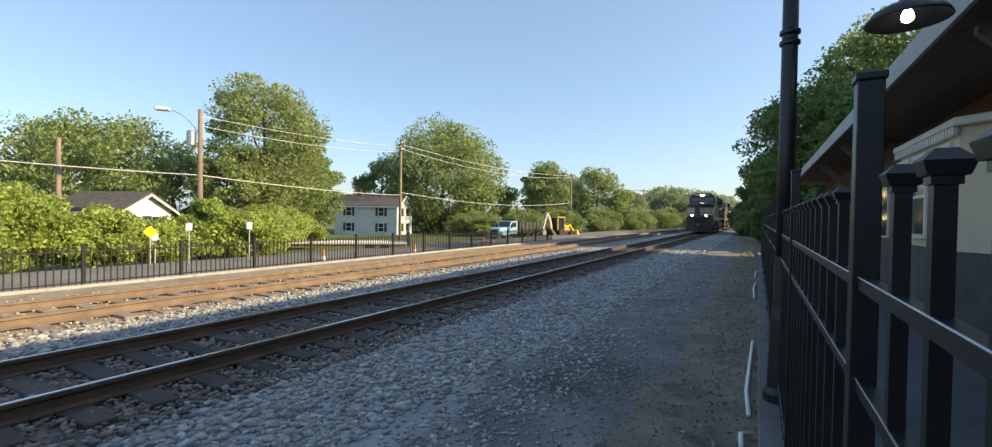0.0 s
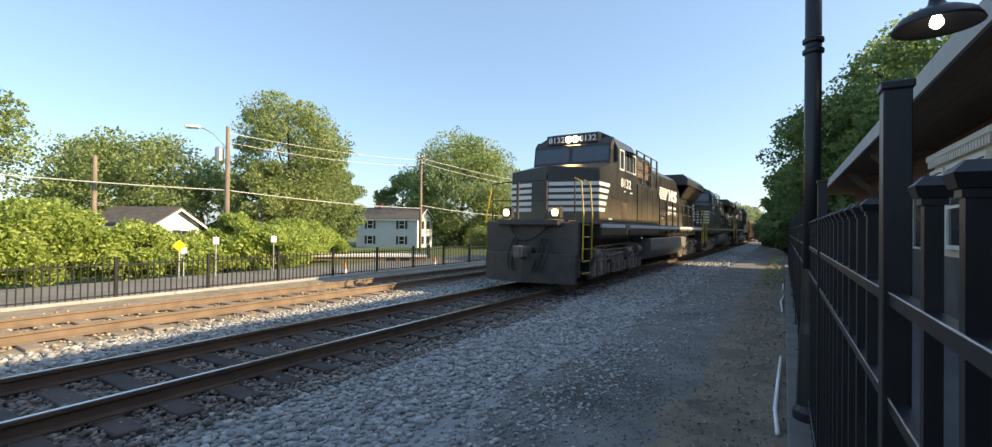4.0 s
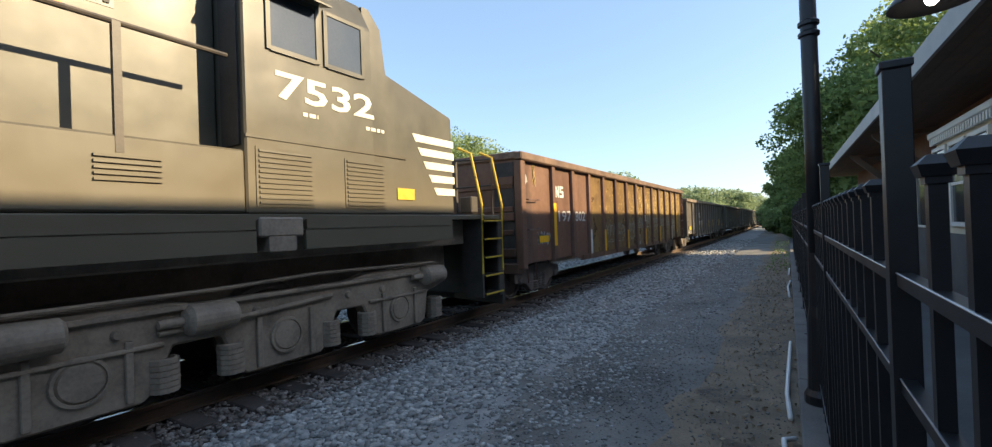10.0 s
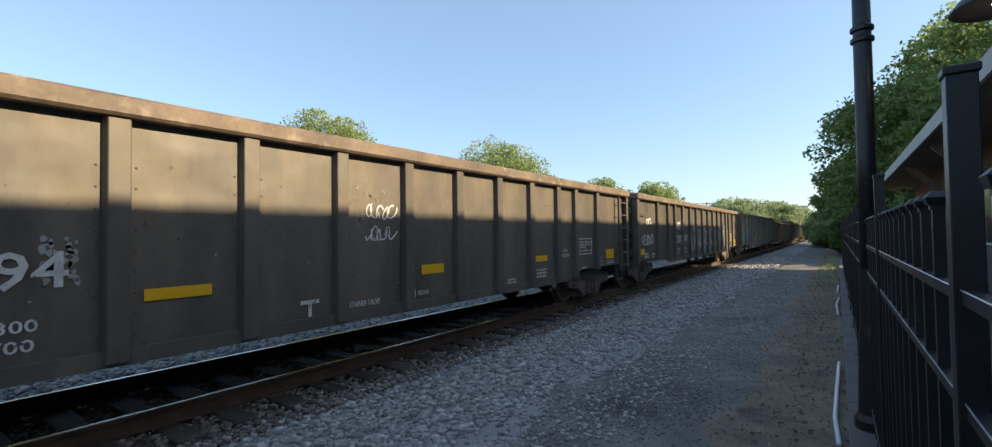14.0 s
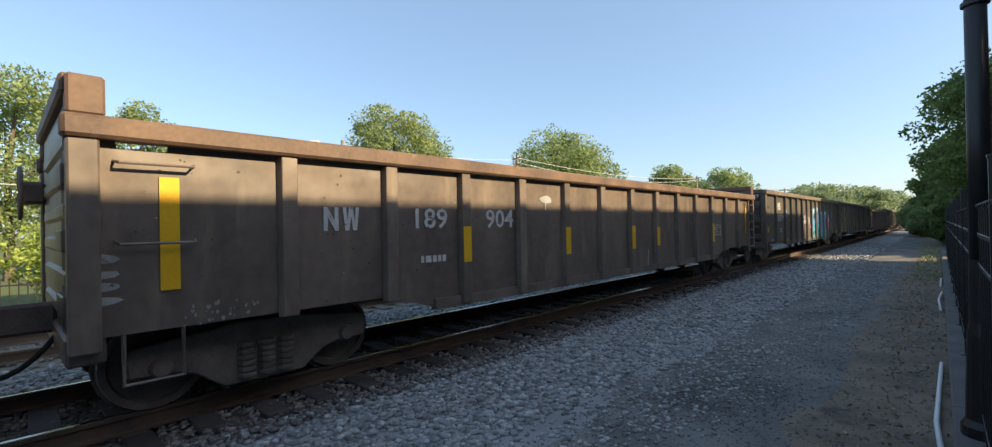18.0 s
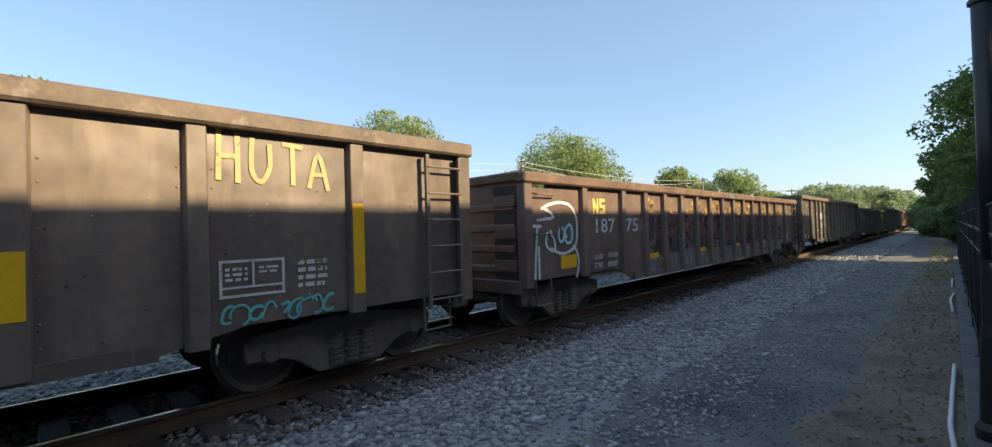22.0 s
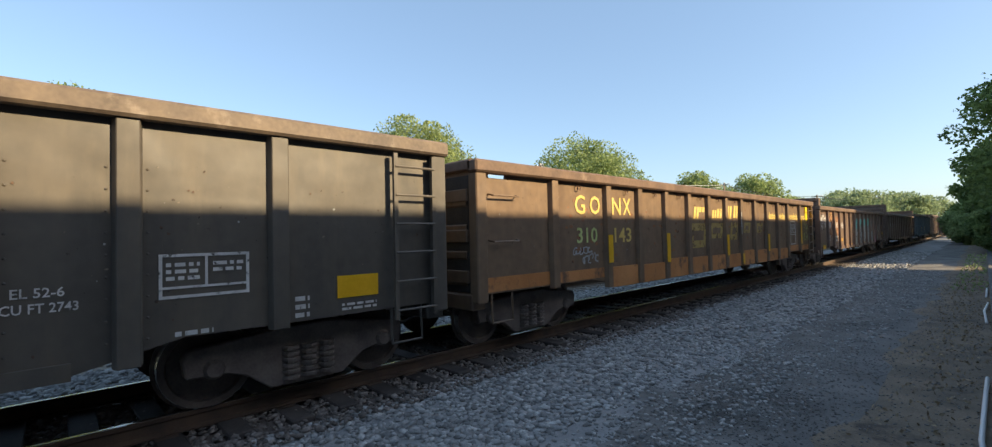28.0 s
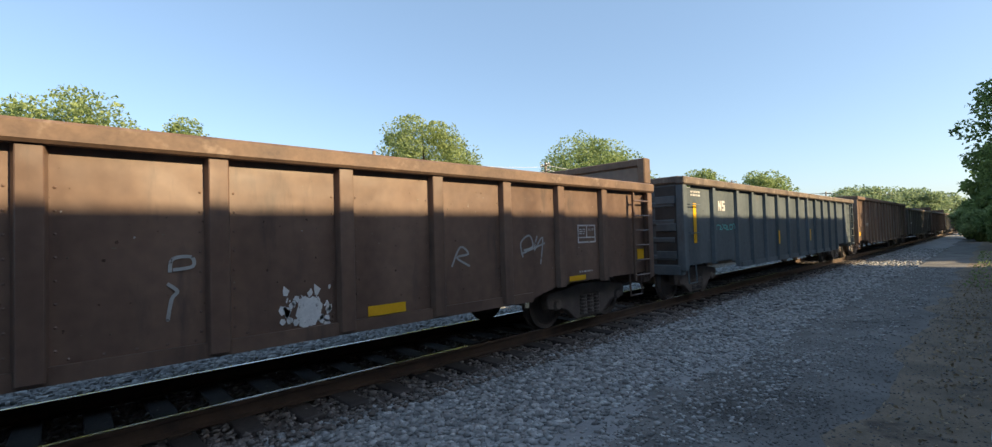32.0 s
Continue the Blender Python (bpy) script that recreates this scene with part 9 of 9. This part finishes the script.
        if words:
            for y in (6.62, 7.87, 9.13):
                part("marker_plate", box(s * 1.513 - 0.004, s * 1.513 + 0.004, y, y + 0.1, 1.8, 1.88), letter, o, "small white square plate")
            part("seam_rail", box(s * 1.512 - 0.012, s * 1.512 + 0.012, 6.16, 9.33, 2.13, 2.155), DARKSTEEL, o)
            part("marker_plate", box(s * 1.513 - 0.004, s * 1.513 + 0.004, 6.21, 6.39, 2.68, 2.72), letter, o)
            part("slot_plate", box(s * 1.503 - 0.004, s * 1.503 + 0.004, 4.98, 5.28, 2.6, 2.645), DARKSTEEL, o)
        if tanks:
            for g0, g1, gz in ((4.56, 5.25, 2.39), (3.44, 4.11, 2.38)):
                g = part("battery_grille", box(s * 1.5 - 0.01, s * 1.5 + 0.006, g0, g1, 1.8, gz), paint, o, "dusty louvred grille")
                for k in range(11):
                    part("louvre", box(s * 1.512 - 0.012, s * 1.512 + 0.012, g0 + 0.03, g1 - 0.03, 1.83 + k * 0.051, 1.853 + k * 0.051), paint, g)
            part("plate_strip", box(s * 1.503 - 0.004, s * 1.503 + 0.004, 2.85, 3.2, 1.93, 2.08), HANDRAIL_Y, o, "yellow plate")
        else:
            g0 = 4.06 + d
            g = part("battery_grille", box(s * 1.5 - 0.01, s * 1.5 + 0.01, g0, g0 + 0.56, 1.83, 2.35), GRILLE, o, "rusty louvred grille")
            for k in range(10):
                part("louvre", box(s * 1.512 - 0.008, s * 1.512 + 0.008, g0 + 0.02 + k * 0.054, g0 + 0.045 + k * 0.054, 1.85, 2.33), GRILLE, g)
            if words:
                part("plate_strip", box(s * 1.503 - 0.004, s * 1.503 + 0.004, 3.88, 4.2, 2.37, 2.42), letter, o)
            else:
                part("plate_strip", box(s * 1.503 - 0.004, s * 1.503 + 0.004, 2.67, 3.03, 1.79, 1.86), letter, o)
        # equipment cabinet behind the cab
        if tanks:
            bx = part("battery_box", box(min(s * 1.0, s * 1.5), max(s * 1.0, s * 1.5), 5.36, 9.3, 1.74, 2.34, bev=0.02), paint, o, "low dusty battery box")
            part("box_end", prism([(9.3, 1.74), (9.62, 1.74), (9.5, 2.1), (9.3, 2.1)], s * 1.02, s * 1.48, "x"), DARKSTEEL, bx)
            for g0 in (6.1, 7.55):
                for k in range(5):
                    part("louvre", box(s * 1.51 - 0.01, s * 1.51 + 0.012, g0, g0 + 0.48, 1.98 + k * 0.045, 2.0 + k * 0.045), paint, bx)
            part("hood_screen", box(s * 1.0 - 0.005, s * 1.0 + 0.02, 9.92, 10.94, 3.72, 3.98), GRILLE, o, "rusty hood screen")
            for g0 in (6.24, 8.53):
                g = part("hood_vent", box(s * 1.0 - 0.005, s * 1.0 + 0.012, g0, g0 + 0.54, 3.5, 3.98), paint, o)
                for k in range(6):
                    part("slot", box(s * 1.0, s * 1.018, g0 + 0.03 + k * 0.088, g0 + 0.075 + k * 0.088, 3.53, 3.95), DARKSTEEL, g)
            for y, w, z in ((11.0, 0.2, 3.3), (9.6, 0.14, 3.3), (8.7, 0.14, 3.35), (7.5, 0.14, 3.55), (6.6, 0.1, 3.4)):
                part("warning_label", box(s * 1.006 - 0.004, s * 1.006 + 0.004, y, y + w, z, z + 0.1), ORANGE, o, "small orange label")
            # dark sheet: the shade behind the cab is put into the door's colour
            part("cab_rear_door", box(min(s * 1.1, s * 1.42), max(s * 1.1, s * 1.42), 5.35, 5.37, 2.4, 3.95), DARKSTEEL, o, "cab rear door with its shade put into the dark colour")
            part("upper_handrail", tube([(s * 1.48, 9.7, 2.8), (s * 1.48, 9.4, 2.84), (s * 1.48, 8.9, 3.25), (s * 1.48, 5.5, 3.2)], 0.024, 8), HANDRAIL, o)
            for y in (8.85, 7.6, 6.4):
                part("stanchion", box(s * 1.48 - 0.025, s * 1.48 + 0.025, y - 0.03, y + 0.03, 2.2, 3.22), HANDRAIL, o)
        else:
            part("cabinet_panel", box(s * 1.5 - 0.02, s * 1.5 + 0.01, 6.0, 9.45, 1.85, 3.1), paint, o)
            for k in range(4):
                part("panel_seam", box(s * 1.51 - 0.006, s * 1.51 + 0.008, 6.55 + k * 0.85, 6.57 + k * 0.85, 1.9, 3.05), run, o)
            for k, y in enumerate((6.15, 7.2, 8.25)):
                lv = part("air_intake", box(s * 1.12 - 0.02, s * 1.12 + 0.02, y, y + 0.8, 3.42, 4.12), GRILLE, o, "rusty louvred intake")
                for q in range(6):
                    part("louvre", box(s * 1.15 - 0.02, s * 1.15 + 0.02, y + 0.02, y + 0.78, 3.46 + q * 0.11, 3.5 + q * 0.11), GRILLE, lv)
                part("intake_post", box(s * 1.15 - 0.03, s * 1.15 + 0.03, y + 0.82, y + 0.98, 3.3, 4.2), letter if k < 2 else run, o)
            for z in (3.62, 3.95, 4.28):
                part("roof_handrail", tube([(s * 1.46, 5.95, z), (s * 1.46, 9.2, z), (s * 1.46, 9.45, 3.3)] if z > 4.2 else [(s * 1.46, 5.95, z), (s * 1.46, 9.3, z)], 0.02, 6), HANDRAIL, o)
            for y in (6.0, 7.1, 8.2, 9.2):
                part("stanchion", box(s * 1.46 - 0.025, s * 1.46 + 0.025, y - 0.05, y + 0.05, 3.1, 4.28), HANDRAIL, o)
        # hood doors
        for k in range(int((hood_end - 9.7) / 0.82)):
            y = 9.7 + k * 0.82
            hd = part("hood_door", box(s * 1.0 - 0.01, s * 1.0 + 0.006, y, y + 0.78, 1.8, 3.95 if k < 8 else 3.3, bev=0.004), paint, o)
            part("door_latch", box(s * 1.012 - 0.01, s * 1.012 + 0.015, y + 0.68, y + 0.74, 2.2, 2.32), STEEL, hd)
            if k in (1, 3, 6):
                part("reflector", box(s * 1.01 - 0.004, s * 1.01 + 0.004, y + 0.2, y + 0.42, 2.02, 2.09), letter, hd)
        for y0, y1, z0, z1 in spec["doors"]:
            rd = part("radiator_door", box(s * 1.0 - 0.005, s * 1.0 + 0.014, y0, y1, z0, z1), GRILLE, o, "rusty ribbed screen door")
            n = int((y1 - y0 - 0.04) / 0.045)
            for q in range(n):
                part("screen_rib", box(s * 1.014, s * 1.02, y0 + 0.03 + q * 0.045, y0 + 0.052 + q * 0.045, z0 + 0.03, z1 - 0.03), GRILLE, rd)
            for fa, fb, fc, fd in ((y0 - 0.04, y1 + 0.04, z0 - 0.04, z0), (y0 - 0.04, y1 + 0.04, z1, z1 + 0.04), (y0 - 0.04, y0, z0, z1), (y1, y1 + 0.04, z0, z1)):
                part("door_frame", box(s * 1.0, s * 1.026, fa, fb, fc, fd), paint, rd)
        sl = [(s * 1.02, 3.3), (s * 1.05, 3.28), (s * 1.47, 3.86), (s * 1.44, 3.9)]
        for y, w in spec["screens"]:
            rs = part("radiator_screen", prism(sl, y, y + w, "y"), GRILLE, o, "slanted rusty radiator screen")
            for e in (y - 0.06, y + w):
                part("screen_frame", prism([(s * 1.0, 3.26), (s * 1.06, 3.24), (s * 1.49, 3.86), (s * 1.44, 3.92)], e, e + 0.06, "y"), paint, rs)
            for q in range(int(w / 0.09)):
                part("screen_rib", prism([(s * 1.05, 3.275), (s * 1.062, 3.27), (s * 1.482, 3.85), (s * 1.47, 3.86)], y + 0.03 + q * 0.09, y + 0.06 + q * 0.09, "y"), GRILLE, rs)
        if not tanks:
            wheel = part("hand_brake", lathe([(0.26, -0.02), (0.3, -0.02), (0.3, 0.02), (0.26, 0.02), (0.26, -0.02)], 20, "x"), HANDRAIL, o, "hand brake wheel", at=(s * 1.1, spec["wheel"], 2.47))
            for k in range(3):
                part("spoke", box(-0.012, 0.012, -0.27, 0.27, -0.02, 0.02), HANDRAIL, wheel, at=pose(0, 0, 0, 60 * k))
        # walkway handrails
        ys = [9.7 + 1.42 * k for k in range(10)]
        for y in ys:
            part("stanchion", box(s * 1.48 - 0.03, s * 1.48 + 0.03, y - 0.035, y + 0.035, 1.4, 2.78, bev=0.008), HANDRAIL, o)
        part("handrail", tube([(s * 1.46, 9.5, 3.1)] + [(s * 1.48, 9.7, 2.8), (s * 1.48, L - 1.5, 2.78), (s * 1.48, L - 1.42, 2.3)], 0.024, 8), HANDRAIL, o)
        part("mid_rail", tube([(s * 1.48, 9.7, 2.28), (s * 1.48, L - 1.5, 2.28)], 0.018, 6), HANDRAIL, o)
        for k in range(3):
            part("conduit", tube([(s * 1.06, 9.8 + k * 2.1, 2.1 + 0.1 * k), (s * 1.06, 11.4 + k * 2.1, 2.05 + 0.12 * k)], 0.015, 6), run, o)
        # steps at both ends
        for e in (0, 1):
            fy = (lambda v: v) if e == 0 else (lambda v: L - v)
            part("step_side", box(s * 1.1 - 0.03, s * 1.1 + 0.03, min(fy(0.42), fy(1.12)), max(fy(0.42), fy(1.12)), 0.4, 1.75), LOCO_RUN, o)
            part("step_plate", box(min(s * 1.12, s * 1.5), max(s * 1.12, s * 1.5), min(fy(1.08), fy(1.13)), max(fy(1.08), fy(1.13)), 0.35, 1.75), LOCO_RUN, o)
            for k in range(5):
                z = 0.4 + k * 0.31
                st = part("step", box(min(s * 1.12, s * 1.52), max(s * 1.12, s * 1.52), min(fy(0.46), fy(1.06)), max(fy(0.46), fy(1.06)), z - 0.03, z), LOCO_RUN, o)
                part("step_edge", box(min(s * 1.5, s * 1.53), max(s * 1.5, s * 1.53), min(fy(0.46), fy(1.06)), max(fy(0.46), fy(1.06)), z - 0.02, z + 0.004), HANDRAIL_Y, st, "yellow step edge")
            for yy in (0.46, 1.14):
                part("grab_rail", tube([(s * 1.52, fy(yy), 0.75), (s * 1.54, fy(yy), 1.9), (s * 1.42, fy(yy + 0.12), 2.75), (s * 1.2, fy(yy + 0.2), 2.85)], 0.022, 7), HANDRAIL_Y, o, "yellow grab rail")
    if not tanks:
        part("cabinet", box(-1.48, 1.48, 5.9 + d, 9.5, 1.73, 3.15, bev=0.02), paint, o)
        part("blower_housing", box(-1.1, 1.1, 5.9 + d, 9.5, 3.15, 4.36, bev=0.05), paint, o)
    part("hood", prism([(-1.0, 1.73), (1.0, 1.73), (1.0, 4.0), (0.82, 4.2), (-0.82, 4.2), (-1.0, 4.0)], 9.5 if not tanks else 5.36, hood_end, "y", bev=0.015), paint, o, "long engine hood")
    part("radiator_hood", box(-1.0, 1.0, hood_end, 22.0, 1.73, 3.95, bev=0.02), paint, o)
    part("radiator_wing", prism([(-1.55, 3.9), (1.55, 3.9), (1.55, 4.25), (1.3, 4.47), (-1.3, 4.47), (-1.55, 4.25)], hood_end - 0.1, 22.25, "y", bev=0.02), LOCO, o, "overhanging radiator wing")
    part("exhaust_stack", box(-0.35, 0.35, 12.9, 13.6, 4.2, 4.45, bev=0.04), run, o)
    for y, w in ((10.2, 1.4), (14.4, 1.2)):
        part("roof_hatch", box(-0.6, 0.6, y, y + w, 4.18, 4.28, bev=0.02), paint, o)
    part("horn", lathe([(0.02, 0.2), (0.03, 0.0), (0.1, -0.3), (0.09, -0.3)], 12, "y"), STEEL, o, at=(0.25, 11.2, 4.38))
    part("antenna_dome", lathe([(0.16, 4.4), (0.15, 4.47), (0.08, 4.52), (0, 4.53)], 14), LWHITE, o, at=(0, 4.8, 0))
    e = spec["emblem"]
    emblem(o, 1, e if not tanks else (11.5, 13.4, 12.9, 15.5, 3.5, 2.97), letter), emblem(o, -1, e if tanks else (-e[3], -e[3] + e[1] - e[0], -e[3] + e[2] - e[0], -e[0], e[4], e[5]), letter)
    for k in range(5):
        part("end_stripe", box(-0.98, 0.98, 22.0, 22.012, 2.1 + k * 0.22, 2.24 + k * 0.22), letter, o, "rear end stripe")
        for s in (-1, 1):
            part("end_stripe", box(s * 1.0 - 0.008, s * 1.0 + 0.012, 21.55 - 0.06 * k + 0.12, 22.0, 2.1 + k * 0.22, 2.24 + k * 0.22), letter, o)
    lettering(number, 0.36, letter, o, Matrix(((-1, 0, 0, 0.92), (0, 0, 1, 22.014), (0, 1, 0, 3.62), (0, 0, 0, 1))), "rear_number", span=0.8)
    for x in (-0.12, 0.12):
        part("rear_headlight", lathe([(0.0, 0.03), (0.09, 0.02), (0.1, -0.04), (0.1, -0.1)], 14, "y"), CABGLASS, o, "unlit rear headlight", at=(x, 22.27, 4.16))
    # fuel tank, air tanks
    if tanks:
        part("fuel_tank", prism([(-1.45, 0.75), (-1.2, 0.38), (1.2, 0.38), (1.45, 0.75), (1.45, 0.85), (-1.45, 0.85)], 8.0, 16.0, "y", bev=0.03), TANK, o)
        part("tank_box", box(-1.42, 1.42, 14.3, 15.4, 0.85, 1.3, bev=0.03), TANK, o)
        for s in (-1, 1):
            for y in (9.0, 11.6):
                part("air_tank", lathe([(0, 0), (0.18, 0.02), (0.28, 0.12), (0.28, 2.1), (0.18, 2.2), (0, 2.22)], 18, "y"), TANK, o, "cylindrical air tank", at=(s * 1.12, y, 1.12), smooth=False)
                for d in (0.4, 1.8):
                    part("tank_strap", lathe([(0.27, d), (0.292, d), (0.292, d + 0.06), (0.27, d + 0.06), (0.27, d)], 18, "y"), LOCO_UNDER, o, at=(s * 1.12, y, 1.12))
    else:
        part("fuel_tank", prism([(-1.5, 1.2), (-1.5, 0.72), (-1.1, 0.36), (1.1, 0.36), (1.5, 0.72), (1.5, 1.2)], 8.1, 16.1, "y", bev=0.03), TANK, o, "long dusty fuel tank")
        for s in (-1, 1):
            part("fuel_filler", lathe([(0, 0.05), (0.06, 0.05), (0.08, 0.0), (0.09, -0.1)], 12, "x"), ORANGE, o, "red filler cap", at=pose(s * 1.42, 11.9, 1.3, 0, 0, 0 if s > 0 else 180))
            part("bell", lathe([(0, 0.15), (0.05, 0.14), (0.08, 0.05), (0.12, -0.02), (0.11, -0.02)], 14), STEEL, o, at=(s * 1.3, 7.2, 1.22))
            part("gauge", lathe([(0, 0.03), (0.09, 0.03), (0.1, 0.0)], 14, "x"), STEEL, o, at=pose(s * 1.44, 13.2, 1.32, 0, 0, 0 if s > 0 else 180))
    # pilots, plow, couplers
    for e in (0, 1):
        m = Matrix.Identity(4) if e == 0 else Matrix.Translation((0, L, 0)) @ Matrix.Rotation(math.pi, 4, "Z")
        part("pilot", box(-1.45, 1.45, 0.35, 0.5, 0.3, 1.7, bev=0.02), LOCO_RUN, o, at=m)
        part("plow", prism([(-1.42, 0.25), (0, -0.12), (1.42, 0.25), (1.42, 0.34), (0, 0.0), (-1.42, 0.34)], 0.12, 0.88, "z", bev=0.015), LOCO_RUN, o, "steel snow plow", at=m)
        part("anticlimber", box(-0.95, 0.95, 0.12, 0.55, 1.6, 1.78, bev=0.03), LOCO_RUN, o, at=m)
        part("coupler", shared("coupler", None, UNDER), None, o, at=m @ pose(0, 0.25, 0.92))
        for k, x in enumerate((-0.5, -0.35, 0.35, 0.5, 0.62)):
            part("hose", tube(arc((x, 0.34, 1.25), (x * 1.15, -0.2, 0.7), (x * 0.8, -0.1, 0.42), 6), 0.025, 6), TYRE if k % 2 else DARKSTEEL, o, at=m)
        part("mu_cable", tube(arc((-0.6, 0.3, 1.6), (0.0, -0.3, 0.8), (0.6, 0.3, 1.6), 8), 0.03, 6), TYRE, o, at=m)
        part("end_rail", tube([(-1.3, 0.42, 1.75), (-1.3, 0.42, 2.75), (-0.5, 0.42, 2.8), (0.5, 0.42, 2.8), (1.3, 0.42, 2.75), (1.3, 0.42, 1.75)], 0.022, 6), HANDRAIL, o, at=m)
        for x in (-0.45, 0.45):
            part("end_stanchion", box(x - 0.03, x + 0.03, 0.39, 0.45, 1.75, 2.8), HANDRAIL, o, at=m)
        part("end_mid_rail", tube([(-1.3, 0.42, 2.28), (1.3, 0.42, 2.28)], 0.018, 6), HANDRAIL, o, at=m)
    gear = LEAD_UNDER if lit else LOCO_UNDER
    loco_truck(o, 4.75, gear)
    loco_truck(o, L - 4.75, gear)
    return o


LOCOS = []


SPEC_LEAD = dict(ahead=0.0, hood_end=16.3, number=(3.92, 5.1, 2.84, 0.28), emblem=(11.85, 13.85, 13.25, 16.05, 3.48, 2.92), wheel=20.68, screens=((16.9, 2.4), (19.4, 2.5)),
                 doors=((17.85, 18.38, 1.85, 2.9), (19.0, 19.3, 1.85, 2.9), (19.75, 20.2, 1.85, 2.9), (21.2, 21.6, 1.95, 2.7)))
SPEC_SECOND = dict(ahead=0.36, hood_end=17.15, number=(4.2, 5.48, 3.03, 0.26), emblem=(12.2, 14.55, 13.65, 16.95, 3.52, 2.88), wheel=19.52, screens=((18.25, 1.36), (19.7, 1.4)),
                   doors=((17.47, 17.93, 1.96, 2.34), (17.47, 17.93, 2.5, 2.9), (18.1, 18.55, 1.96, 2.34), (18.1, 18.55, 2.5, 2.9), (18.79, 19.12, 2.06, 2.78), (20.07, 20.32, 1.93, 2.69), (20.54, 20.8, 2.01, 2.7)))
SPEC_THIRD = dict(ahead=0.0, hood_end=16.2, number=(3.62, 5.02, 2.9, 0.27), emblem=(-15.47, -13.52, -14.05, -11.5, 3.5, 2.97), wheel=22.6, screens=((16.8, 2.5), (19.5, 2.6)),
                  doors=((21.13, 21.43, 1.91, 2.96), (20.69, 20.95, 2.05, 2.94), (20.23, 20.5, 1.9, 3.0), (19.62, 19.99, 1.88, 2.95), (18.73, 19.12, 1.9, 2.98), (17.65, 18.45, 2.16, 3.3), (17.0, 17.42, 2.9, 3.28)))


def build_locos():
    LOCOS.append((locomotive("black freight locomotive with white stripes and lit headlights", "8132", LOCO, LWHITE, LSILL_SHADED, SPEC_LEAD, lit=True), 62.65, 0))
    LOCOS.append((locomotive("dusty black freight locomotive with white stripes, coupled second", "4083", LOCO_DUSTY, LCREAM, LSILL_SUNNY, SPEC_SECOND, words=True), 85.65, 0))
    LOCOS.append((locomotive("dusty black locomotive running long hood first with air tanks", "7532", LOCO_TAN, LCREAM, LOCO_TAN, SPEC_THIRD, tanks=True), 109.55, 1))


build_locos()


# ---- what moves ----
def head(t):
    """How far the train's reference point has run towards -y at t seconds."""
    drift = np.interp(t, [12.0, 12.5, 13.0, 13.5, 14.0, 14.5, 15.5, 18.0, 18.5, 19.0, 19.5, 20.0, 20.5, 21.0, 21.5, 22.0, 22.5, 25.0, 25.5, 26.0, 26.5, 27.5],
                      [0.0, -0.37, -0.39, -0.07, 0.38, 0.38, 0.0, 0.0, 0.0, -0.26, -0.06, 0.0, 0.34, 0.0, 0.02, 0.11, 0.0, 0.03, -0.08, -0.36, -0.18, 0.0])
    return float(drift) + (12.45 * t if t >= 10 else 124.5 - 12.22 * (10 - t))


def motions():
    times = [0.5 * k for k in range(65)]
    for ob, off in CARS:
        walk(ob, [(t, pose(TRACK_X, off - head(t), RAIL_Z)) for t in times])
    for ob, off, back in LOCOS:
        if back:
            walk(ob, [(t, pose(TRACK_X, off + LOCO_LEN - head(t), RAIL_Z, 0, 0, 180)) for t in times])
        else:
            walk(ob, [(t, pose(TRACK_X, off - head(t), RAIL_Z)) for t in times])
    # the wheels roll: one set of keys for each kind of axle, shared by all wheelsets of that kind
    for (kind, y, r), sets in WHEELS.items():
        first = sets[0]
        step = 1 / 30
        n = round(32 / step)
        walk(first, [(k * step, pose(0, y, 0) @ Matrix.Rotation(12.45 * k * step / r, 4, "X")) for k in range(n + 1)])
        for w in sets[1:]:
            w.rotation_mode = "QUATERNION"
            data = w.animation_data_create()
            data.action = first.animation_data.action
            data.action_slot = first.animation_data.action_slot


motions()
